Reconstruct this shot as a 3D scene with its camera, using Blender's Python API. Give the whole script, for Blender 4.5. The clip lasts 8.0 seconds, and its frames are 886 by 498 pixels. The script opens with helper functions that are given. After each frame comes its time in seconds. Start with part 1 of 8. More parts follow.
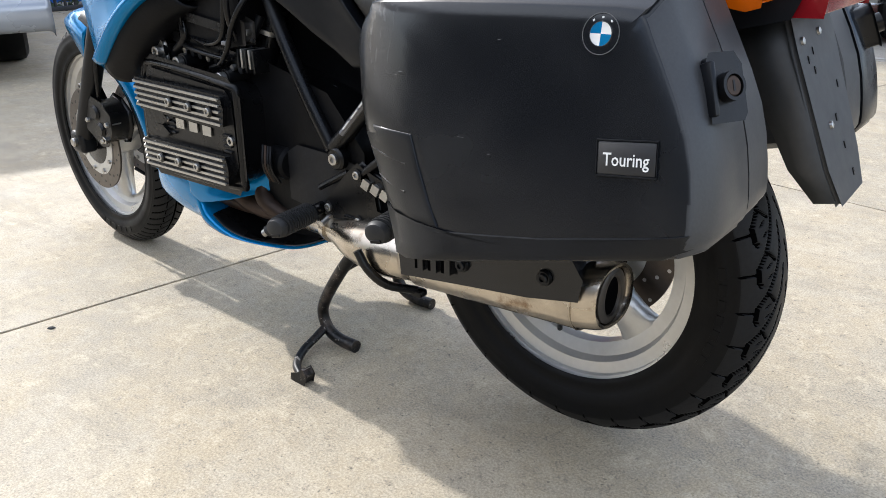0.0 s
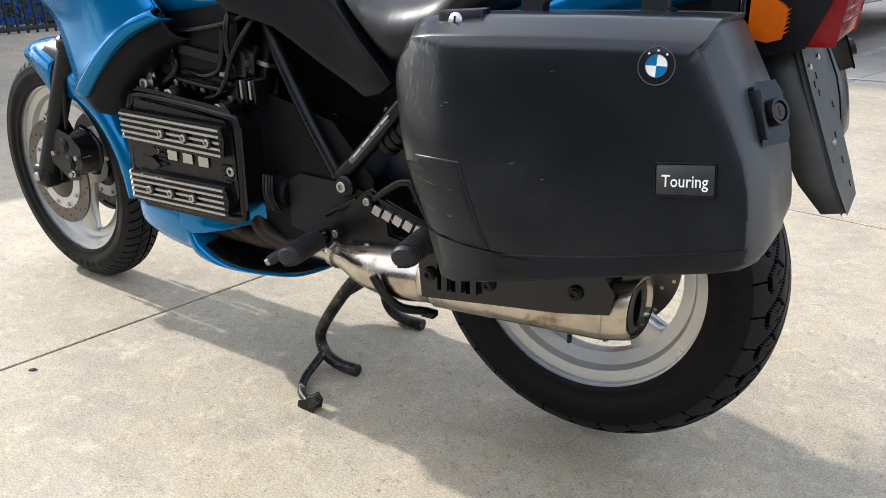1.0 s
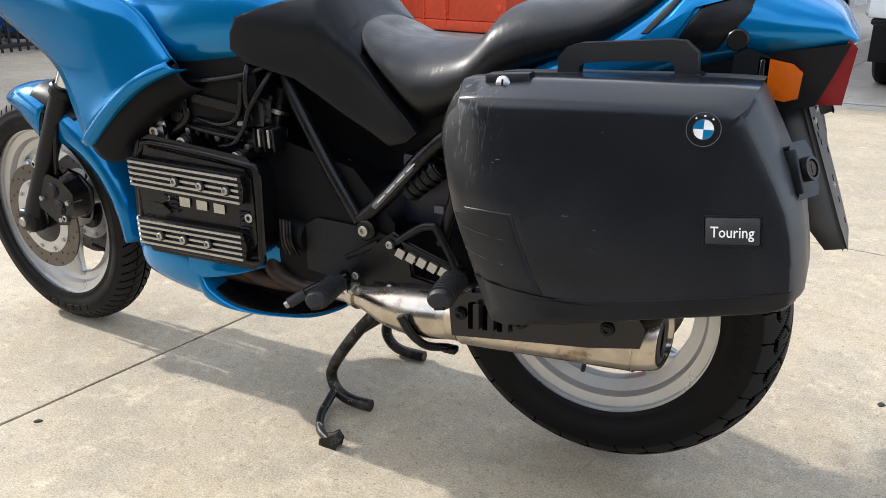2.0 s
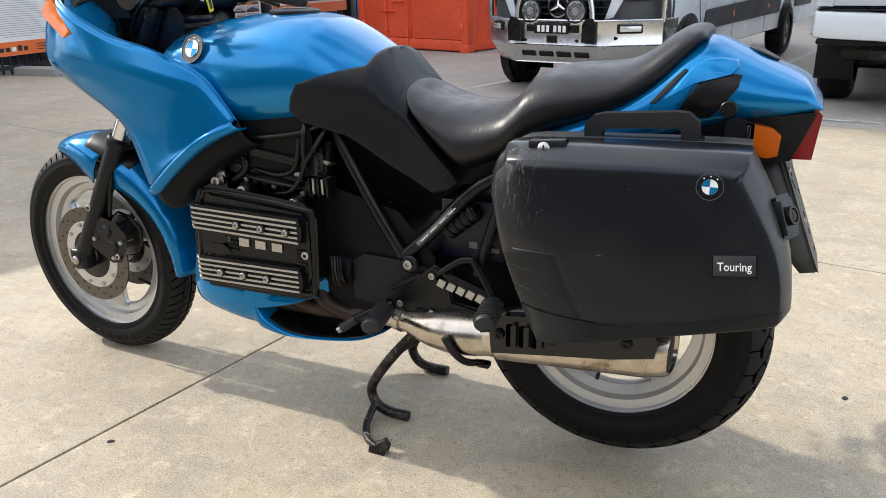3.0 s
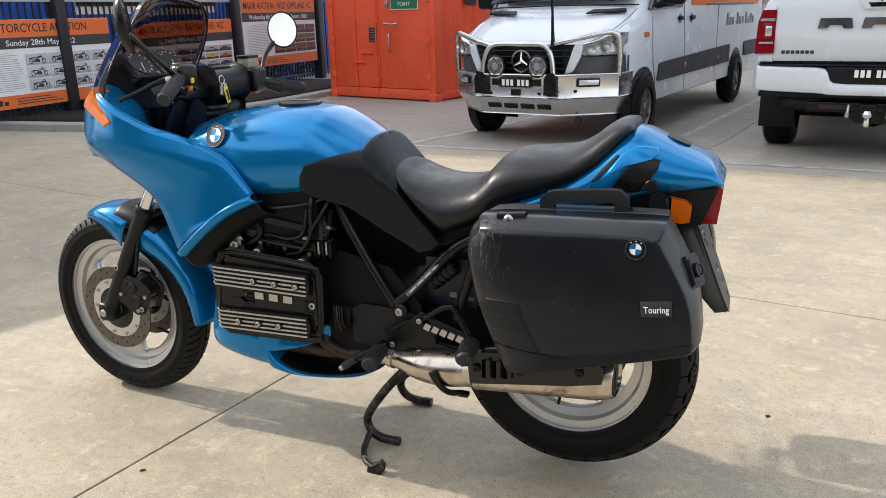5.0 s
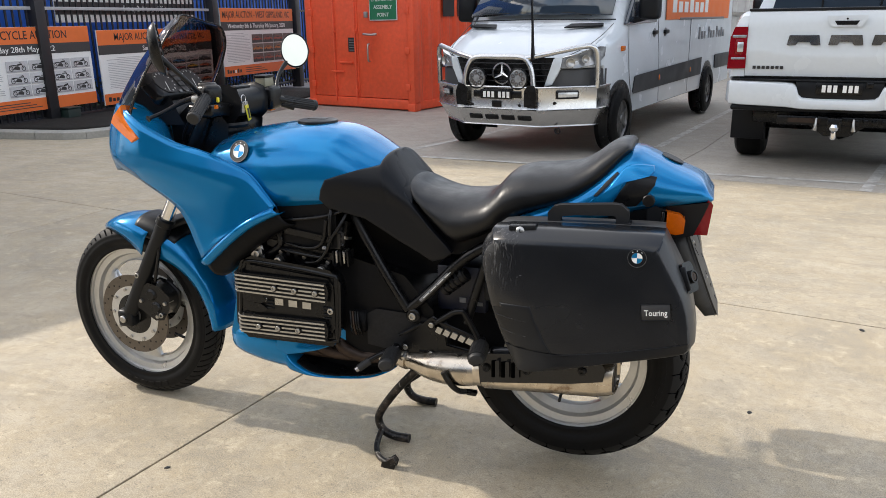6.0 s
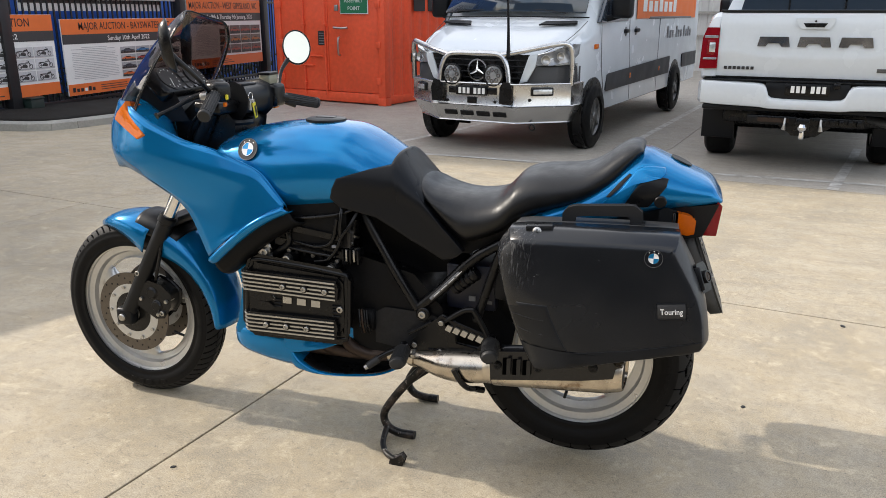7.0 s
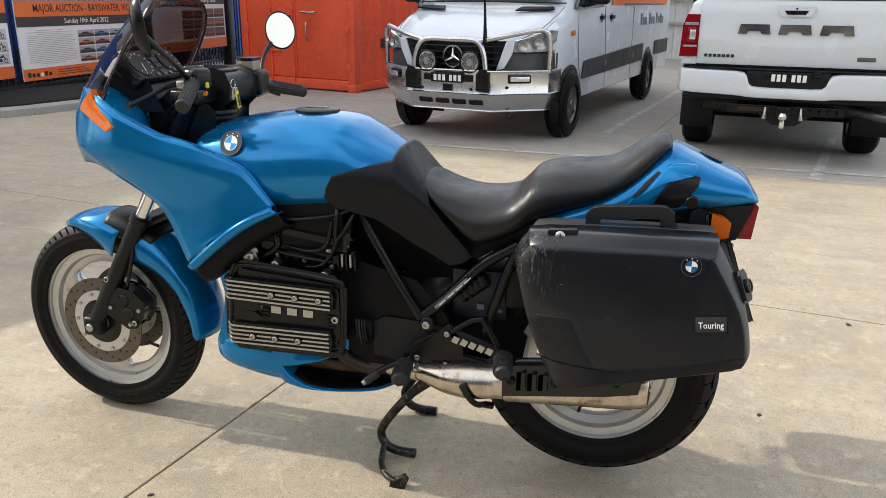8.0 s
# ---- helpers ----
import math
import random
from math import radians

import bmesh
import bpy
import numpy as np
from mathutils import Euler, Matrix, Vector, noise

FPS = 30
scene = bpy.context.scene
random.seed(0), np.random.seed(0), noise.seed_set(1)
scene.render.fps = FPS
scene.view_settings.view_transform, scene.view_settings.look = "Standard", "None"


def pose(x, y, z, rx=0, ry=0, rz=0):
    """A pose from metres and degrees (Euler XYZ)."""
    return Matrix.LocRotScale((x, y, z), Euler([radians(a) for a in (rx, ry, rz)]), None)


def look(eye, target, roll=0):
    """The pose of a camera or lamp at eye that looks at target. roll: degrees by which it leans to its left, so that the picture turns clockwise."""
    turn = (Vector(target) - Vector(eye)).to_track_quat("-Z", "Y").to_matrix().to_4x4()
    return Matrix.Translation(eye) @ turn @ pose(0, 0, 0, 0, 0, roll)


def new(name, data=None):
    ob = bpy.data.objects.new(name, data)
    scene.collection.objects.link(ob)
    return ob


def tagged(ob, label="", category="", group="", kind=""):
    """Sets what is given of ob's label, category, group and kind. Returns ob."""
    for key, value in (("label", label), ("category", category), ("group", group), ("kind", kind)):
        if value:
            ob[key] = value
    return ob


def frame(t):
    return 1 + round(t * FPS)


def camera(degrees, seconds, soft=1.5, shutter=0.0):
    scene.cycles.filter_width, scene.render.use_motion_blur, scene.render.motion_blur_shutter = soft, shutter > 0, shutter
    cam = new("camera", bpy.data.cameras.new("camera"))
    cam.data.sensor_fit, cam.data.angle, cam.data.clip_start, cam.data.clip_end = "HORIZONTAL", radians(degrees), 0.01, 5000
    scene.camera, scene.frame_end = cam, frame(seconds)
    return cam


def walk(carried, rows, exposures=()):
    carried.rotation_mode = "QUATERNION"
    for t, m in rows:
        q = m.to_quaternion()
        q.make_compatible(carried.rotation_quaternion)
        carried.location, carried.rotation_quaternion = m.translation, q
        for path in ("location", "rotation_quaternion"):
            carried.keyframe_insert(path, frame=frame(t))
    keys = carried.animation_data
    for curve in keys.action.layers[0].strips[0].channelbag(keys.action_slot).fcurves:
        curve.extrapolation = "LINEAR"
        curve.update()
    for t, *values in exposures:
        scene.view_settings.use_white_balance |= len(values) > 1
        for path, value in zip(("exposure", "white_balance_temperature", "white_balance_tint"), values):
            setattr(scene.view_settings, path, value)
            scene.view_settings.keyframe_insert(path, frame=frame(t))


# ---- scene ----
cam = camera(59.4, 8.0, 0.65)
PATH = [
    (0, (0.5860, -1.0721, 0.8652), (-0.8273, 0.6291, -0.0672), -1.0),
    (0.5, (0.5342, -1.1848, 0.8904), (-0.7760, 0.6122, -0.0144), -0.9),
    (1, (0.4642, -1.2036, 0.8892), (-0.7493, 0.6684, 0.0048), -0.9),
    (1.5, (0.3804, -1.2509, 0.9156), (-0.7309, 0.6914, 0.0468), -0.7),
    (1.7, (0.3601, -1.2754, 0.9312), (-0.7137, 0.6931, 0.0744), -0.6),
    (2.8, (0.2835, -1.5485, 1.0644), (-0.6475, 0.5035, 0.2388), -1.1),
    (3, (0.2805, -1.5977, 1.0920), (-0.6333, 0.4655, 0.2760), -1.1),
    (3.5, (0.3049, -1.6801, 1.1412), (-0.5818, 0.4068, 0.3552), -1.3),
    (4, (0.3410, -1.7484, 1.1760), (-0.5313, 0.3568, 0.4224), -1.4),
    (4.5, (0.3825, -1.8308, 1.2084), (-0.4789, 0.2895, 0.4848), -1.5),
    (6, (0.3330, -2.0971, 1.2924), (-0.4306, 0.0743, 0.6120), -0.9),
    (6.5, (0.2715, -2.1603, 1.3092), (-0.4340, 0.0294, 0.6216), -0.4),
    (7, (0.2055, -2.1556, 1.3128), (-0.4452, 0.0467, 0.6144), 0.1),
    (7.5, (0.1126, -2.0751, 1.3056), (-0.4870, 0.1351, 0.5880), 0.4),
    (8, (0.0442, -1.9883, 1.2972), (-0.5000, 0.2301, 0.5616), 0.6),
]
walk(cam, [(t, look(eye, target, roll)) for t, eye, target, roll in PATH], [(0.0, 0.82, 6060, 10), (1.5, 0.86, 6180, 10), (3.0, 0.77, 6440, 10), (4.5, 0.67, 6560, 10), (8.0, 0.57, 6740, 10)])

# ---- light ----
world = bpy.data.worlds.new("world")
scene.world = world
world.use_nodes = True
wn = world.node_tree
sky = wn.nodes.new("ShaderNodeTexSky")
sky.sky_type = "NISHITA"
sky.sun_disc = False
SUN_DIR = Vector((1.0, -0.045, -0.66)).normalized()
sky.sun_elevation = math.asin(-SUN_DIR.z)
sky.sun_rotation = math.atan2(-SUN_DIR.x, -SUN_DIR.y)
sky.air_density, sky.dust_density, sky.ozone_density = 1.0, 2.5, 1.0
wn.nodes["Background"].inputs[1].default_value = 0.215
# thin bright cloud over the blue
cloud = wn.nodes.new("ShaderNodeTexNoise")
cloud.inputs["Scale"].default_value, cloud.inputs["Detail"].default_value = 2.2, 6
veil = wn.nodes.new("ShaderNodeMapRange")
veil.inputs[1].default_value, veil.inputs[2].default_value, veil.inputs[3].default_value, veil.inputs[4].default_value = 0.42, 0.58, 0.10, 0.8
tc = wn.nodes.new("ShaderNodeTexCoord")
mixer = wn.nodes.new("ShaderNodeMix")
mixer.data_type = "RGBA"
mixer.inputs[7].default_value = (6.0, 6.1, 6.3, 1)
wn.links.new(tc.outputs["Generated"], cloud.inputs["Vector"])
wn.links.new(cloud.outputs["Fac"], veil.inputs[0])
wn.links.new(veil.outputs[0], mixer.inputs["Factor"])
wn.links.new(sky.outputs[0], mixer.inputs[6])
wn.links.new(mixer.outputs[2], wn.nodes["Background"].inputs[0])
sun = new("sun", bpy.data.lights.new("sun", "SUN"))
sun.data.energy, sun.data.angle, sun.data.color = 2.9, radians(1.0), (1.0, 0.95, 0.87)
sun.rotation_mode = "QUATERNION"
sun.rotation_quaternion = SUN_DIR.to_track_quat("-Z", "Y")
sun.location = (-6, 0, 8)
scene.view_settings.exposure = 0.72


# ---- materials ----
def surface(name, col, rough=0.5, metal=0.0, vary=0.12, grain=60.0, stain=3.0, bump=0.15, depth=0.001, coat=0.0, rough_vary=0.1, alpha=None, random_tint=0.0, spec=0.5, edge=None):
    """Colour with two scales of variation, uneven gloss and fine relief."""
    m = bpy.data.materials.new(name)
    m.use_nodes = True
    t = m.node_tree
    b = t.nodes["Principled BSDF"]
    N, L = t.nodes.new, t.links.new
    tc = N("ShaderNodeTexCoord")
    n1, n2 = N("ShaderNodeTexNoise"), N("ShaderNodeTexNoise")
    for n, s, d in ((n1, grain, 4), (n2, stain, 5)):
        n.inputs["Scale"].default_value, n.inputs["Detail"].default_value = s, d
        L(tc.outputs["Object"], n.inputs["Vector"])
    add = N("ShaderNodeMath")
    add.operation = "ADD"
    L(n1.outputs["Fac"], add.inputs[0])
    L(n2.outputs["Fac"], add.inputs[1])
    mr = N("ShaderNodeMapRange")
    mr.inputs[1].default_value, mr.inputs[2].default_value = 0.6, 1.4
    mr.inputs[3].default_value, mr.inputs[4].default_value = 1 - vary, 1 + vary
    L(add.outputs[0], mr.inputs[0])
    mul = N("ShaderNodeVectorMath")
    mul.operation = "SCALE"
    mul.inputs[0].default_value = col
    L(mr.outputs[0], mul.inputs["Scale"])
    out = mul.outputs[0]
    if random_tint:
        oi, mr3, mul2 = N("ShaderNodeObjectInfo"), N("ShaderNodeMapRange"), N("ShaderNodeVectorMath")
        mr3.inputs[3].default_value, mr3.inputs[4].default_value = 1 - random_tint, 1 + random_tint
        mul2.operation = "SCALE"
        L(oi.outputs["Random"], mr3.inputs[0])
        L(out, mul2.inputs[0])
        L(mr3.outputs[0], mul2.inputs["Scale"])
        out = mul2.outputs[0]
    L(out, b.inputs["Base Color"])
    mr2 = N("ShaderNodeMapRange")
    mr2.inputs[1].default_value, mr2.inputs[2].default_value = 0.3, 0.7
    mr2.inputs[3].default_value, mr2.inputs[4].default_value = max(rough - rough_vary, 0.02), min(rough + rough_vary, 1)
    L(n2.outputs["Fac"], mr2.inputs[0])
    L(mr2.outputs[0], b.inputs["Roughness"])
    b.inputs["Metallic"].default_value = metal
    b.inputs["Specular IOR Level"].default_value = spec
    b.inputs["Coat Weight"].default_value = coat
    if edge:
        b.inputs["Specular Tint"].default_value = (*edge, 1)
    b.inputs["Coat Roughness"].default_value = 0.05
    if bump:
        bp = N("ShaderNodeBump")
        bp.inputs["Strength"].default_value, bp.inputs["Distance"].default_value = bump, depth
        L(n1.outputs["Fac"], bp.inputs["Height"])
        L(bp.outputs[0], b.inputs["Normal"])
    if alpha is not None:
        b.inputs["Alpha"].default_value = alpha
    return m


def glass(name, col, rough=0.02, trans=1.0):
    m = bpy.data.materials.new(name)
    m.use_nodes = True
    b = m.node_tree.nodes["Principled BSDF"]
    b.inputs["Base Color"].default_value = (*col, 1)
    b.inputs["Roughness"].default_value = rough
    b.inputs["Transmission Weight"].default_value = trans
    b.inputs["IOR"].default_value = 1.45
    return m


def concrete(name, light, dark, warm):
    """Poured slab: sand grain, cloudy stains, pale scuffs and small pits."""
    m = bpy.data.materials.new(name)
    m.use_nodes = True
    t = m.node_tree
    b = t.nodes["Principled BSDF"]
    N, L = t.nodes.new, t.links.new
    geo = N("ShaderNodeNewGeometry")

    def tex(scale, detail, rough=0.55):
        n = N("ShaderNodeTexNoise")
        n.inputs["Scale"].default_value, n.inputs["Detail"].default_value, n.inputs["Roughness"].default_value = scale, detail, rough
        L(geo.outputs["Position"], n.inputs["Vector"])
        return n.outputs["Fac"]

    def mix(fac, a, c, lo=0.0, hi=1.0):
        mr, mx = N("ShaderNodeMapRange"), N("ShaderNodeMix")
        mx.data_type = "RGBA"
        mr.inputs[1].default_value, mr.inputs[2].default_value = lo, hi
        L(fac, mr.inputs[0])
        L(mr.outputs[0], mx.inputs["Factor"])
        for s, v in ((mx.inputs[6], a), (mx.inputs[7], c)):
            if isinstance(v, tuple):
                s.default_value = (*v, 1)
            else:
                L(v, s)
        return mx.outputs[2]
    clouds, patches, grain = tex(1.3, 9, 0.7), tex(5.5, 10, 0.78), tex(230, 4, 0.78)
    c = mix(clouds, dark, light, 0.41, 0.58)
    c = mix(patches, c, warm, 0.42, 0.60)
    scuffs = tex(11, 9, 0.75)
    c = mix(scuffs, c, tuple(v * 1.4 for v in light), 0.545, 0.68)
    fleck = tex(34, 7, 0.8)
    c = mix(fleck, tuple(v * 0.72 for v in dark), c, 0.36, 0.47)
    streak = N("ShaderNodeMapping")
    streak.inputs["Scale"].default_value = (0.55, 2.2, 1)
    streak.inputs["Rotation"].default_value = (0, 0, 0.5)
    L(geo.outputs["Position"], streak.inputs["Vector"])
    sn = N("ShaderNodeTexNoise")
    sn.inputs["Scale"].default_value, sn.inputs["Detail"].default_value, sn.inputs["Roughness"].default_value, sn.inputs["Distortion"].default_value = 3.4, 9, 0.72, 0.6
    L(streak.outputs[0], sn.inputs["Vector"])
    c = mix(sn.outputs["Fac"], c, tuple(v * 0.82 for v in dark), 0.52, 0.74)
    vein, off, ab = tex(3.6, 8, 0.68), N("ShaderNodeMath"), N("ShaderNodeMath")
    off.operation, ab.operation, off.inputs[1].default_value = "SUBTRACT", "ABSOLUTE", 0.5
    L(vein, off.inputs[0])
    L(off.outputs[0], ab.inputs[0])
    c = mix(ab.outputs[0], tuple(v * 1.12 for v in light), c, -0.012, 0.016)
    speck = mix(grain, tuple(v * 0.55 for v in dark), tuple(min(v * 1.18, 1) for v in light), 0.38, 0.62)
    gm = N("ShaderNodeMix")
    gm.data_type = "RGBA"
    gm.inputs["Factor"].default_value = 0.50
    L(c, gm.inputs[6])
    L(speck, gm.inputs[7])
    pits = tex(95, 3)
    c2 = mix(pits, tuple(v * 0.55 for v in dark), gm.outputs[2], 0.27, 0.36)
    oi, mr3, mul2 = N("ShaderNodeObjectInfo"), N("ShaderNodeMapRange"), N("ShaderNodeVectorMath")
    mr3.inputs[3].default_value, mr3.inputs[4].default_value = 0.93, 1.06
    mul2.operation = "SCALE"
    L(oi.outputs["Random"], mr3.inputs[0])
    L(c2, mul2.inputs[0])
    L(mr3.outputs[0], mul2.inputs["Scale"])
    L(mul2.outputs[0], b.inputs["Base Color"])
    mr = N("ShaderNodeMapRange")
    mr.inputs[1].default_value, mr.inputs[2].default_value, mr.inputs[3].default_value, mr.inputs[4].default_value = 0.3, 0.7, 0.52, 0.78
    L(patches, mr.inputs[0])
    L(mr.outputs[0], b.inputs["Roughness"])
    bp = N("ShaderNodeBump")
    bp.inputs["Strength"].default_value, bp.inputs["Distance"].default_value = 0.35, 0.0012
    L(grain, bp.inputs["Height"])
    L(bp.outputs[0], b.inputs["Normal"])
    return m


def worn(m, col, scale, lo, hi, stretch=(1, 1, 1)):
    """Chips and stains of a second colour over a surface."""
    t = m.node_tree
    b = t.nodes["Principled BSDF"]
    N, L = t.nodes.new, t.links.new
    under = b.inputs["Base Color"].links[0].from_socket
    tc, mp, n, mr, mx = N("ShaderNodeTexCoord"), N("ShaderNodeMapping"), N("ShaderNodeTexNoise"), N("ShaderNodeMapRange"), N("ShaderNodeMix")
    mp.inputs["Scale"].default_value = stretch
    n.inputs["Scale"].default_value, n.inputs["Detail"].default_value, n.inputs["Roughness"].default_value = scale, 6, 0.68
    mr.inputs[1].default_value, mr.inputs[2].default_value = lo, hi
    mx.data_type = "RGBA"
    L(tc.outputs["Object"], mp.inputs["Vector"])
    L(mp.outputs[0], n.inputs["Vector"])
    L(n.outputs["Fac"], mr.inputs[0])
    L(mr.outputs[0], mx.inputs["Factor"])
    L(under, mx.inputs[6])
    mx.inputs[7].default_value = (*col, 1)
    L(mx.outputs[2], b.inputs["Base Color"])
    return m


def creased(m, stretch, strength, depth):
    """Fine drawn creases, as ridges of a stretched noise, over the relief that a surface has."""
    t = m.node_tree
    b = t.nodes["Principled BSDF"]
    N, L = t.nodes.new, t.links.new
    tc, mp, n, off, ab, mr, bp = N("ShaderNodeTexCoord"), N("ShaderNodeMapping"), N("ShaderNodeTexNoise"), N("ShaderNodeMath"), N("ShaderNodeMath"), N("ShaderNodeMapRange"), N("ShaderNodeBump")
    mp.inputs["Scale"].default_value = stretch
    n.inputs["Scale"].default_value, n.inputs["Detail"].default_value, n.inputs["Roughness"].default_value, n.inputs["Distortion"].default_value = 1.0, 4, 0.55, 0.8
    off.operation, off.inputs[1].default_value, ab.operation = "SUBTRACT", 0.5, "ABSOLUTE"
    mr.inputs[1].default_value, mr.inputs[2].default_value = 0.0, 0.035
    bp.inputs["Strength"].default_value, bp.inputs["Distance"].default_value = strength, depth
    L(tc.outputs["Object"], mp.inputs["Vector"])
    L(mp.outputs[0], n.inputs["Vector"])
    L(n.outputs["Fac"], off.inputs[0])
    L(off.outputs[0], ab.inputs[0])
    L(ab.outputs[0], mr.inputs[0])
    L(mr.outputs[0], bp.inputs["Height"])
    L(b.inputs["Normal"].links[0].from_socket, bp.inputs["Normal"])
    L(bp.outputs[0], b.inputs["Normal"])
    return m


def scuffed(m, col, stretch, lo, hi, x_span, z_span):
    """Pale drawn scratches of a second colour that gather towards one corner of a thing."""
    t = m.node_tree
    b = t.nodes["Principled BSDF"]
    N, L = t.nodes.new, t.links.new
    under = b.inputs["Base Color"].links[0].from_socket
    tc, mp, n, sep, mx = N("ShaderNodeTexCoord"), N("ShaderNodeMapping"), N("ShaderNodeTexNoise"), N("ShaderNodeSeparateXYZ"), N("ShaderNodeMix")
    mp.inputs["Scale"].default_value = stretch
    n.inputs["Scale"].default_value, n.inputs["Detail"].default_value, n.inputs["Distortion"].default_value = 1.0, 3, 0.6
    L(tc.outputs["Object"], mp.inputs["Vector"])
    L(mp.outputs[0], n.inputs["Vector"])
    L(tc.outputs["Object"], sep.inputs[0])
    fac = None
    for source, a, c in ((n.outputs["Fac"], lo, hi), (sep.outputs["X"], *x_span), (sep.outputs["Z"], *z_span)):
        mr = N("ShaderNodeMapRange")
        mr.inputs[1].default_value, mr.inputs[2].default_value = a, c
        L(source, mr.inputs[0])
        if fac is None:
            fac = mr.outputs[0]
        else:
            mul = N("ShaderNodeMath")
            mul.operation = "MULTIPLY"
            L(fac, mul.inputs[0])
            L(mr.outputs[0], mul.inputs[1])
            fac = mul.outputs[0]
    mx.data_type = "RGBA"
    L(fac, mx.inputs["Factor"])
    L(under, mx.inputs[6])
    mx.inputs[7].default_value = (*col, 1)
    L(mx.outputs[2], b.inputs["Base Color"])
    return m


CONC_WARM = concrete("concrete_warm", (0.500, 0.430, 0.318), (0.25, 0.216, 0.162), (0.40, 0.315, 0.192))
# greyer copy of the same concrete, with the far yard's shade in its colour
CONC_GREY_SHADE = concrete("concrete_grey_shade", (0.42, 0.39, 0.34), (0.25, 0.23, 0.20), (0.33, 0.295, 0.24))
JOINT = surface("joint_filler", (0.03, 0.03, 0.03), 0.9)
LINE = worn(surface("line_paint", (0.50, 0.49, 0.46), 0.7, vary=0.25, grain=25), (0.30, 0.28, 0.25), 9, 0.45, 0.62)
KERB = surface("kerb_concrete", (0.30, 0.29, 0.26), 0.85, vary=0.2, grain=40, bump=0.4)
BLUE = surface("blue_metallic_paint", (0.0, 0.168, 0.405), 0.18, metal=0.5, vary=0.05, grain=900, bump=0.02, depth=0.0003, coat=0.35, rough_vary=0.03, spec=0.2)
PLASTIC = surface("black_plastic", (0.0050, 0.0058, 0.0074), 0.39, vary=0.2, grain=350, stain=9, bump=0.25, depth=0.0006, rough_vary=0.1, spec=0.28)
SATIN = surface("satin_black_lid", (0.0056, 0.0064, 0.0082), 0.23, vary=0.25, grain=240, stain=7, bump=0.10, depth=0.0005, rough_vary=0.06, spec=0.48)
scuffed(SATIN, (0.060, 0.060, 0.063), (190, 190, 26), 0.57, 0.66, (-0.075, -0.150), (0.62, 0.735))
MATT = surface("matt_black_panel", (0.0056, 0.0063, 0.0080), 0.37, vary=0.15, grain=500, bump=0.3, depth=0.0005, spec=0.21)
# dull black with the shade between the engine parts put into its colour
SHADE_BLACK = surface("shade_black_casting", (0.0048, 0.0049, 0.0056), 0.48, vary=0.35, grain=110, stain=16, bump=0.4, depth=0.001, spec=0.13)
ENGINE = surface("black_engine_paint", (0.0040, 0.0041, 0.0047), 0.29, vary=0.3, grain=120, stain=14, bump=0.3, depth=0.001, spec=0.3)
RUBBER = surface("tyre_rubber", (0.0036, 0.0037, 0.0041), 0.55, vary=0.3, grain=160, stain=16, bump=0.35, depth=0.0008, spec=0.16)
TREAD = surface("dusty_tread_rubber", (0.0085, 0.0085, 0.009), 0.55, vary=0.35, grain=180, stain=14, bump=0.4, depth=0.0008, spec=0.22)
# near black that paints the shade inside tread grooves, slots and the outlet
RECESS_SHADE = surface("recess_shade_black", (0.0008, 0.0008, 0.0009), 0.9, vary=0.2, spec=0.02)
GRIP = surface("grip_rubber", (0.020, 0.0203, 0.021), 0.55, vary=0.2, grain=300, spec=0.35)
SEAT = surface("seat_vinyl", (0.0036, 0.0040, 0.0052), 0.4, vary=0.2, grain=260, stain=24, bump=0.12, depth=0.0004, rough_vary=0.08, spec=0.4)
creased(SEAT, (34, 20, 7), 0.16, 0.0008)
ALLOY = surface("silver_wheel_paint", (0.56, 0.56, 0.55), 0.36, metal=0.72, vary=0.07, grain=90, stain=10, bump=0.0)
STEEL = surface("stained_steel", (0.52, 0.465, 0.39), 0.24, metal=1.0, vary=0.32, grain=30, stain=11, bump=0.06, rough_vary=0.14)
CHROME = surface("chrome", (0.78, 0.78, 0.78), 0.09, metal=1.0, vary=0.04, grain=50, bump=0.0, rough_vary=0.03)
worn(STEEL, (0.20, 0.125, 0.07), 13, 0.57, 0.72)
STAND = worn(worn(surface("worn_stand_paint", (0.004, 0.0038, 0.0038), 0.42, vary=0.4, grain=150, stain=20, bump=0.5, depth=0.001, spec=0.3), (0.055, 0.042, 0.034), 26, 0.50, 0.66), (0.22, 0.20, 0.18), 75, 0.60, 0.66)
BRUSHED = surface("brushed_alloy", (0.46, 0.455, 0.44), 0.34, metal=1.0, vary=0.12, grain=140, stain=6, bump=0.08)
DISC = surface("brake_disc_steel", (0.135, 0.118, 0.102), 0.40, metal=0.9, vary=0.15, grain=80, stain=12, bump=0.1)
RUST = surface("brown_heat_pipe", (0.050, 0.033, 0.024), 0.55, metal=0.6, vary=0.35, grain=70, stain=14, bump=0.3)
ORANGE_LENS = surface("orange_lens", (0.58, 0.120, 0.0), 0.18, vary=0.12, grain=70, coat=0.15, bump=0.3, depth=0.002, spec=0.3)
AMBER_LENS = surface("amber_lens", (0.48, 0.088, 0.0), 0.18, vary=0.18, grain=70, coat=0.2, bump=0.3, depth=0.002, spec=0.3)
HEADLAMP = surface("headlamp_lens", (0.30, 0.31, 0.32), 0.08, metal=0.35, vary=0.3, grain=30, stain=14, coat=1.0, bump=0.2, depth=0.003)
HANDLE = surface("dark_grey_handle", (0.014, 0.0145, 0.016), 0.5, vary=0.15, grain=300, spec=0.4)
POLISHED = surface("polished_alloy", (0.58, 0.58, 0.575), 0.24, metal=1.0, vary=0.10, grain=60, stain=4, bump=0.05)
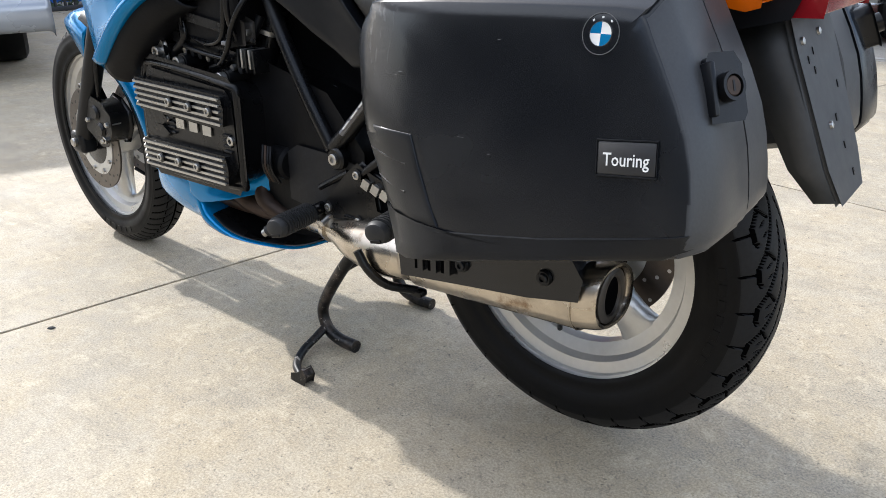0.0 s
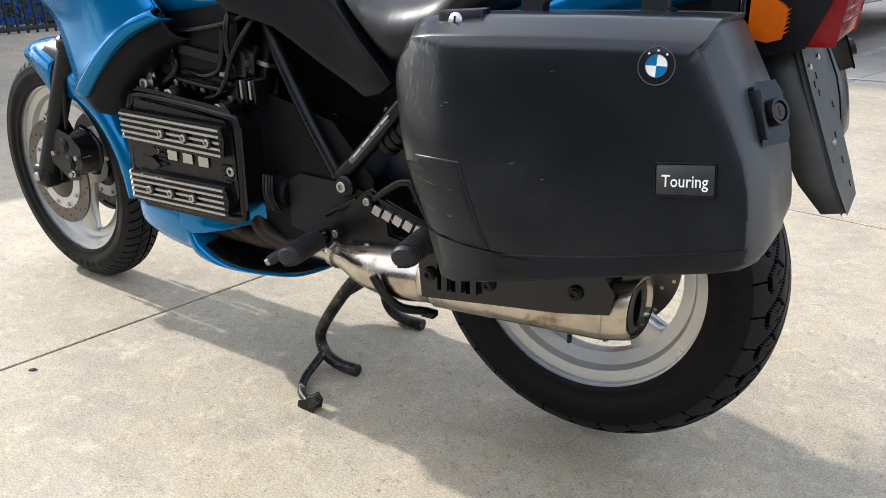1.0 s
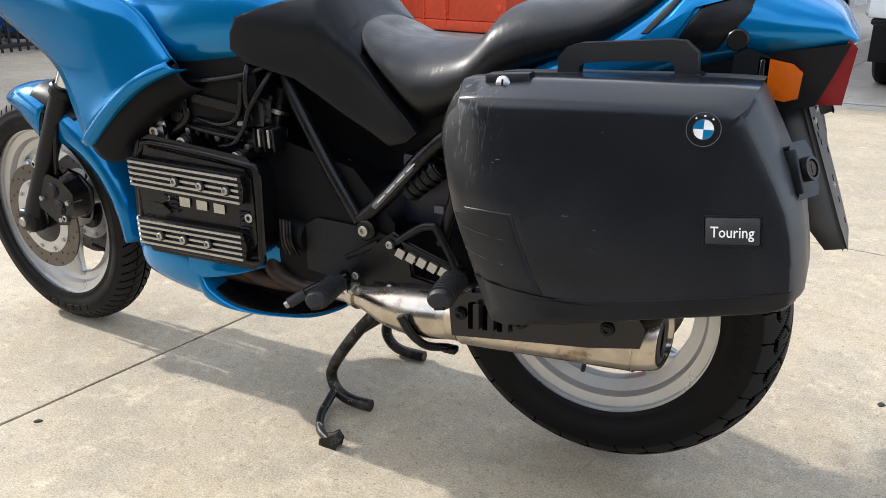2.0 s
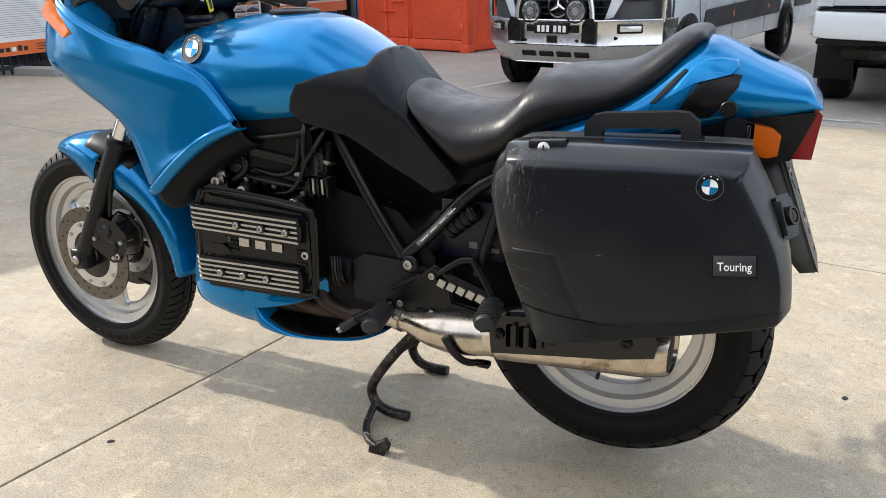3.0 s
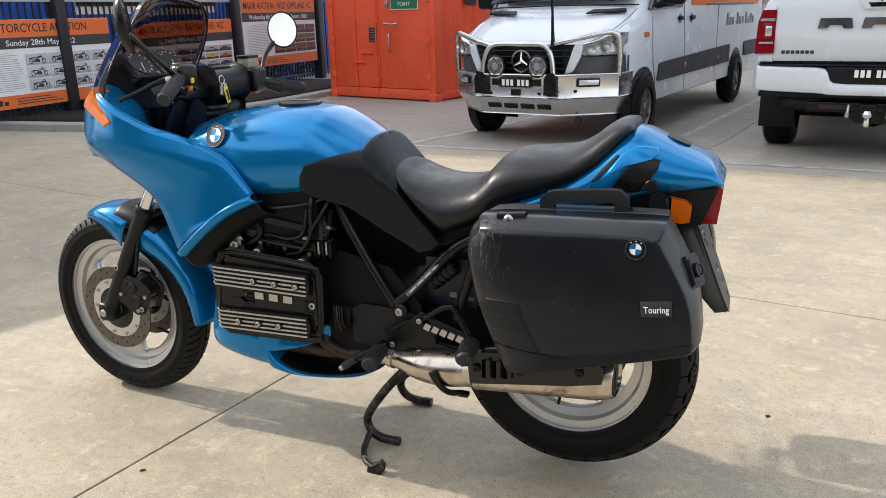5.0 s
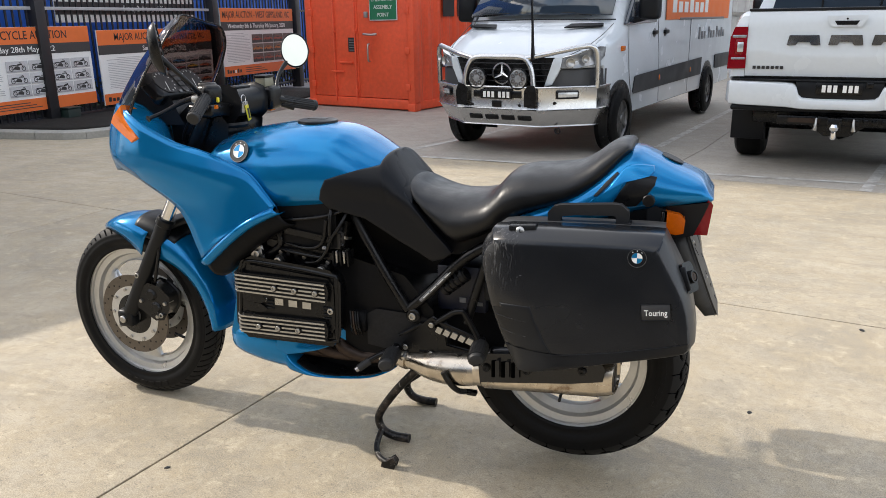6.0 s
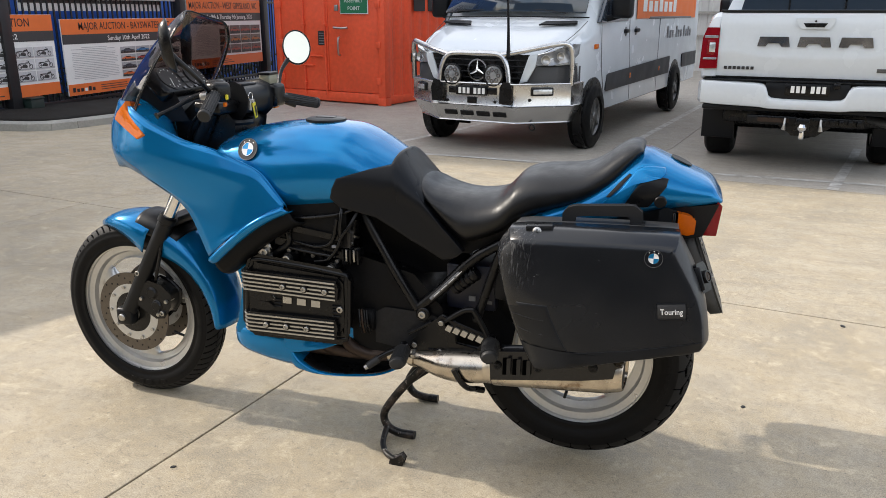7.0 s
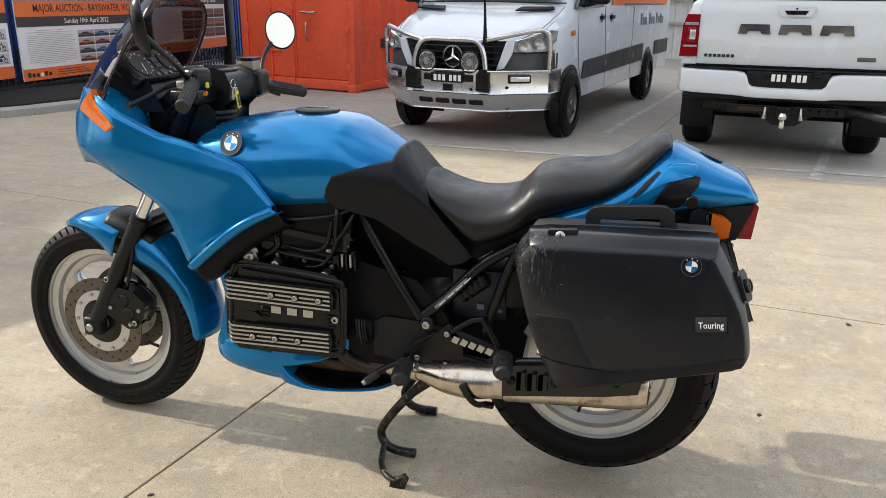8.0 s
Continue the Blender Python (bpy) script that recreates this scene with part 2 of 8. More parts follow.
RED_LENS = surface("red_lens", (0.20, 0.003, 0.007), 0.16, vary=0.2, grain=60, coat=0.15, bump=0.3, depth=0.002, spec=0.3)
WHITE_PAINT = surface("white_vehicle_paint", (0.62, 0.665, 0.70), 0.22, vary=0.03, grain=30, stain=2, bump=0.0, coat=0.5)
SILVER_PAINT = surface("silver_vehicle_paint", (0.36, 0.38, 0.41), 0.3, metal=0.4, vary=0.05, grain=400, bump=0.0, coat=0.5)
WHITE_LABEL = surface("white_print", (0.75, 0.75, 0.73), 0.5, vary=0.06)
GREY_LABEL = surface("grey_print", (0.16, 0.16, 0.165), 0.6, vary=0.2, grain=30, bump=0.0)
DARK_LABEL = surface("dark_print", (0.014, 0.014, 0.015), 0.55, vary=0.15, bump=0.0)
BADGE_BLUE = surface("blue_metallic_paint", (0.004, 0.225, 0.50), 0.34, metal=0.75, vary=0.05, grain=900, bump=0.02, depth=0.0003, coat=0.55, rough_vary=0.04)
ORANGE_PAINT = surface("container_orange", (0.80, 0.100, 0.036), 0.45, vary=0.16, grain=14, stain=1.6, bump=0.1)
ORANGE_PRINT = surface("orange_print", (0.70, 0.15, 0.03), 0.55, vary=0.05, grain=12, bump=0.0)
FENCE_BLACK = surface("fence_black", (0.012, 0.012, 0.014), 0.5, vary=0.2)
BLUE_SHEET = surface("blue_steel_sheet", (0.015, 0.10, 0.42), 0.5, vary=0.12, grain=9, stain=1.2)
GREEN_SIGN = surface("green_sign", (0.012, 0.16, 0.07), 0.45, vary=0.06)
SHED = surface("pale_shed_sheet", (0.5, 0.5, 0.48), 0.55, vary=0.1, grain=6)
FOLIAGE = surface("hedge_leaf", (0.03, 0.05, 0.018), 0.6, vary=0.4, grain=30)
DARK_GLASS = surface("dark_vehicle_glass", (0.022, 0.036, 0.055), 0.05, vary=0.05, coat=1.0, bump=0.0, rough_vary=0.02)
CLEAR_LENS = surface("clear_lamp_lens", (0.55, 0.57, 0.58), 0.1, metal=0.5, vary=0.25, grain=45, stain=20, coat=1.0, bump=0.5, depth=0.003)
MIRROR = surface("mirror_glass", (0.60, 0.625, 0.57), 0.02, metal=1.0, vary=0.01, bump=0.0, rough_vary=0.01)
TINT = glass("tinted_screen", (0.24, 0.185, 0.165), 0.02)
YELLOW = surface("yellow_tag", (0.65, 0.55, 0.03), 0.5)
BOLT = surface("zinc_bolt", (0.42, 0.41, 0.39), 0.35, metal=1.0, vary=0.2, grain=200)
HOLDER = surface("weathered_grey_plastic", (0.030, 0.032, 0.035), 0.5, vary=0.2, grain=90, stain=12)
CAST = surface("worn_cast_metal", (0.15, 0.15, 0.15), 0.42, metal=0.8, vary=0.35, grain=160, bump=0.1)
DARK_CHROME = surface("dark_chrome", (0.32, 0.32, 0.33), 0.18, metal=1.0, vary=0.3, grain=9, bump=0.0)
SCRATCH = surface("scratched_plastic", (0.14, 0.14, 0.145), 0.8, vary=0.3)
PALE_PRINT = surface("pale_grey_print", (0.36, 0.36, 0.37), 0.6, vary=0.2, grain=30, bump=0.0)
# pannier shell and rear bevel: caught light put into a paler black
LIT_PLASTIC = surface("lit_black_plastic", (0.038, 0.039, 0.041), 0.42, vary=0.2, grain=300, stain=9, bump=0.15, depth=0.0005, spec=0.36)
BAND_GREY = surface("dark_grey_print", (0.040, 0.039, 0.039), 0.6, vary=0.15, grain=30, bump=0.0)
DUSTY = surface("dusty_casting", (0.0110, 0.0114, 0.0128), 0.55, vary=0.4, grain=110, stain=18, bump=0.4, depth=0.001, spec=0.25)
BOX_GREEN = surface("dark_green_plastic", (0.010, 0.024, 0.020), 0.5, vary=0.2, grain=30, stain=6)
DULL = surface("dull_burnt_steel", (0.055, 0.049, 0.043), 0.42, metal=0.7, vary=0.3, grain=90, stain=20, bump=0.1)
SOIL = surface("dark_mulch", (0.013, 0.011, 0.009), 0.9, vary=0.5, grain=40, bump=0.8, depth=0.02)
DARK_DISC = surface("dark_disc_steel", (0.09, 0.075, 0.065), 0.4, metal=0.8, vary=0.2, grain=80, stain=12)
BATTERY = surface("battery_navy", (0.005, 0.008, 0.022), 0.4)


# ---- mesh helpers ----
def part(name, bm, material, parent=None, label="", m=None, smooth=38, mods=()):
    """Links a bmesh as one object under a thing or a part."""
    bmesh.ops.recalc_face_normals(bm, faces=bm.faces[:])
    me = bpy.data.meshes.new(name)
    bm.to_mesh(me)
    bm.free()
    if smooth:
        me.polygons.foreach_set("use_smooth", [True] * len(me.polygons))
        me.set_sharp_from_angle(angle=radians(smooth))
    me.materials.append(material)
    ob = new(name, me)
    if parent:
        ob.parent = parent
    if m is not None:
        ob.matrix_basis = m
    if label:
        tagged(ob, label)
    for kind, settings in mods:
        md = ob.modifiers.new(kind.lower(), kind)
        if kind == "SUBSURF":
            md.levels = md.render_levels = settings
        elif kind == "SOLIDIFY":
            md.thickness, md.offset = settings
        elif kind == "BEVEL":
            md.width, md.segments = settings
    return ob


def thing(name, m, label, category, group="", kind=""):
    ob = new(name)
    ob.empty_display_size = 0.1
    ob.matrix_basis = m
    return tagged(ob, label, category, group, kind)


def from_data(verts, faces):
    me = bpy.data.meshes.new("tmp")
    me.from_pydata([tuple(v) for v in verts], [], faces)
    bm = bmesh.new()
    bm.from_mesh(me)
    bpy.data.meshes.remove(me)
    return bm


def bevel(bm, w, seg=2, angle=25):
    es = [e for e in bm.edges if len(e.link_faces) == 2 and e.calc_face_angle(0) > radians(angle)]
    if w > 0 and es:
        bmesh.ops.bevel(bm, geom=es, offset=w, segments=seg, profile=0.5, affect="EDGES", clamp_overlap=True)
    return bm


def box(x0, x1, y0, y1, z0, z1, w=0.0, seg=2):
    v = [(x, y, z) for x in (x0, x1) for y in (y0, y1) for z in (z0, z1)]
    bm = from_data(v, [(0, 1, 3, 2), (4, 6, 7, 5), (0, 4, 5, 1), (2, 3, 7, 6), (0, 2, 6, 4), (1, 5, 7, 3)])
    return bevel(bm, w, seg)


def slab(outline, y0, y1, w=0.0, seg=2, axis="y"):
    """An outline in two axes, pulled along the third from y0 to y1."""
    n = len(outline)
    at = {"y": lambda a, b, c: (a, c, b), "x": lambda a, b, c: (c, a, b), "z": lambda a, b, c: (a, b, c)}[axis]
    v = [at(a, b, y0) for a, b in outline] + [at(a, b, y1) for a, b in outline]
    f = [tuple(range(n)), tuple(range(2 * n - 1, n - 1, -1))] + [(i, (i + 1) % n, n + (i + 1) % n, n + i) for i in range(n)]
    return bevel(from_data(v, f), w, seg)


def merge(*bms):
    out = bms[0]
    for b in bms[1:]:
        me = bpy.data.meshes.new("tmp")
        b.to_mesh(me)
        b.free()
        out.from_mesh(me)
        bpy.data.meshes.remove(me)
    return out


def moved(bm, m):
    bmesh.ops.transform(bm, matrix=m, verts=bm.verts[:])
    return bm


def glide(pts, steps=6):
    """A smooth line through points."""
    P = [np.array(p, float) for p in pts]
    P = [2 * P[0] - P[1]] + P + [2 * P[-1] - P[-2]]
    out = []
    for i in range(1, len(P) - 2):
        for s in range(steps):
            t = s / steps
            a, b, c, d = P[i - 1:i + 3]
            out.append(0.5 * (2 * b + (c - a) * t + (2 * a - 5 * b + 4 * c - d) * t * t + (3 * b - a - 3 * c + d) * t ** 3))
    return out + [P[-2]]


def tube(pts, r, n=12, steps=6, flat=1.0):
    """A round bar through points; r may be one radius or one for each point. flat squeezes it along its own side."""
    rs = [r] * len(pts) if isinstance(r, (int, float)) else list(r)
    line = glide([(*p, q) for p, q in zip(pts, rs)], steps) if steps > 1 else [np.array((*p, q)) for p, q in zip(pts, rs)]
    V, F = [], []
    up = None
    for i, p in enumerate(line):
        d = Vector((line[min(i + 1, len(line) - 1)] - line[max(i - 1, 0)])[:3]).normalized()
        if up is None:
            up = Vector((0, 0, 1)) if abs(d.z) < 0.9 else Vector((1, 0, 0))
        side = d.cross(up).normalized()
        up = side.cross(d).normalized()
        for k in range(n):
            a = 2 * math.pi * k / n
            V.append(Vector(p[:3]) + float(p[3]) * (math.cos(a) * side * flat + math.sin(a) * up))
    for i in range(len(line) - 1):
        F += [(i * n + k, i * n + (k + 1) % n, (i + 1) * n + (k + 1) % n, (i + 1) * n + k) for k in range(n)]
    F += [tuple(range(n)), tuple(range(len(V) - 1, len(V) - n - 1, -1))]
    return from_data(V, F)


def lathe(profile, n=48, axis="y", close=False):
    """Turns (radius, height) pairs round an axis through the origin."""
    V, F, m = [], [], len(profile)
    for k in range(n):
        c, s = math.cos(2 * math.pi * k / n), math.sin(2 * math.pi * k / n)
        for r, h in profile:
            V.append({"y": (r * c, h, r * s), "z": (r * c, r * s, h), "x": (h, r * c, r * s)}[axis])
    for k in range(n):
        a, b = k * m, (k + 1) % n * m
        for i in range(m if close else m - 1):
            j = (i + 1) % m
            F.append((a + i, a + j, b + j, b + i))
    if not close:
        if profile[0][0] > 1e-5:
            F.append(tuple(k * m for k in range(n)))
        if profile[-1][0] > 1e-5:
            F.append(tuple(k * m + m - 1 for k in range(n))[::-1])
    bm = from_data(V, F)
    bmesh.ops.remove_doubles(bm, verts=bm.verts[:], dist=1e-6)
    return bm


def rod(a, b, r, n=14, r2=None, w=0.0):
    """A straight bar from a to b."""
    a, b = Vector(a), Vector(b)
    h = (b - a).length
    r2 = r if r2 is None else r2
    prof = [(0, 0), (r, 0), (r2, h), (0, h)]
    if w:
        prof = [(0, 0), (r - w, 0), (r, w), (r2, h - w), (r2 - w, h), (0, h)]
    return moved(lathe(prof, n, "z"), Matrix.Translation(a) @ (b - a).to_track_quat("Z", "Y").to_matrix().to_4x4())


def rings(sections, caps=True):
    """Skin over rings with the same number of points."""
    n = len(sections[0])
    V = [p for s in sections for p in s]
    F = [(i * n + k, i * n + (k + 1) % n, (i + 1) * n + (k + 1) % n, (i + 1) * n + k) for i in range(len(sections) - 1) for k in range(n)]
    if caps:
        F += [tuple(range(n)), tuple(range(len(V) - 1, len(V) - n - 1, -1))]
    return from_data(V, F)


def body(sections, yc, n=28, steps=4):
    """A rounded body along x. A section: x, top, bottom, half width, squareness, widening towards the bottom."""
    S = glide(sections, steps)
    out = []
    for x, zt, zb, hw, sq, tp in S:
        ring = []
        for k in range(n):
            a = 2 * math.pi * k / n
            c, s = math.cos(a), math.sin(a)
            z = math.copysign(abs(s) ** (2 / sq), s)
            y = math.copysign(abs(c) ** (2 / sq), c) * hw * (1 - tp * z)
            ring.append((x, yc + y, (zt + zb) / 2 + z * (zt - zb) / 2))
        out.append(ring)
    return rings(out)


def sheet(curves, steps=6, across=4):
    """A smooth skin over curves of the same number of points."""
    C = [glide(c, steps) for c in curves]
    cols = [glide([c[i] for c in C], across) for i in range(len(C[0]))]
    m = len(cols[0])
    V = [p for c in cols for p in c]
    return from_data(V, [(i * m + k, (i + 1) * m + k, (i + 1) * m + k + 1, i * m + k + 1) for i in range(len(cols) - 1) for k in range(m - 1)])


def hull_y(S, x, z):
    """Half width of a body() at a place."""
    i = max(k for k in range(len(S) - 1) if S[k][0] <= x or k == 0)
    f = min(max((x - S[i][0]) / (S[i + 1][0] - S[i][0]), 0), 1)
    _, zt, zb, hw, sq, tp = [a + (b - a) * f for a, b in zip(S[i], S[i + 1])]
    s = min(max((z - (zt + zb) / 2) / ((zt - zb) / 2), -0.55), 0.985)
    return hw * (1 - abs(s) ** sq) ** (1 / sq) * (1 - tp * s)


def patch(outline, depth_at, thick=0.012, proud=0.004, rnd=0.9):
    """A thin raised piece that follows a curved side: outline in x and z, depth_at gives y of the side beneath."""
    cx, cz = sum(p[0] for p in outline) / len(outline), sum(p[1] for p in outline) / len(outline)
    n, V, F = len(outline), [], []
    for k, up in ((1.0, -thick), (1.0, proud * 0.3), (0.985, proud * 0.8), (0.965, proud), (0.8, proud), (0.6, proud), (0.4, proud), (0.2, proud)):
        for x, z in outline:
            a, b = cx + (x - cx) * k, cz + (z - cz) * k
            V.append((a, depth_at(a, b) - up, b))
    V.append((cx, depth_at(cx, cz) - proud, cz))
    for j in range(7):
        F += [(j * n + i, j * n + (i + 1) % n, (j + 1) * n + (i + 1) % n, (j + 1) * n + i) for i in range(n)]
    F += [(7 * n + i, 7 * n + (i + 1) % n, 8 * n) for i in range(n)]
    return from_data(V, F)


def mirrored(bm, yc):
    for v in bm.verts:
        v.co.y = 2 * yc - v.co.y
    return bm


def lettering(text, size, m, material, parent, name="lettering", label="", depth=0.001, align="CENTER", stretch=1.0, bold=0.0, fit=0.0):
    """Words as a flat mesh, facing out of the x-y plane of m."""
    cu = bpy.data.curves.new("tmp", "FONT")
    cu.body, cu.size, cu.extrude, cu.align_x, cu.align_y = text, size, depth, align, "CENTER"
    cu.resolution_u, cu.offset = 2, bold * size
    tmp = bpy.data.objects.new("tmp", cu)
    me = bpy.data.meshes.new_from_object(tmp)
    bpy.data.objects.remove(tmp)
    bm = bmesh.new()
    bm.from_mesh(me)
    bpy.data.meshes.remove(me)
    bpy.data.curves.remove(cu)
    if fit:
        stretch = fit / (max(q.co.x for q in bm.verts) - min(q.co.x for q in bm.verts))
    moved(bm, Matrix.Diagonal((stretch, 1, 1, 1)))
    # each word is a part of its own
    cuts, last = [-1e9], None
    for x0, x1 in sorted((min(q.co.x for q in f.verts), max(q.co.x for q in f.verts)) for f in bm.faces):
        if last is not None and x0 - last > 0.15 * size * stretch:
            cuts.append((x0 + last) / 2)
        last = x1 if last is None else max(last, x1)
    cuts.append(1e9)
    for a, b in zip(cuts, cuts[1:]):
        word = bm.copy()
        bmesh.ops.delete(word, geom=[q for q in word.verts if not a < q.co.x < b], context="VERTS")
        part(name, word, material, parent, label, m=m, smooth=0)
    bm.free()


# ---- ground ----
GV, GU = Vector((0.18, 0.98, 0)).normalized(), Vector((0.98, -0.18, 0)).normalized()


def fall(v):
    """The yard falls gently towards its drain."""
    return -0.036 * min(max(v - 1.597, 0.0), 5.8)


def ground_z(x, y):
    return fall(GV.x * x + GV.y * y)


def ground_point(u, v, up=0.0):
    p = GU * u + GV * v
    return (p.x, p.y, fall(v) + up)


def ground():
    far = 600.0
    vs = [-far, -30, 1.597, 7.397, 40, far]
    us = [-far, -20, 0, 20, far]
    V = [ground_point(u, v, -0.009) for v in vs for u in us]
    n = len(us)
    F = [(i * n + k, i * n + k + 1, (i + 1) * n + k + 1, (i + 1) * n + k) for i in range(len(vs) - 1) for k in range(n - 1)]
    g = part("ground", from_data(V, F), CONC_GREY_SHADE, smooth=0)
    tagged(g, "flat concrete yard with saw-cut joints and stains", "ground", kind="structure")
    rows = [-9.5, -5.8, -2.1, 1.597, 5.2, 9.0, 13.0, 17.0, 21.0]
    cols = [-1.115 + 3.05 * k for k in range(-4, 5)]
    gap = 0.0035
    for i in range(len(rows) - 1):
        for k in range(len(cols) - 1):
            cuts = [rows[i] + gap] + [c for c in (7.397,) if rows[i] < c < rows[i + 1]] + [rows[i + 1] - gap]
            a, b = cols[k] + gap, cols[k + 1] - gap
            V, F = [], []
            for v in cuts:
                V += [ground_point(a, v, -0.009), ground_point(a, v, -0.0015), ground_point(a + 0.002, v, 0), ground_point(b - 0.002, v, 0), ground_point(b, v, -0.0015), ground_point(b, v, -0.009)]
            for j in range(len(cuts) - 1):
                F += [(j * 6 + q, j * 6 + q + 1, (j + 1) * 6 + q + 1, (j + 1) * 6 + q) for q in range(5)]
            F += [tuple(range(6)), tuple(range(len(V) - 1, len(V) - 7, -1))]
            # sunlit front rows warm, far rows in the tone that carries shade
            part("concrete_slab", from_data(V, F), CONC_WARM if rows[i] < 5 else CONC_GREY_SHADE, g, smooth=0)
    return g


def painted_line(a, b, w=0.09):
    a, b = Vector((*a, 0)), Vector((*b, 0))
    side = (b - a).cross(Vector((0, 0, 1))).normalized() * w / 2
    n = 24
    V = []
    for i in range(n + 1):
        p = a.lerp(b, i / n)
        for s in (-1, 1):
            q = p + side * s
            V.append((q.x, q.y, ground_z(q.x, q.y) + 0.004))
    F = [(2 * i, 2 * i + 1, 2 * i + 3, 2 * i + 2) for i in range(n)]
    ob = part("line_marking", from_data(V, F), LINE, smooth=0)
    return tagged(ob, "worn white painted parking line on concrete", "line marking", "parking lines", "structure")


def kerb():
    K = thing("kerb", pose(0, 0, 0), "pale concrete kerb that bends round the planting bed", "kerb", kind="structure")
    line = [(-12.5, 4.75), (-8.6, 5.30), (-7.75, 5.46), (-7.40, 5.55), (-7.20, 5.74), (-7.12, 6.10), (-7.09, 7.0), (-7.04, 8.2), (-6.98, 9.4), (-6.92, 10.6), (-6.86, 11.8), (-6.80, 13.0)]
    inner = []
    for k, (x, y) in enumerate(line):
        a, b = line[max(k - 1, 0)], line[min(k + 1, len(line) - 1)]
        d = Vector((b[0] - a[0], b[1] - a[1])).normalized()
        inner.append((x - d.y * 0.15, y + d.x * 0.15))
    for k in range(len(line) - 1):
        V = []
        for f in (0.006, 0.994):
            for p, q, h in ((line[k], line[k + 1], -0.02), (line[k], line[k + 1], 0.085), (line[k], line[k + 1], 0.10), (inner[k], inner[k + 1], 0.11), (inner[k], inner[k + 1], -0.02)):
                x, y = p[0] + (q[0] - p[0]) * f, p[1] + (q[1] - p[1]) * f
                if h == 0.10:
                    x, y = x + (inner[k][0] - line[k][0]) * 0.16, y + (inner[k][1] - line[k][1]) * 0.16
                V.append((x, y, ground_z(x, y) + h))
        part("kerb_stone", from_data(V, [tuple(range(5)), (9, 8, 7, 6, 5)] + [(i, (i + 1) % 5, 5 + (i + 1) % 5, 5 + i) for i in range(5)]), KERB, K)
    bed = part("planting_bed", from_data([(x, y, ground_z(x, y) + 0.09) for x, y in inner] + [(-12.5, 13.0, -0.12)], [tuple(range(len(inner) + 1))]), SOIL, mods=[("SOLIDIFY", (0.05, -1))])
    tagged(bed, "dark mulch bed along the foot of the fence", "ground", kind="structure")


def fence():
    fx = -8.6
    f = thing("fence", pose(fx, 0, -0.1), "black steel tube fence with posts and rails", "fence", kind="structure")
    part("rail", box(-0.02, 0.02, -7, 15.5, 0.10, 0.15, 0.004), FENCE_BLACK, f)
    part("rail", box(0.016, 0.05, -7, 10.5, 1.60, 1.645, 0.004), PALE_PRINT, f, "pale grey upper rail")
    part("rail", box(0.016, 0.05, 10.7, 15.5, 1.60, 1.645, 0.004), FENCE_BLACK, f)
    for y in (-5.6, -1.5, 2.6, 6.56, 10.6, 13.62):
        part("post", box(-0.07, 0.13, y - 0.085, y + 0.085, 0, 2.3, 0.006), FENCE_BLACK, f)
    p = box(-0.0125, 0.0125, -0.0125, 0.0125, 0.05, 2.1, 0.003, 1)
    first = part("picket", p, FENCE_BLACK, f, m=pose(0, -6.9, 0))
    for k in range(1, 195):
        ob = new("picket", first.data)
        ob.parent, ob.matrix_basis = f, pose(0, -6.9 + 0.115 * k, 0)


def photo(parent, y, z, w, h, kind, tint):
    """A small printed picture of a vehicle, as plain shapes."""
    part("photo", box(0.0165, 0.018, y, y + w, z, z + h), tint[0], parent, smooth=0)
    o = 0.0205

    def shape(pts, material):
        part("picture_shape", slab([(y + w * a, z + h * b) for a, b in pts], o - 0.0022, o, axis="x"), material, parent, smooth=0)
    if kind == "bike":
        r = h * 0.235
        part("picture_ground", box(0.0181, 0.0184, y, y + w, z, z + h * 0.16), PALE_PRINT, parent, smooth=0)
        for c in (0.22, 0.79):
            part("picture_wheel", moved(lathe([(r * 0.74, -0.001), (r, -0.001), (r, 0.001), (r * 0.74, 0.001)], 16, "x", True), Matrix.Translation((o, y + w * c, z + h * 0.34))), DARK_LABEL, parent, smooth=0)
        shape([(0.36, 0.26), (0.60, 0.24), (0.63, 0.40), (0.54, 0.56), (0.42, 0.54), (0.35, 0.40)], BAND_GREY)
        shape([(0.46, 0.58), (0.66, 0.62), (0.72, 0.72), (0.62, 0.78), (0.50, 0.70)], tint[1])
        shape([(0.20, 0.58), (0.46, 0.58), (0.46, 0.66), (0.34, 0.68), (0.20, 0.66)], DARK_LABEL)
        shape([(0.12, 0.52), (0.20, 0.60), (0.34, 0.58), (0.30, 0.63), (0.16, 0.64)], tint[1])
        shape([(0.77, 0.34), (0.80, 0.34), (0.70, 0.86), (0.60, 0.90), (0.60, 0.86), (0.67, 0.82)], DARK_LABEL)
        shape([(0.22, 0.31), (0.60, 0.20), (0.60, 0.25), (0.22, 0.37)], DARK_LABEL)
        return
    part("picture_ground", box(0.0181, 0.0184, y, y + w, z, z + h * 0.30), BAND_GREY, parent, smooth=0)
    for c in (0.26, 0.76):
        part("picture_wheel", moved(lathe([(0, -0.001), (h * 0.11, -0.001), (h * 0.11, 0.001), (0, 0.001)], 14, "x"), Matrix.Translation((o, y + w * c, z + h * 0.32))), DARK_LABEL, parent, smooth=0)
    shape([(0.06, 0.32), (0.94, 0.32), (0.94, 0.46), (0.84, 0.54), (0.70, 0.56), (0.60, 0.74), (0.34, 0.74), (0.22, 0.56), (0.06, 0.50)], tint[1])
    part("picture_window", slab([(y + w * a, z + h * b) for a, b in ((0.28, 0.57), (0.65, 0.57), (0.58, 0.70), (0.36, 0.70))], o, o + 0.0006, axis="x"), DARK_LABEL, parent, smooth=0)


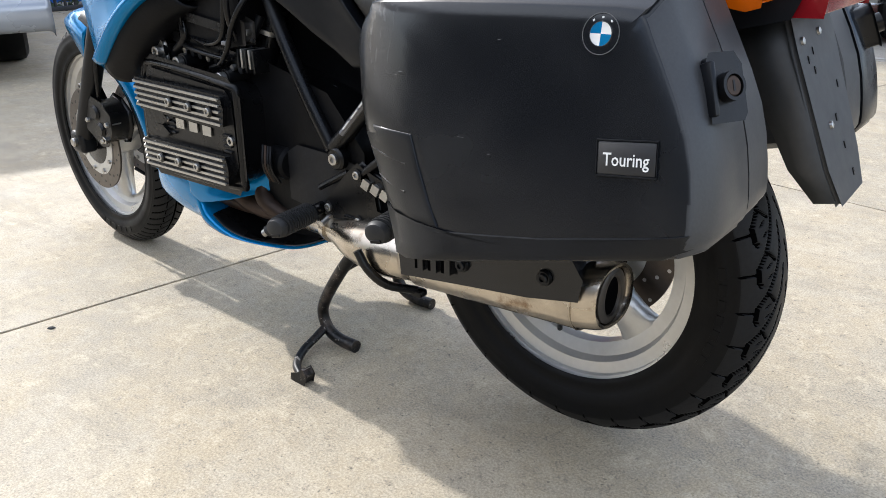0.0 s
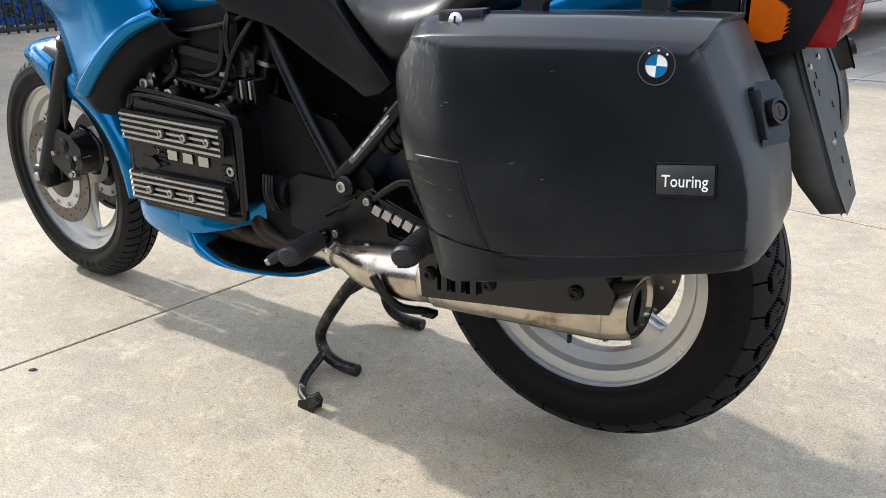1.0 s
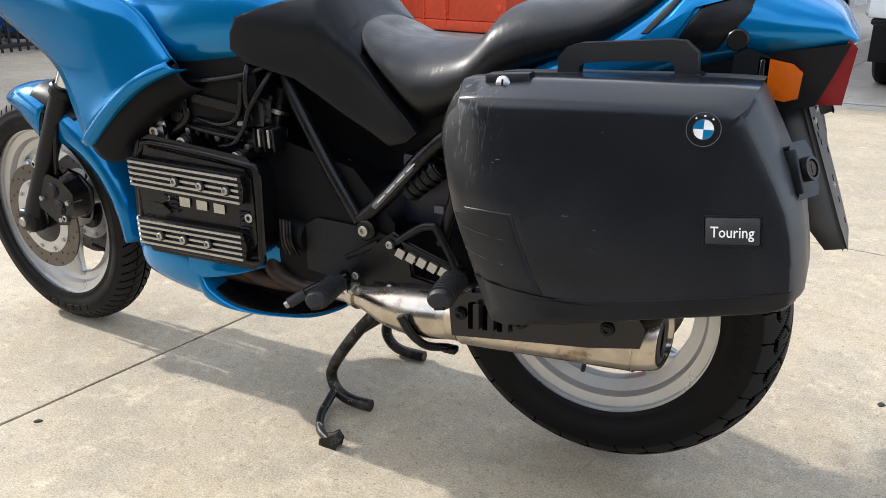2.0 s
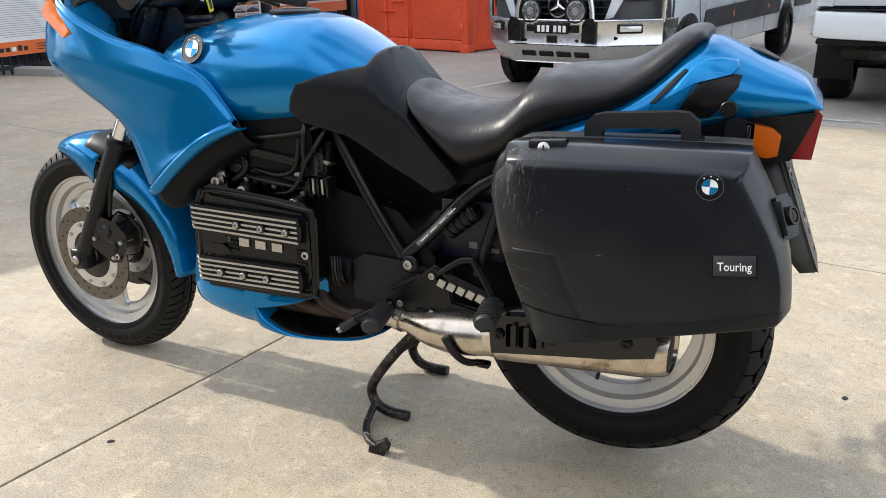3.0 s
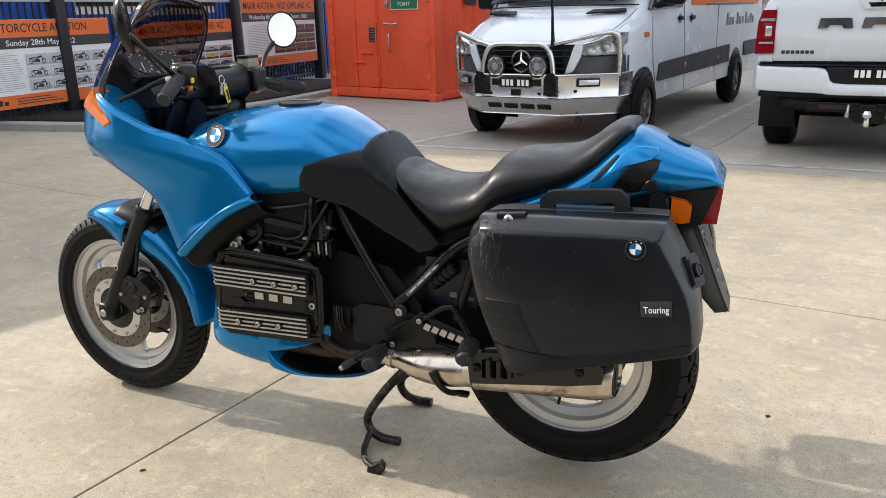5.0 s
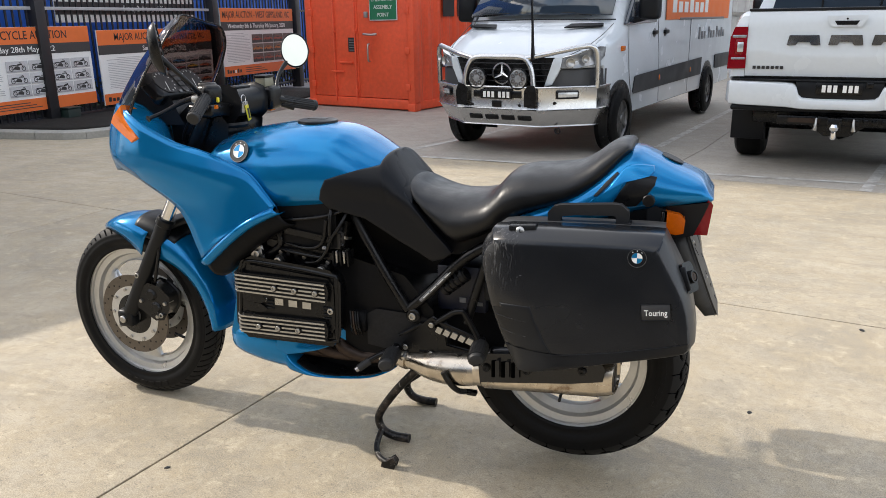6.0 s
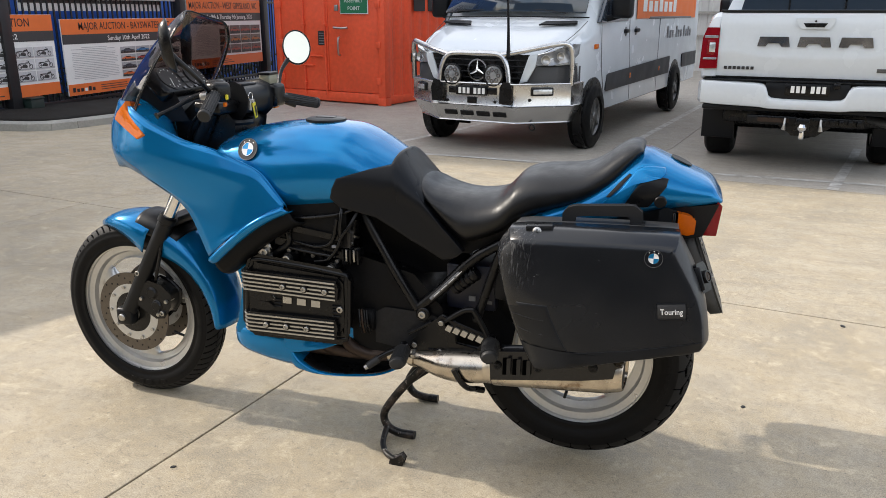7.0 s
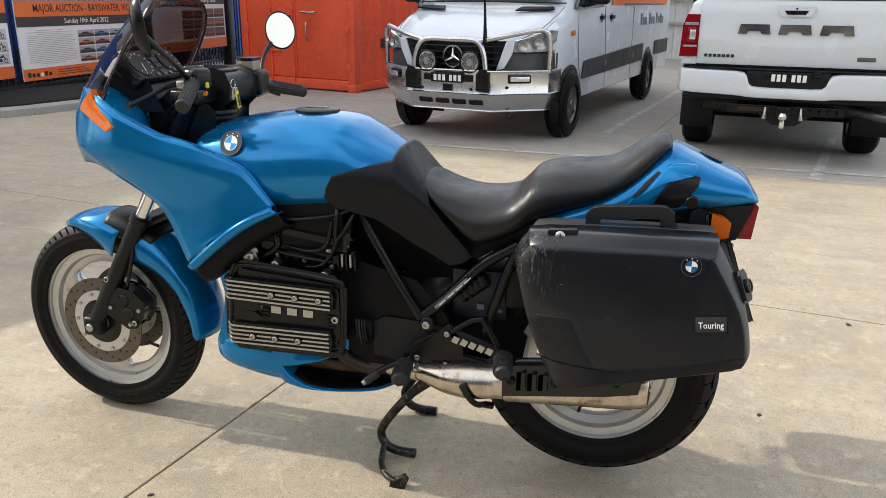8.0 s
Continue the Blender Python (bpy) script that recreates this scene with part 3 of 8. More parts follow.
def banner(y0, y1, z0, z1, title, sub, kind, text_left, label, spans):
    """spans: from where to where the title and the date run along the banner."""
    b = thing("auction_banner", pose(-8.53, 0, 0), label, "sign", "auction banners")
    w = y1 - y0
    h = z1 - z0
    part("panel", box(-0.01, 0.01, y0, y1, z0, z1, 0.002, 1), WHITE_LABEL, b, smooth=0)
    part("header_band", box(0.0105, 0.014, y0 + 0.002, y1 - 0.002, z1 - h * 0.2, z1 - 0.002), ORANGE_PRINT, b, smooth=0)
    part("date_band", box(0.0105, 0.014, y0 + 0.002, y1 - 0.002, z1 - h * 0.325, z1 - h * 0.2), BAND_GREY, b, smooth=0)
    part("foot_band", box(0.0105, 0.014, y0 + 0.002, y1 - 0.002, z0 + 0.002, z0 + h * 0.15), ORANGE_PRINT, b, smooth=0)
    turn = Matrix(((0, 0, 1, 0), (1, 0, 0, 0), (0, 1, 0, 0), (0, 0, 0, 1)))
    for (a, c), words, size, z, ink, name in ((spans[0], title, h * 0.142, z1 - h * 0.1, DARK_LABEL, "title"), (spans[1], sub, h * 0.094, z1 - h * 0.265, WHITE_LABEL, "date")):
        lettering(words, size, Matrix.Translation((0.0155, (a + c) / 2, z)) @ turn, ink, b, name, bold=0.003, fit=c - a)
    rnd = random.Random(int(y0 * 10))
    a, c = (y0 + w * 0.05, y0 + w * 0.42) if text_left else (y0 + w * 0.04, y0 + w * 0.36)
    for i in range(19):
        z = z1 - h * (0.375 + 0.0235 * i)
        short = 0.2 * (c - a) if i in (0, 2, 18) else 0.0
        part("text_line", box(0.0115, 0.0125, a + rnd.uniform(0, 0.03) + short, c - rnd.uniform(0, 0.10) - short, z - h * 0.0032, z + h * 0.0032), PALE_PRINT, b, smooth=0)
    for k in range(6):
        part("logo_bar", box(0.0145, 0.0155, y0 + 0.08 + 0.085 * k, y0 + 0.14 + 0.085 * k, z0 + h * 0.045, z0 + h * (0.105 if k in (0, 4) else 0.09)), DARK_LABEL if k != 3 else WHITE_LABEL, b, smooth=0)
    for k in range(3):
        part("text_line", box(0.0145, 0.0155, y0 + 0.70, y0 + 0.70 + w * (0.30 - 0.04 * k), z0 + h * (0.04 + 0.03 * k), z0 + h * (0.05 + 0.03 * k)), BAND_GREY, b, smooth=0)
    tints = {"bike": [(surface("photo_grey", (0.50, 0.50, 0.51), 0.5, vary=0.2, bump=0), DARK_LABEL), (surface("photo_pale_grey", (0.56, 0.56, 0.57), 0.5, vary=0.2, bump=0), GREY_LABEL)],
             "car": [(surface("photo_road", (0.35, 0.36, 0.37), 0.5, vary=0.3, bump=0), surface("photo_car_" + str(i), c, 0.5, bump=0)) for i, c in
                     enumerate(((0.05, 0.06, 0.08), (0.6, 0.36, 0.03), (0.03, 0.16, 0.35), (0.55, 0.12, 0.03), (0.3, 0.31, 0.33), (0.3, 0.03, 0.03)))],
             "dark": [(surface("photo_dark", (0.09, 0.05, 0.045), 0.5, vary=0.5, bump=0), surface("photo_red", (0.28, 0.04, 0.02), 0.5, bump=0)),
                      (surface("photo_brown", (0.12, 0.085, 0.07), 0.5, vary=0.5, bump=0), surface("photo_rust", (0.4, 0.12, 0.02), 0.5, bump=0))]}[kind]
    cols, rows_ = (4, 3) if kind == "bike" else (4, 4) if kind == "car" else (4, 3)
    px0 = c + w * 0.015
    pw, ph = (y1 - w * 0.02 - px0) / cols, h * 0.44 / rows_
    for i in range(cols):
        for j in range(rows_):
            photo(b, px0 + i * pw + 0.01, z1 - h * 0.385 - (j + 1) * ph + 0.01, pw - 0.02, ph - 0.02, "bike" if kind == "bike" else "car", tints[(i * 2 + j * 3) % len(tints)])
    return b


def container():
    # door end faces the camera, long side runs back
    m = pose(-4.5, 10.36, -0.21, 0, 0, -15.5)
    c = thing("shipping_container", m, "orange steel shipping container with double cargo doors", "container")
    W, H, Ln = 2.44, 2.59, 6.06
    part("floor_frame", box(-W, 0, 0, Ln, 0.02, 0.16, 0.01), ORANGE_PAINT, c)
    part("roof", box(-W, 0, 0, Ln, H - 0.08, H, 0.01), ORANGE_PAINT, c)
    for x in (-W, -0.14):
        part("corner_post", box(x, x + 0.14, -0.02, 0.14, 0.02, H, 0.012), ORANGE_PAINT, c)
        part("corner_casting", box(x - 0.005, x + 0.16, -0.04, 0.13, 0.0, 0.13, 0.012), ORANGE_PAINT, c)
    part("sill", box(-W + 0.14, -0.14, -0.015, 0.1, 0.03, 0.19, 0.01), ORANGE_PAINT, c)
    pts = []
    y = 0.14
    while y < Ln:
        pts += [(y, -0.005), (y + 0.07, -0.005), (y + 0.14, -0.041), (y + 0.21, -0.041)]
        y += 0.28
    side = [(x, yy, z) for yy, x in pts for z in (0.16, H - 0.08)]
    n = len(pts)
    part("side_wall", from_data(side, [(2 * i, 2 * i + 1, 2 * i + 3, 2 * i + 2) for i in range(n - 1)]), ORANGE_PAINT, c, smooth=0)
    part("side_wall", from_data([(-W - x - 0.046, yy, z) for x, yy, z in side], [(2 * i, 2 * i + 1, 2 * i + 3, 2 * i + 2) for i in range(n - 1)]), ORANGE_PAINT, c, smooth=0)
    part("back_wall", box(-W + 0.05, -0.05, Ln - 0.04, Ln, 0.16, H - 0.08), ORANGE_PAINT, c)
    for x0, x1 in ((-W + 0.15, -W / 2 - 0.005), (-W / 2 + 0.005, -0.15)):
        d = part("cargo_door", box(x0, x1, 0.0, 0.05, 0.2, H - 0.1, 0.008), ORANGE_PAINT, c)
        for f in ((0.50, 0.96) if x0 < -1.3 else ()):
            xx = x0 + (x1 - x0) * f
            part("lock_rod", rod((xx, -0.03, 0.12), (xx, -0.03, H - 0.05), 0.013, 10), ORANGE_PAINT, d)
            for zz in (0.3, 1.3, 2.0):
                part("rod_bracket", box(xx - 0.03, xx + 0.03, -0.045, -0.004, zz, zz + 0.04, 0.006), ORANGE_PAINT, d)
        if x0 < -1.3:
            for zz in (0.62, 0.78):
                part("cam_handle", box(x1 - 0.42 + 0.2 * (zz < 0.7) * -1, x1 - 0.12 - 0.2 * (zz < 0.7), -0.05, -0.02, zz, zz + 0.03, 0.006), ORANGE_PAINT, d)
        for zz in (0.35, 0.95, 1.6, 2.2):
            xh = x0 - 0.02 if x0 < -1.3 else x1 + 0.02
            part("hinge", box(xh - 0.05, xh + 0.05, -0.035, -0.004, zz, zz + 0.11, 0.008), ORANGE_PAINT, d)
    part("lock_handle", tube([(-1.02, -0.09, 1.28), (-0.85, -0.1, 1.27), (-0.72, -0.09, 1.28)], 0.020, 8), BRUSHED, c)
    part("lock_handle", tube([(-0.93, -0.05, 1.12), (-0.92, -0.1, 1.08), (-0.92, -0.1, 0.86), (-0.93, -0.05, 0.82)], 0.018, 8), BRUSHED, c)
    part("padlock", box(-1.0, -0.93, -0.09, -0.05, 1.55, 1.65, 0.01), BRUSHED, c)
    part("data_plate", box(-1.44, -1.27, -0.012, -0.003, 0.98, 1.22), DARK_LABEL, c)
    for k in range(5):
        part("text_line", box(-1.42, -1.29, -0.0145, -0.0125, 1.0 + 0.043 * k, 1.015 + 0.043 * k), GREY_LABEL, c, smooth=0)
    # plain bars in place of the lettering on the long side
    for y0, y1 in ((0.85, 1.2), (1.3, 1.55), (1.65, 1.8), (1.9, 2.2), (2.4, 2.7), (2.9, 3.3)):
        part("letter_bar", box(0.004, 0.008, y0, y1, 1.55, 2.05 if y0 < 1 else 1.9), DARK_LABEL, c, smooth=0)
    for y0, y1 in ((0.75, 1.1), (1.2, 1.35), (1.45, 1.8)):
        part("letter_bar", box(0.004, 0.008, y0, y1, 0.7, 0.85), DARK_LABEL, c, smooth=0)
    s = thing("assembly_sign", m @ pose(-0.62, -0.02, 1.78), "green sign with white words on the container door", "sign")
    part("panel", box(-0.3, 0.3, -0.006, 0.004, -0.28, 0.45, 0.003, 1), WHITE_LABEL, s)
    part("field", box(-0.285, 0.285, -0.009, -0.0065, -0.265, 0.435), GREEN_SIGN, s)
    up = Matrix.Rotation(radians(90), 4, "X")
    for k, word in enumerate(("POINT", "ASSEMBLY", "EMERGENCY")):
        lettering(word, 0.088, Matrix.Translation((0, -0.0105, -0.19 + 0.125 * k)) @ up, WHITE_LABEL, s, "word")


def wheel_car(parent, x, y, r, w, name="wheel", rim_r=0.6, face=-1, spokes=6, rim_mat=ALLOY):
    """A road wheel; its axle lies along x, its outer face to -x or +x."""
    hub = part(name, moved(lathe([(rim_r * r, -w / 2), (0.86 * r, -w / 2), (0.97 * r, -w * 0.4), (r, -w * 0.25), (r, w * 0.25), (0.97 * r, w * 0.4), (0.86 * r, w / 2), (rim_r * r, w / 2)], 40, "x", True), Matrix.Translation((x, y, r))), RUBBER, parent)
    f = face
    part("rim", moved(lathe([(rim_r * r * 0.99, -w * 0.45 * 1), (rim_r * r * 0.96, f * w * 0.40), (rim_r * r * 0.90, f * w * 0.30), (0.30 * r, f * w * 0.34), (0.14 * r, f * w * 0.40), (0.12 * r, f * w * 0.46), (0, f * w * 0.46)], 32, "x"), Matrix.Translation((x, y, r))), rim_mat, hub)
    for k in range(spokes):
        a = 2 * math.pi * k / spokes
        q = Matrix.Translation((x + f * w * 0.34, y, r)) @ Matrix.Rotation(a, 4, "X")
        part("spoke", moved(box(-0.012, 0.012, -0.05 * r, 0.05 * r, 0.12 * r, rim_r * r * 0.93, 0.008), q), rim_mat, hub)
    return hub


TRIM_GREY = surface("grey_bumper_plastic", (0.045, 0.046, 0.048), 0.6, vary=0.12, grain=80)


def skin(points, out, thick=0.02, bulge=0.012):
    """A moulded piece with a rounded face over an outline in space; out is the way it faces."""
    P, o = [Vector(p) for p in points], Vector(out).normalized()
    c = sum(P, Vector()) / len(P)
    return rings([[p - o * thick for p in P], [p + o * bulge * 0.2 for p in P], [c + (p - c) * 0.95 + o * bulge * 0.7 for p in P], [c + (p - c) * 0.6 + o * bulge for p in P], [c + (p - c) * 0.2 + o * bulge for p in P]])


def pipe_ring(x, y, z, r0, r1, w):
    return moved(lathe([(r0, -w), (r1, -w), (r1, w), (r0, w)], 28, "y", True), Matrix.Translation((x, y, z)))


def van():
    # local: x to the right as one faces its front, y back from the nose, z up
    v = thing("white_van", pose(-1.89, 6.155, -0.185, 0, 0, -11.5), "white delivery van with alloy bull bar and grey side trim", "van")
    S = [(0.13, 0.62, 1.045, 0.60, 0.50), (0.15, 0.46, 1.085, 0.70, 0.60), (0.22, 0.42, 1.12, 0.80, 0.70), (0.34, 0.40, 1.17, 0.885, 0.78), (0.50, 0.39, 1.23, 0.94, 0.82), (0.72, 0.38, 1.31, 0.972, 0.84), (0.95, 0.38, 1.40, 0.985, 0.86), (1.12, 0.38, 1.50, 0.99, 0.86), (1.55, 0.38, 1.98, 1.0, 0.81),
         (2.0, 0.38, 2.46, 1.0, 0.76), (2.4, 0.38, 2.64, 1.0, 0.78), (3.2, 0.38, 2.67, 1.0, 0.80), (6.6, 0.38, 2.66, 1.0, 0.80), (6.9, 0.40, 2.6, 0.98, 0.78)]
    secs = []
    for y, zb, zt, hw, ht in glide(S, 3):
        zb = 0.955 if y < 0.62 else 0.38
        zm = max(min(1.15, zt - 0.14), zb + 0.03)
        half = [(0, zb), (hw * 0.9, zb), (hw * 0.985, zb + 0.012), (hw, zb + 0.025), (hw, zm), (hw * 0.985, zm + (zt - zm) * 0.40), (ht + (hw - ht) * 0.45, zm + (zt - zm) * 0.72), (ht + (hw - ht) * 0.12, zt - 0.05), (ht * 0.94, zt - 0.015), (ht * 0.72, zt + 0.008), (ht * 0.35, zt + 0.022), (0, zt + 0.026)]
        secs.append([(a, y, b) for a, b in half + [(-a, b) for a, b in half[-2:0:-1]]])
    part("body", rings(secs), WHITE_PAINT, v, smooth=35)
    secs = []
    for y, zb, hw in glide([(0.13, 0.60, 0.56), (0.15, 0.59, 0.68), (0.22, 0.58, 0.79), (0.34, 0.56, 0.875), (0.50, 0.48, 0.920), (0.63, 0.46, 0.962)], 3):
        half = [(0, zb), (hw * 0.88, zb), (hw * 0.97, zb + 0.04), (hw, zb + 0.12), (hw + 0.006, 0.78), (hw + 0.006, 0.945), (hw - 0.01, 0.957), (0, 0.957)]
        secs.append([(a, y, b) for a, b in half + [(-a, b) for a, b in half[-2:0:-1]]])
    part("front_bumper", rings(secs), TRIM_GREY, v, "dark grey plastic front bumper", smooth=45)
    ws = [(-0.88, 1.02, 1.47), (0, 0.94, 1.49), (0.88, 1.02, 1.47), (0.77, 1.98, 2.43), (0, 1.93, 2.47), (-0.77, 1.98, 2.43)]
    part("windscreen", from_data([(x, y - 0.03, z + 0.03) for x, y, z in ws], [(0, 1, 4, 5), (1, 2, 3, 4)]), DARK_GLASS, v, "dark windscreen", mods=[("SOLIDIFY", (0.02, 0))])
    part("wiper_cowl", tube([(-0.90, 1.06, 1.45), (-0.5, 0.97, 1.455), (0, 0.93, 1.46), (0.5, 0.97, 1.455), (0.90, 1.06, 1.45)], 0.007, 8, 4), PLASTIC, v)
    for s in (-1, 1):
        part("wiper", tube([(s * 0.75 - 0.1, 0.97, 1.50), (s * 0.35, 0.95, 1.53), (s * 0.35 - 0.35, 0.95, 1.52)], 0.009, 6, 3), PLASTIC, v)
        part("bonnet_vent", skin([(s * 0.42, 0.74, 1.372), (s * 0.83, 0.86, 1.386), (s * 0.80, 0.95, 1.412), (s * 0.46, 0.84, 1.408)][::s], (0, -0.35, 1), 0.01, 0.008), PLASTIC, v, "black bonnet vent")
        part("bonnet_line", tube([(s * 0.70, 0.20, 1.095), (s * 0.82, 0.42, 1.185), (s * 0.875, 0.75, 1.305), (s * 0.90, 1.0, 1.41)], 0.004, 6, 5), TRIM_GREY, v)
        out = (s * 0.62, -0.78, 0.1)
        hd = part("headlight", skin([(s * 0.625, 0.115, 0.965), (s * 0.665, 0.135, 1.075), (s * 0.82, 0.23, 1.125), (s * 0.95, 0.43, 1.185), (s * 0.982, 0.54, 1.18), (s * 0.985, 0.50, 1.08), (s * 0.945, 0.39, 1.0), (s * 0.79, 0.19, 0.962)][::s], out, 0.05, 0.03), HEADLAMP, v, "clear headlight with bright reflectors", smooth=50)
        for x, y, z, r in ((0.745, 0.125, 1.028, 0.050), (0.868, 0.235, 1.062, 0.042)):
            part("headlight_bowl", moved(lathe([(0, 0.012), (r * 0.55, 0.0), (r * 0.9, -0.02), (r, -0.026), (r * 0.92, -0.026), (r * 0.6, -0.006), (0, 0.006)], 24, "y"), Matrix.Translation((s * x, y, z)) @ Matrix.Rotation(radians(s * 35), 4, "Z")), BRUSHED, hd)
        part("lamp_brow", tube([(s * 0.665, 0.118, 1.076), (s * 0.82, 0.212, 1.124), (s * 0.95, 0.415, 1.184)], 0.007, 6, 4), CHROME, hd)
        # door glass, pillar and mirror
        part("door_window", slab([(1.20, 1.40), (2.30, 1.42), (2.36, 2.16), (1.96, 2.16), (1.55, 1.84)], s * 0.955, s * 1.004, 0.012, axis="x"), DARK_GLASS, v)
        mi = part("mirror_housing", moved(box(-0.12, 0.12, -0.07, 0.09, -0.20, 0.22, 0.05, 3), Matrix.Translation((s * 1.17, 1.42, 1.64))), PLASTIC, v, "black mirror housing")
        part("mirror_arm", rod((s * 0.97, 1.42, 1.43), (s * 1.14, 1.42, 1.47), 0.035), PLASTIC, mi)
        part("side_trim", slab([(1.46, 0.62), (1.52, 0.80), (4.80, 0.86), (4.78, 0.63)], s * 0.985, s * 1.016, 0.012, axis="x"), TRIM_GREY, v, "dark grey rubbing strip")
        part("side_trim", slab([(5.75, 0.66), (5.72, 0.86), (6.85, 0.86), (6.85, 0.66)], s * 0.985, s * 1.016, 0.012, axis="x"), TRIM_GREY, v, "dark grey rubbing strip")
        part("indicator", box(min(s * 0.985, s * 1.01), max(s * 0.985, s * 1.01), 1.01, 1.13, 1.11, 1.165, 0.01), ORANGE_LENS, v, "orange side indicator")
        for pts in ([(1.40, 0.42), (1.40, 0.62), (1.30, 0.90), (1.22, 1.38)], [(2.58, 0.42), (2.52, 0.9), (2.40, 1.45), (2.42, 2.2)], [(4.05, 0.42), (4.05, 2.3)]):
            part("shut_line", tube([(s * 1.0005, y, z) for y, z in pts], 0.004, 6, 4 if len(pts) > 2 else 1), GREY_LABEL, v)
        part("rain_rail", box(min(s * 0.985, s * 1.012), max(s * 0.985, s * 1.012), 3.4, 6.2, 1.425, 1.455, 0.006), GREY_LABEL, v)
        for yy in (2.17, 2.66):
            h = part("door_handle", box(min(s * 0.99, s * 1.035), max(s * 0.99, s * 1.035), yy, yy + 0.17, 1.26, 1.31, 0.015), PLASTIC, v)
            part("handle_cup", moved(lathe([(0, -0.004), (0.055, -0.004), (0.055, 0.004), (0, 0.004)], 20, "x"), Matrix.Translation((s * 0.999, yy + 0.085, 1.28))), GREY_LABEL, h)
        for yy in (2.50, 4.1):
            part("marker_lamp", box(min(s * 1.0, s * 1.022), max(s * 1.0, s * 1.022), yy, yy + 0.06, 0.69, 0.76, 0.01), ORANGE_LENS, v, "small orange marker lamp")
        for yc in (1.02, 5.25):
            part("arch_hollow", moved(lathe([(0, -0.1), (0.41, -0.1), (0.41, 0.003), (0, 0.003)] if s > 0 else [(0, -0.003), (0.41, -0.003), (0.41, 0.1), (0, 0.1)], 40, "x"), Matrix.Translation((s * 1.002, yc, 0.39))), ENGINE, v, "black wheel arch")
            wheel_car(v, s * 0.935, yc, 0.362, 0.24, face=s, rim_r=0.62, rim_mat=CAST)
            part("mudflap", box(s * 0.88 - 0.13, s * 0.88 + 0.13, yc + 0.40, yc + 0.42, 0.12, 0.5), PLASTIC, v)
        # orange panel and plain bars on the sides
        dp = part("decal_panel", box(min(s * 1.003, s * 1.007), max(s * 1.003, s * 1.007), 2.72, 6.55, 1.43, 2.3), ORANGE_PRINT, v, "orange printed panel", smooth=0)
        for k in range(7):
            part("decal_bar", box(min(s * 1.0075, s * 1.0095), max(s * 1.0075, s * 1.0095), 3.0 + 0.30 * k, 3.20 + 0.30 * k, 1.52, 1.66 if k % 3 else 1.72), WHITE_LABEL, dp, smooth=0)
        for k, (y0, h) in enumerate(((4.55, 0.17), (4.72, 0.11), (4.88, 0.11), (5.16, 0.17), (5.32, 0.11), (5.50, 0.11), (5.72, 0.17), (5.90, 0.11), (6.06, 0.15), (6.22, 0.11))):
            part("decal_bar", box(min(s * 1.003, s * 1.006), max(s * 1.003, s * 1.006), y0, y0 + 0.10, 1.14, 1.14 + h), GREY_LABEL, v, smooth=0)
        part("grille_surround", skin([(s * 0.575, 0.095, 1.065), (s * 0.665, 0.125, 1.085), (s * 0.645, 0.118, 0.96), (s * 0.560, 0.095, 0.80), (s * 0.475, 0.085, 0.775)][::s], (s * 0.2, -1, 0.1), 0.04, 0.012), WHITE_PAINT, v, smooth=45)
    # grille with slats, emblem and driving lamps
    part("grille", slab([(-0.57, 1.06), (0.57, 1.06), (0.58, 1.03), (0.46, 0.72), (-0.46, 0.72), (-0.58, 1.03)], 0.10, 0.25, 0.02), ENGINE, v, "black grille")
    for k in range(5):
        w = 0.555 - 0.026 * k
        part("grille_slat", tube([(-w, 0.105, 1.015 - 0.062 * k), (-w * 0.5, 0.085, 1.012 - 0.062 * k), (0, 0.08, 1.010 - 0.062 * k), (w * 0.5, 0.085, 1.012 - 0.062 * k), (w, 0.105, 1.015 - 0.062 * k)], 0.010, 6, 3), PLASTIC, v)
    e = part("emblem", pipe_ring(0, 0.055, 0.91, 0.100, 0.116, 0.012), CHROME, v, "round chrome emblem")
    for k in range(3):
        a = radians(90 + 120 * k)
        part("emblem_arm", rod((0, 0.055, 0.91), (0.105 * math.cos(a), 0.055, 0.91 + 0.105 * math.sin(a)), 0.022, 6, 0.005), CHROME, e)
    for s in (-1, 1):
        q = Matrix.Translation((s * 0.245, -0.05, 0.865))
        L = part("driving_lamp", moved(lathe([(0, 0.08), (0.07, 0.07), (0.108, 0.02), (0.115, -0.03), (0.104, -0.034), (0.100, -0.020), (0, -0.020)], 32, "y"), q), ENGINE, v, "round black driving lamp")
        part("lens", moved(lathe([(0, -0.030), (0.06, -0.028), (0.097, -0.021), (0.097, -0.018), (0, -0.018)], 28, "y"), q), HEADLAMP, L)
        for k in range(7):
            a = radians(51.4 * k)
            part("reflector", moved(lathe([(0.010, -0.0335), (0.024, -0.0335), (0.024, -0.028), (0.010, -0.028)], 10, "y", True), q @ Matrix.Translation((0.060 * math.cos(a), 0, 0.060 * math.sin(a)))), DARK_CHROME, L)
    # bull bar: folded alloy channel with swept wings, lower panel, tube hoops
    def channel(z0, z1, y, xc, xw, back, name, drop=0.0):
        o = [(-xw - 0.03, back + 0.32), (-xw, back), (-xc, 0.0), (xc, 0.0), (xw, back), (xw + 0.03, back + 0.32), (xw - 0.01, back + 0.32), (xw - 0.04, back + 0.03), (xc - 0.01, 0.06), (-xc + 0.01, 0.06), (-xw + 0.04, back + 0.03), (-xw + 0.01, back + 0.32)]
        bm = slab([(a, b + y) for a, b in o], z0, z1, 0.010, axis="z")
        for q in bm.verts:
            if q.co.z < (z0 + z1) / 2:
                q.co.y += drop
                q.co.x *= 1 - 0.5 * drop
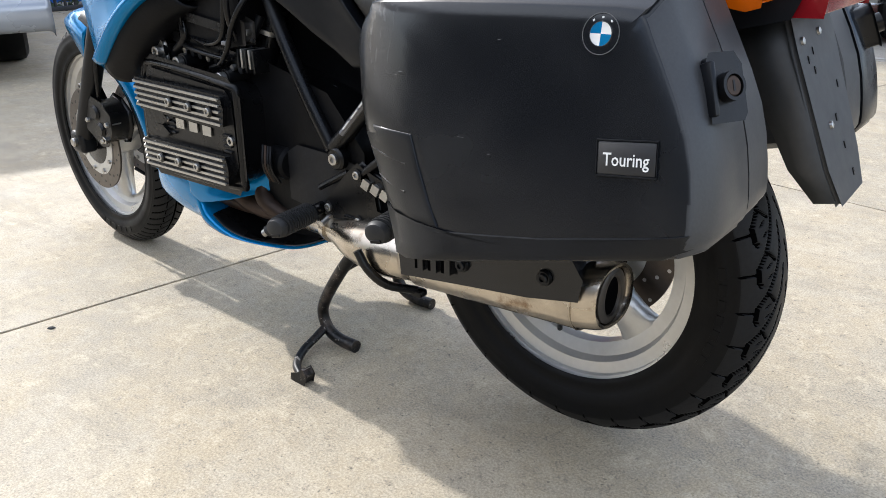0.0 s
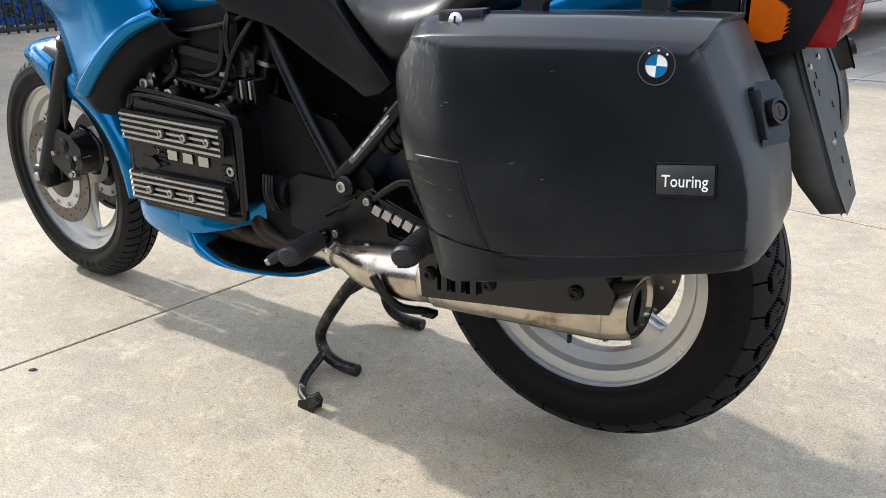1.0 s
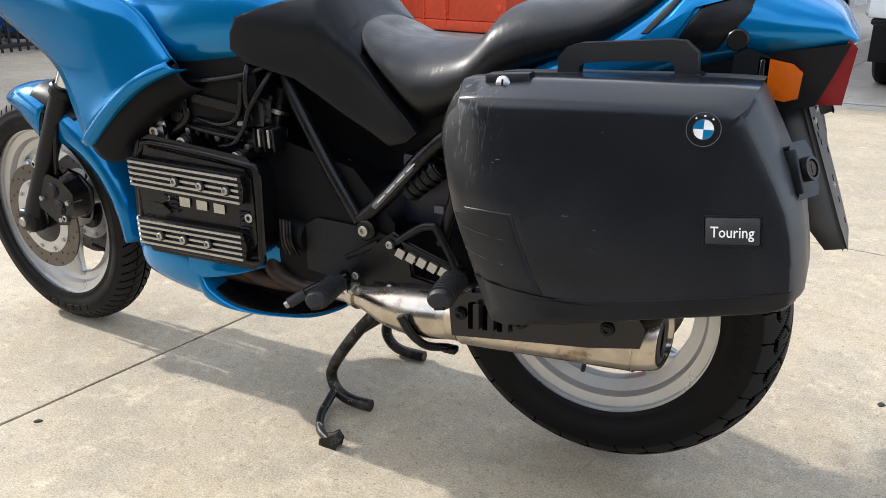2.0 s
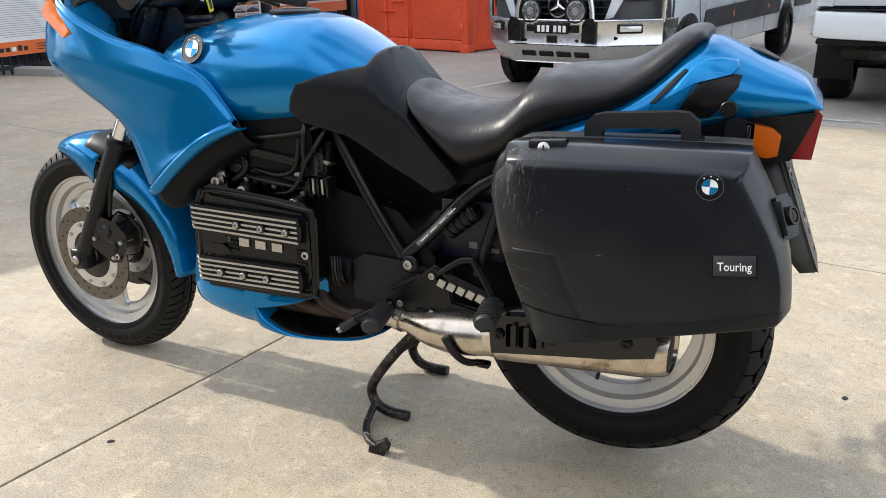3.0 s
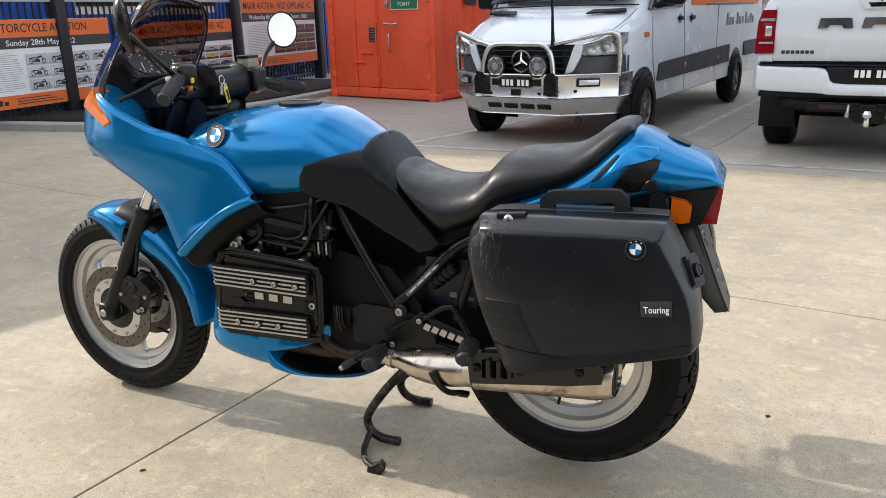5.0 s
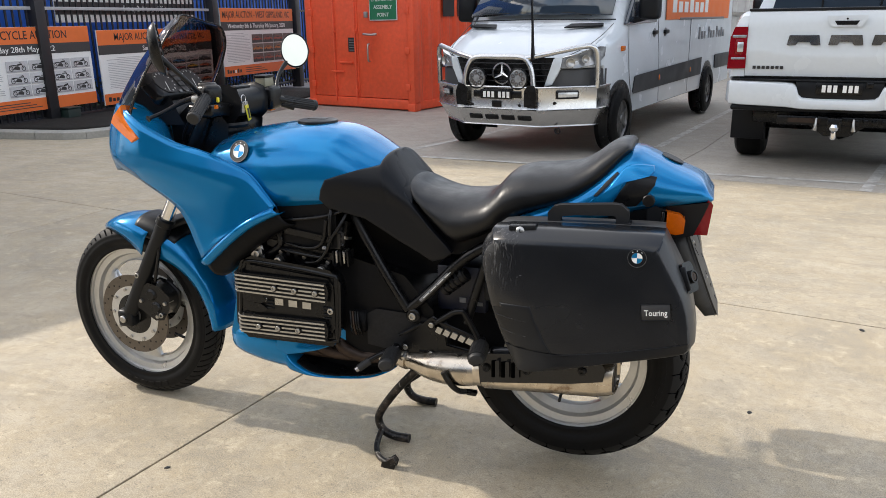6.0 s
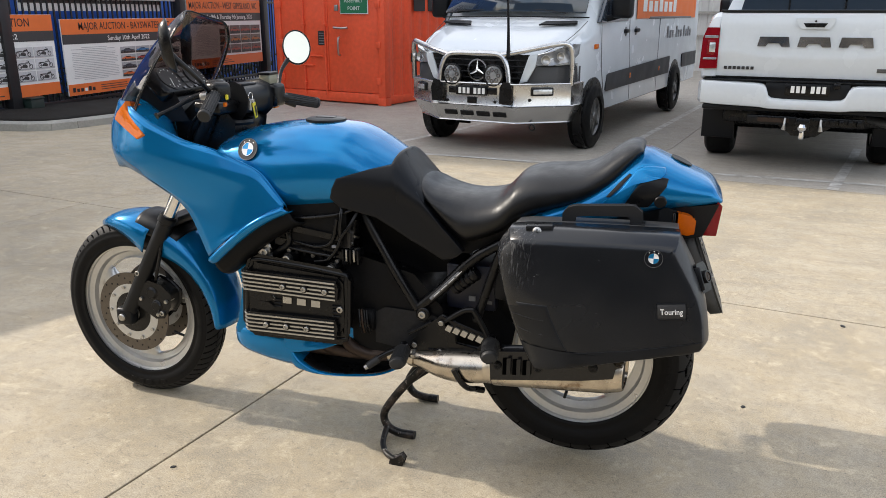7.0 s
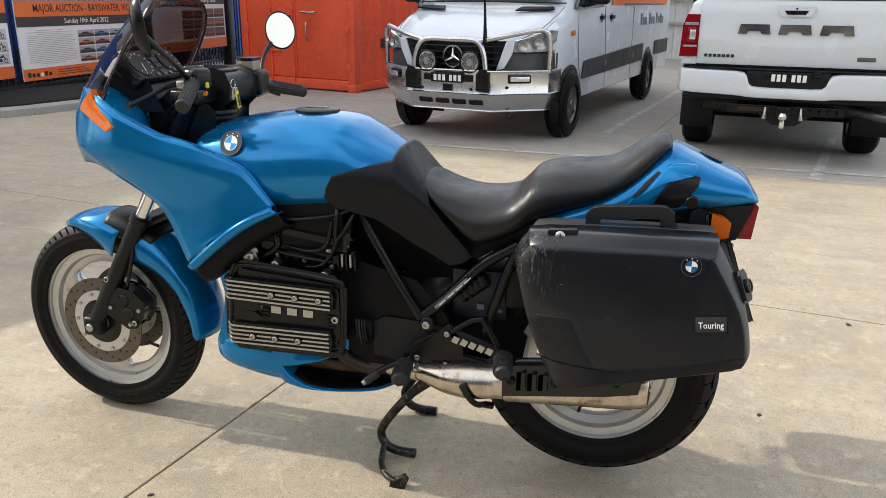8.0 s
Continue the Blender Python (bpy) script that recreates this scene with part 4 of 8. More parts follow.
        return part(name, bm, POLISHED, v, "brushed alloy bull bar")
    bar = channel(0.545, 0.775, -0.07, 0.485, 0.972, 0.42, "bull_bar")
    lower = channel(0.355, 0.54, -0.065, 0.485, 0.955, 0.41, "bull_bar_lower", 0.10)
    part("bar_fold", tube([(-1.0, 0.66, 0.777), (-0.970, 0.35, 0.777), (-0.485, -0.068, 0.777), (0.485, -0.068, 0.777), (0.970, 0.35, 0.777), (1.0, 0.66, 0.777)], 0.012, 8, 1), POLISHED, bar)
    for k in range(4):
        x = -0.28 + 0.195 * k
        part("slot", moved(box(-0.078, 0.078, -0.012, 0.012, -0.028, 0.028, 0.006), Matrix.Translation((x, -0.018, 0.452)) @ Matrix.Rotation(radians(28), 4, "X")), ENGINE, lower)
    part("plate_mount", box(-0.28, 0.29, -0.083, -0.06, 0.665, 0.735, 0.004), ENGINE, bar)
    pl = part("number_plate", box(-0.186, 0.186, -0.098, -0.084, 0.652, 0.752, 0.004), ENGINE, bar, "black number plate with pale bars")
    for k in range(6):
        x = -0.135 + 0.050 * k + (0.03 if k > 2 else 0)
        part("plate_bar", box(x - 0.016, x + 0.016, -0.101, -0.098, 0.668, 0.730), WHITE_LABEL, pl, smooth=0)
    part("tow_cover", box(-0.055, 0.055, -0.085, -0.062, 0.565, 0.635, 0.006), ENGINE, bar)
    for x, z in ((-0.30, 0.585), (0.27, 0.590), (0.62, 0.615)):
        part("bar_bolt", rod((x, -0.078 + max(x - 0.485, 0) * 0.83, z), (x, -0.05 + max(x - 0.485, 0) * 0.83, z), 0.016, 12), ENGINE, bar)
    for s in (-1, 1):
        W = Matrix.Translation((s * 0.725, 0.128, 0.700)) @ Matrix.Rotation(radians(s * 39.5), 4, "Z")
        lp = part("bar_lamp", moved(box(-0.125, 0.125, -0.020, 0.03, -0.045, 0.045, 0.016), W), ENGINE, bar, "small clear lamp in a black frame")
        part("lens", moved(box(-0.105, 0.105, -0.026, -0.015, -0.026, 0.026, 0.010), W), CLEAR_LENS, lp)
        part("hoop", tube([(s * 0.415, -0.05, 0.74), (s * 0.395, -0.04, 0.90), (s * 0.365, -0.035, 1.0), (s * 0.31, -0.03, 1.065), (s * 0.20, -0.03, 1.085), (0, -0.03, 1.085)], 0.030, 14), POLISHED, bar)
        part("hoop", tube([(s * 0.31, -0.03, 1.07), (s * 0.55, 0.05, 1.12), (s * 0.82, 0.21, 1.18), (s * 0.91, 0.29, 1.185), (s * 0.955, 0.335, 1.13), (s * 0.965, 0.355, 1.0), (s * 0.962, 0.36, 0.76)], 0.028, 14), POLISHED, bar)
        part("hoop_foot", slab([(s * 0.35, 0.59), (s * 0.46, 0.59), (s * 0.47, 0.72), (s * 0.445, 0.79), (s * 0.385, 0.79), (s * 0.35, 0.74)], -0.115, -0.03, 0.012), ENGINE, bar)
    part("tow_eye", tube([(0.62 + 0.03 * math.cos(a), 0.14, 0.315 + 0.03 * math.sin(a)) for a in (2 * math.pi * k / 12 for k in range(13))], 0.008, 6, 1), ENGINE, v)
    ae = part("aerial", tube([(0.39, -0.02, 1.10), (0.38, -0.02, 1.45), (0.355, -0.01, 1.9), (0.33, 0.0, 2.4)], (0.020, 0.013, 0.010, 0.006), 8, 4), ENGINE, v, "black whip aerial on the bull bar")
    part("aerial_base", rod((0.39, -0.02, 1.06), (0.39, -0.02, 1.20), 0.026, 10, 0.016), ENGINE, ae)


def pickup():
    # local: x to its right as seen from behind, y forward, z up
    p = thing("pickup_truck", pose(1.414, 5.885, -0.2, 0, 0, -8.0) @ pose(-0.04, 0, 0), "white crew-cab pickup truck with tow hitch, seen from behind", "pickup truck")
    hw = 0.965
    for s in (-1, 1):
        secs = []
        for y, top, low in ((0.0, 1.40, 0.93), (0.03, 1.48, 0.92), (0.10, 1.515, 0.90), (0.6, 1.53, 0.84), (0.78, 1.53, 0.98), (1.0, 1.53, 1.08), (1.18, 1.53, 1.10), (1.36, 1.53, 1.08), (1.58, 1.53, 0.98), (1.75, 1.53, 0.70), (2.0, 1.53, 0.62)):
            k = 0.02 if y < 0.02 else 0.0
            secs.append([(s * (hw - a - k * (a < 0.08)), y, z) for a, z in ((0.0, low), (0.0, 1.10), (0.006, 1.28), (0.03, top - 0.09), (0.055, top - 0.03), (0.095, top), (0.14, top), (0.14, low))])
        part("bed_side", rings(secs), WHITE_PAINT, p, smooth=40)
        tl = [(s * (hw + 0.006), 1.01), (s * (hw - 0.135), 1.015), (s * (hw - 0.13), 1.372), (s * (hw - 0.035), 1.372), (s * (hw - 0.004), 1.28)]
        q = part("tail_light", slab(tl, -0.022, 0.16, 0.012), RED_LENS, p, "red tail light with a pale centre", smooth=40)
        part("lamp_frame", box(min(s * (hw - 0.04), s * (hw - 0.11)), max(s * (hw - 0.04), s * (hw - 0.11)), -0.030, -0.018, 1.13, 1.27, 0.008), RED_LENS, q)
        part("reverse_lens", box(min(s * (hw - 0.06), s * (hw - 0.115)), max(s * (hw - 0.06), s * (hw - 0.115)), -0.034, -0.024, 1.155, 1.245, 0.008), CLEAR_LENS, q, "pale reversing lens")
        for z0, z1 in ((1.085, 1.105), (1.285, 1.31)):
            part("lens_bar", box(min(s * (hw - 0.01), s * (hw - 0.135)), max(s * (hw - 0.01), s * (hw - 0.135)), -0.028, -0.018, z0, z1, 0.005), HEADLAMP, q)
        part("mudflap", box(s * 0.80 - 0.16, s * 0.80 + 0.16, 0.48, 0.50, 0.27, 0.72, 0.006), MATT, p, "black rubber mudflap")
        wheel_car(p, s * 0.815, 1.18, 0.41, 0.30, face=s)
        part("inner_arch", box(min(s * 0.6, s * 0.86), max(s * 0.6, s * 0.86), 0.75, 1.6, 0.5, 1.0, 0.05), ENGINE, p)
    part("bed_floor", box(-hw + 0.1, hw - 0.1, 0.1, 2.0, 0.6, 0.7), ENGINE, p)
    # tailgate: upper field, pressed crease that dips to a flat lower field
    cols = [(-0.822, 1.135), (-0.66, 1.130), (-0.48, 1.095), (-0.36, 1.085), (0.0, 1.085), (0.36, 1.085), (0.48, 1.095), (0.66, 1.130), (0.822, 1.135)]
    secs = []
    for x, zc in cols:
        secs.append([(x, y, z) for y, z in ((0.075, 0.935), (0.004, 0.935), (0.0, 0.945), (0.0, zc - 0.035), (-0.018, zc + 0.012), (-0.016, zc + 0.05), (-0.004, 1.36), (-0.004, 1.475), (0.012, 1.515), (0.04, 1.522), (0.075, 1.52))])
    tg = part("tailgate", rings(secs), WHITE_PAINT, p, "white tailgate", smooth=45)
    part("top_cap", box(-0.83, 0.83, 0.0, 0.1, 1.5225, 1.545, 0.008), PLASTIC, tg)
    hd = part("tailgate_handle", slab([(-0.155, 1.465), (0.155, 1.465), (0.15, 1.44), (0.115, 1.385), (-0.115, 1.385), (-0.15, 1.44)], -0.024, -0.002, 0.008), WHITE_PAINT, tg)
    part("handle_recess", slab([(-0.095, 1.425), (0.095, 1.425), (0.075, 1.395), (-0.075, 1.395)], -0.029, -0.021, 0.003), ENGINE, hd)
    part("lock", rod((0.0, -0.03, 1.445), (0.0, -0.02, 1.445), 0.009, 10), ENGINE, hd)
    for x in (-0.335, 0.01, 0.355):
        part("emblem_block", slab([(x - 0.135, 1.222), (x - 0.120, 1.300), (x + 0.120, 1.300), (x + 0.135, 1.222), (x + 0.07, 1.222), (x + 0.05, 1.25), (x - 0.05, 1.25), (x - 0.07, 1.222)], -0.030, -0.004, 0.005), DARK_CHROME, tg, "chrome emblem block")
    for k in range(7):
        part("trim_bar", box(-0.755 + 0.040 * k, -0.727 + 0.040 * k, -0.010, 0.001, 1.0, 1.028, 0.002, 1), DARK_LABEL, tg, smooth=0)
    part("trim_bar", box(0.55, 0.70, -0.010, 0.001, 1.0, 1.035, 0.004, 1), CAST, tg)
    part("bumper_gap", box(-0.86, 0.86, 0.02, 0.12, 0.80, 0.936), ENGINE, p)
    # bumper: two full ends, lowered middle with the plate recess
    secs = []
    for x, zt, zb, y in ((-0.985, 0.83, 0.74, 0.10), (-0.975, 0.875, 0.69, 0.0), (-0.94, 0.895, 0.675, -0.085), (-0.82, 0.898, 0.668, -0.115), (-0.44, 0.885, 0.660, -0.13), (-0.375, 0.875, 0.655, -0.132), (-0.35, 0.845, 0.65, -0.132), (-0.325, 0.775, 0.648, -0.132), (-0.295, 0.752, 0.646, -0.132), (-0.2, 0.745, 0.645, -0.132)):
        secs.append([(x, yy, z) for yy, z in ((0.14, zt), (y + 0.035, zt), (y + 0.008, zt - 0.012), (y, zt - 0.04), (y, zb + 0.035), (y + 0.012, zb + 0.008), (y + 0.04, zb), (0.14, zb))])
    secs += [[(-x, yy, z) for x, yy, z in r] for r in secs[::-1]]
    b = part("rear_bumper", rings(secs), WHITE_PAINT, p, "white steel bumper", smooth=45)
    part("step_pad", slab([(-0.93, 0.10), (-0.93, -0.06), (-0.80, -0.10), (0.80, -0.10), (0.93, -0.06), (0.93, 0.10)], 0.90, 0.908, 0.003, axis="z"), PLASTIC, b)
    part("plate_recess", box(-0.36, 0.36, -0.085, 0.03, 0.72, 0.90, 0.015), PLASTIC, b)
    pl = part("number_plate", box(-0.188, 0.188, -0.105, -0.088, 0.785, 0.888, 0.004), ENGINE, b, "black number plate with pale bars")
    for k in range(6):
        x = -0.122 + 0.047 * k + (0.03 if k > 2 else 0)
        part("plate_bar", box(x - 0.016, x + 0.016, -0.108, -0.105, 0.805, 0.868), WHITE_LABEL, pl, smooth=0)
    part("trailer_socket", box(0.215, 0.275, -0.11, -0.08, 0.85, 0.90, 0.008), ENGINE, b)
    part("bumper_skirt", box(-0.92, 0.92, -0.06, 0.2, 0.615, 0.668, 0.02), MATT, b, "black bumper valance")
    part("hitch_bar", box(-0.50, 0.52, 0.0, 0.07, 0.49, 0.575, 0.008), ENGINE, p, "black tow bar")
    part("hitch_label", box(-0.40, -0.12, -0.007, 0.0, 0.515, 0.555), RUST, p)
    for k in range(5):
        part("hitch_bracket", box(0.16 + 0.075 * k, 0.20 + 0.075 * k, -0.03, 0.03, 0.505 + 0.01 * (k % 2), 0.56, 0.005), ENGINE, p)
    part("hitch_plate", slab([(-0.26, 0.53), (0.30, 0.53), (0.12, 0.40), (-0.08, 0.40)], 0.01, 0.03, 0.005), ENGINE, p)
    hr = part("hitch_receiver", box(-0.06, 0.06, -0.16, 0.08, 0.47, 0.58, 0.008), ENGINE, p)
    part("tow_ball", moved(lathe([(0, -0.07), (0.018, -0.07), (0.022, -0.05), (0.018, -0.01), (0.030, 0.0), (0.034, 0.022), (0.022, 0.044), (0, 0.048)], 16, "z"), Matrix.Translation((0, -0.17, 0.475)) @ Matrix.Scale(1.2, 4)), CHROME, hr, "chrome tow ball")
    for s in (-1, 1):
        part("shackle", tube([(s * 0.155, -0.03, 0.56), (s * 0.155, -0.05, 0.50), (s * 0.16, -0.045, 0.455)], (0.012, 0.016, 0.022), 10), BRUSHED, p, "steel chain pin")
    part("axle", rod((-0.8, 1.18, 0.36), (0.8, 1.18, 0.36), 0.06), ENGINE, p)
    part("differential", moved(lathe([(0, -0.16), (0.1, -0.12), (0.15, 0), (0.1, 0.12), (0, 0.16)], 20, "x"), Matrix.Translation((0.05, 1.15, 0.36))), ENGINE, p)
    part("underbody", box(-0.75, 0.75, 0.3, 4.5, 0.46, 0.62, 0.03), ENGINE, p)
    part("tail_pipe", tube([(0.50, 0.5, 0.56), (0.62, 0.25, 0.55), (0.80, 0.05, 0.52), (0.98, -0.02, 0.50)], 0.045), CAST, p, "dull steel exhaust pipe")
    secs = []
    for y, zt, h2 in ((2.03, 1.46, 0.965), (2.05, 1.60, 0.95), (2.14, 1.90, 0.84), (2.30, 1.975, 0.80), (2.7, 2.0, 0.79), (3.6, 1.99, 0.79), (4.05, 1.94, 0.80), (4.75, 1.52, 0.92), (5.0, 1.46, 0.965), (5.9, 1.36, 0.95), (6.05, 1.2, 0.90)):
        secs.append([(a, y, z) for a, z in ((-hw, 0.5), (-hw, 1.40), (-h2 - 0.02 * (zt > 1.5), zt - 0.08), (-h2 + 0.10, zt), (h2 - 0.10, zt), (h2 + 0.02 * (zt > 1.5), zt - 0.08), (hw, 1.40), (hw, 0.5))])
    part("cab", rings(secs), WHITE_PAINT, p, smooth=35)
    rw = part("rear_window", slab([(-0.80, 1.53), (0.80, 1.53), (0.72, 1.88), (-0.72, 1.88)], 2.02, 2.09, 0.01), DARK_GLASS, p, "dark rear window")
    for x in (-0.30, 0.28):
        part("window_bar", box(x, x + 0.02, 2.012, 2.03, 1.53, 1.88), ENGINE, rw)
    for s in (-1, 1):
        part("cab_window", slab([(2.3, 1.45), (3.9, 1.45), (3.6, 1.86), (2.4, 1.86)], s * 0.90, s * 0.972, 0.01, axis="x"), DARK_GLASS, p)
        wheel_car(p, s * 0.815, 4.9, 0.41, 0.30, face=s)
        mh = part("door_mirror", moved(box(-0.12, 0.12, -0.05, 0.06, -0.13, 0.15, 0.04, 3), Matrix.Translation((s * 1.14, 4.15, 1.56))), PLASTIC, p, "black door mirror")
        part("mirror_arm", rod((s * 0.95, 4.2, 1.45), (s * 1.08, 4.17, 1.48), 0.03), PLASTIC, mh)


def parked_car():
    # silver wagon whose rear corner stands behind the front wheel
    m = pose(-4.52, 1.25, 0, 0, 0, 69)
    c = thing("silver_car", m, "silver car parked on the concrete, rear bumper and tyre", "car")
    part("body", slab([(0.02, 0.50), (0.0, 1.15), (0.2, 1.66), (2.6, 1.68), (3.4, 1.12), (4.4, 0.95), (4.45, 0.36), (0.3, 0.36)], -1.70, 0.0, 0.06, 3, axis="x"), SILVER_PAINT, c)
    part("rear_bumper", slab([(-0.12, 0.28), (-0.16, 0.34), (-0.16, 0.44), (-0.10, 0.50), (0.55, 0.52), (0.58, 0.30)], -1.72, 0.02, 0.03, 3, axis="x"), SILVER_PAINT, c)
    part("tail_light", box(-0.20, 0.015, -0.02, 0.12, 0.82, 1.06, 0.02), SILVER_PAINT, c)
    part("lamp_lens", box(-0.17, -0.03, -0.028, 0.0, 0.90, 0.97, 0.008), RED_LENS, c, "small red lamp lens")
    part("bumper_joint", box(-0.45, -0.443, -0.165, 0.3, 0.42, 0.69), ENGINE, c, smooth=0)
    part("rear_window", slab([(-1.5, 1.15), (-0.2, 1.15), (-0.3, 1.58), (-1.4, 1.58)], -0.012, 0.1, 0.01), DARK_GLASS, c)
    for x in (-1.5, -0.16):
        for y in (0.85, 3.6):
            wheel_car(c, x - 0.08, y, 0.345, 0.25, face=1 if x > -1 else -1)
    part("tail_pipe", rod((-0.62, -0.10, 0.36), (-0.62, 0.5, 0.38), 0.04), ENGINE, c)


def surroundings():
    h = thing("hedge", pose(-9.3, 0, -0.1), "low dark green hedge behind the fence", "hedge", kind="stuff")
    rnd = random.Random(4)
    V, F = [], []
    for k in range(5200):
        y, z, x = rnd.uniform(-7, 15), rnd.uniform(0.02, 0.55), rnd.gauss(0, 0.16)
        d, e = Vector((rnd.gauss(0, 1), rnd.gauss(0, 1), rnd.gauss(0, 1))).normalized() * 0.05, Vector((rnd.gauss(0, 1), rnd.gauss(0, 1), rnd.gauss(0, 1))).normalized() * 0.03
        n = len(V)
        p = Vector((x, y, z))
        V += [p - d, p + e, p + d, p - e]
        F.append((n, n + 1, n + 2, n + 3))
    part("leaves", from_data(V, F), FOLIAGE, h, smooth=0)
    w = thing("blue_wall", pose(-9.9, 0, -0.2), "blue ribbed steel wall behind the fence", "wall", kind="structure")
    pts = []
    y = 2.0
    while y < 17:
        pts += [(y, 0), (y + 0.12, 0), (y + 0.15, 0.04), (y + 0.24, 0.04), (y + 0.27, 0)]
        y += 0.27
    n = len(pts)
    part("sheeting", from_data([(x, yy, z) for yy, x in pts for z in (0, 3.6)], [(2 * i, 2 * i + 1, 2 * i + 3, 2 * i + 2) for i in range(n - 1)]), BLUE_SHEET, w, smooth=0, mods=[("SOLIDIFY", (0.004, 0))])
    render_ = surface("pale_render", (0.62, 0.63, 0.68), 0.8, vary=0.08, grain=5, stain=0.6)
    # unseen roof slab on columns, added to keep sun off the left yard
    cp = thing("canopy", pose(-16, 0, -0.2), "unseen high canopy added to shade the left of the yard", "canopy", kind="structure")
    part("roof", box(-7, 0, -24, 6.0, 7.9, 8.7, 0.05), render_, cp)
    for k in range(5):
        part("column", box(-3.6, -3.4, -23 + 7 * k, -22.8 + 7 * k, 0, 7.9), KERB, cp)
    # unseen tall block, added so that its shadow covers the far yard
    for name, y0, y1, h in (("shade_building", 6.0, 34, 17.0),):
        b = thing(name, pose(-16, 0, -0.2), "unseen pale building added to shade the far yard", "building", "buildings across the lane", kind="structure")
        part("wall", box(-6, 0, y0, y1, 0, h), render_, b)
        part("parapet", box(-6.1, 0.08, y0, y1, h, h + 0.3, 0.02), KERB, b)
        for k in range(int((y1 - y0) / 3)):
            for z in (1.0, 4.2):
                w = part("window", box(-0.02, 0.03, y0 + 1 + 3 * k, y0 + 2.6 + 3 * k, z, z + 1.5, 0.01), DARK_GLASS, b)
                part("sill", box(-0.02, 0.1, y0 + 0.9 + 3 * k, y0 + 2.7 + 3 * k, z - 0.1, z - 0.01, 0.01), KERB, w)
    # unseen dark block behind the camera, added to darken reflections on the bike
    wb = thing("reflected_building", pose(0, -11.0, 0), "unseen dark building added on the near side to darken reflections", "building", kind="structure")
    part("wall", box(-13, 14, -6, 0, 0, 5.2), surface("dark_grey_sheet", (0.055, 0.058, 0.062), 0.6, vary=0.12, grain=6), wb)
    part("gutter", box(-13, 14, 0.0, 0.15, 5.05, 5.22, 0.02), KERB, wb)
    part("roller_door", box(-3.5, 1.5, -0.02, 0.04, 0.0, 3.8), surface("door_sheet", (0.10, 0.105, 0.11), 0.5, vary=0.1), wb)
    part("roller_door", box(5.0, 10.0, -0.02, 0.04, 0.0, 3.8), surface("door_sheet", (0.10, 0.105, 0.11), 0.5, vary=0.1), wb)
    s = thing("shed", pose(3.0, 20.5, -0.2, 0, 0, -6), "pale ribbed steel shed at the end of the yard", "shed", kind="structure")
    pts = []
    x = -4.6
    while x < 12:
        pts += [(x, 0), (x + 0.18, 0), (x + 0.21, -0.03), (x + 0.29, -0.03), (x + 0.32, 0)]
        x += 0.32
    n = len(pts)
    part("sheeting", from_data([(xx, yy, z) for xx, yy in pts for z in (0, 6)], [(2 * i, 2 * i + 1, 2 * i + 3, 2 * i + 2) for i in range(n - 1)]), SHED, s, smooth=0, mods=[("SOLIDIFY", (0.004, 0))])
    for x in (-3.2, 0.2, 4.0):
        part("column", box(x, x + 0.16, -0.3, -0.06, 0, 6, 0.01), SHED, s)
    for z in (0.9, 1.5, 2.2, 3.0):
        part("girt", box(-4.6, 11.5, -0.14, -0.06, z, z + 0.06), KERB, s)


ground()
painted_line((-4.2, 5.76), (6.5, 5.18))
painted_line((-3.2, 5.0), (-2.35, 9.2))
painted_line((1.55, 5.0), (2.3, 7.9))
painted_line((-0.3, 7.4), (0.75, 12.6))
def pebble(x, y, r, seed):
    rnd = random.Random(seed)
    secs = [[(r * k * rnd.uniform(0.75, 1.15) * math.cos(a) * 1.5, r * k * rnd.uniform(0.75, 1.15) * math.sin(a), z * r) for a in (2 * math.pi * q / 9 for q in range(9))] for k, z in ((0.8, 0.0), (1.0, 0.25), (0.6, 0.5))]
    p = thing("pebble", pose(x, y, ground_z(x, y), 0, 0, 37 * seed), "small dark crumb of dirt on the concrete", "pebble", "crumbs on the concrete")
    part("crumb", rings(secs), JOINT, p)


pebble(-1.155, -0.42, 0.007, 1)
pebble(0.52, 0.47, 0.008, 2)
pebble(0.99, 1.37, 0.010, 3)
kerb()
fence()
gb = thing("utility_box", pose(-8.35, 0, 0), "dark green plastic utility box at the foot of the fence", "utility box")
part("body", box(-0.17, 0.0, 6.665, 6.905, -0.03, 0.145, 0.012), BOX_GREEN, gb)
part("lid", box(-0.18, 0.01, 6.655, 6.915, 0.147, 0.172, 0.008), BOX_GREEN, gb)
banner(4.95, 7.43, 0.17, 1.28, "MOTORCYCLE AUCTION", "Sunday 28th May 2022", "bike", False, "orange and white auction banner with grey motorcycle pictures", ((5.36, 7.0), (5.63, 6.76)))
banner(7.59, 10.43, 0.10, 1.215, "MAJOR AUCTION - BAYSWATER, VIC", "Sunday 10th April 2022", "car", True, "orange and white auction banner with coloured car pictures", ((7.95, 10.2), (8.57, 9.62)))
banner(10.78, 13.45, 0.30, 1.56, "MAJOR AUCTION - WEST GIPPSLAND, VIC", "Wednesday 8th & Thursday 9th January, 2020", "dark", False, "orange auction banner with dark red vehicle pictures", ((10.85, 13.3), (11.0, 13.1)))
up = thing("auction_banner", pose(-8.66, 0, 0), "older white banner behind the fence bars", "sign", "auction banners")
part("panel", box(-0.01, 0.01, 7.0, 10.2, 1.33, 2.3, 0.002, 1), WHITE_LABEL, up, smooth=0)
part("date_band", box(0.0105, 0.014, 7.0, 10.2, 1.44, 1.62), BAND_GREY, up, smooth=0)
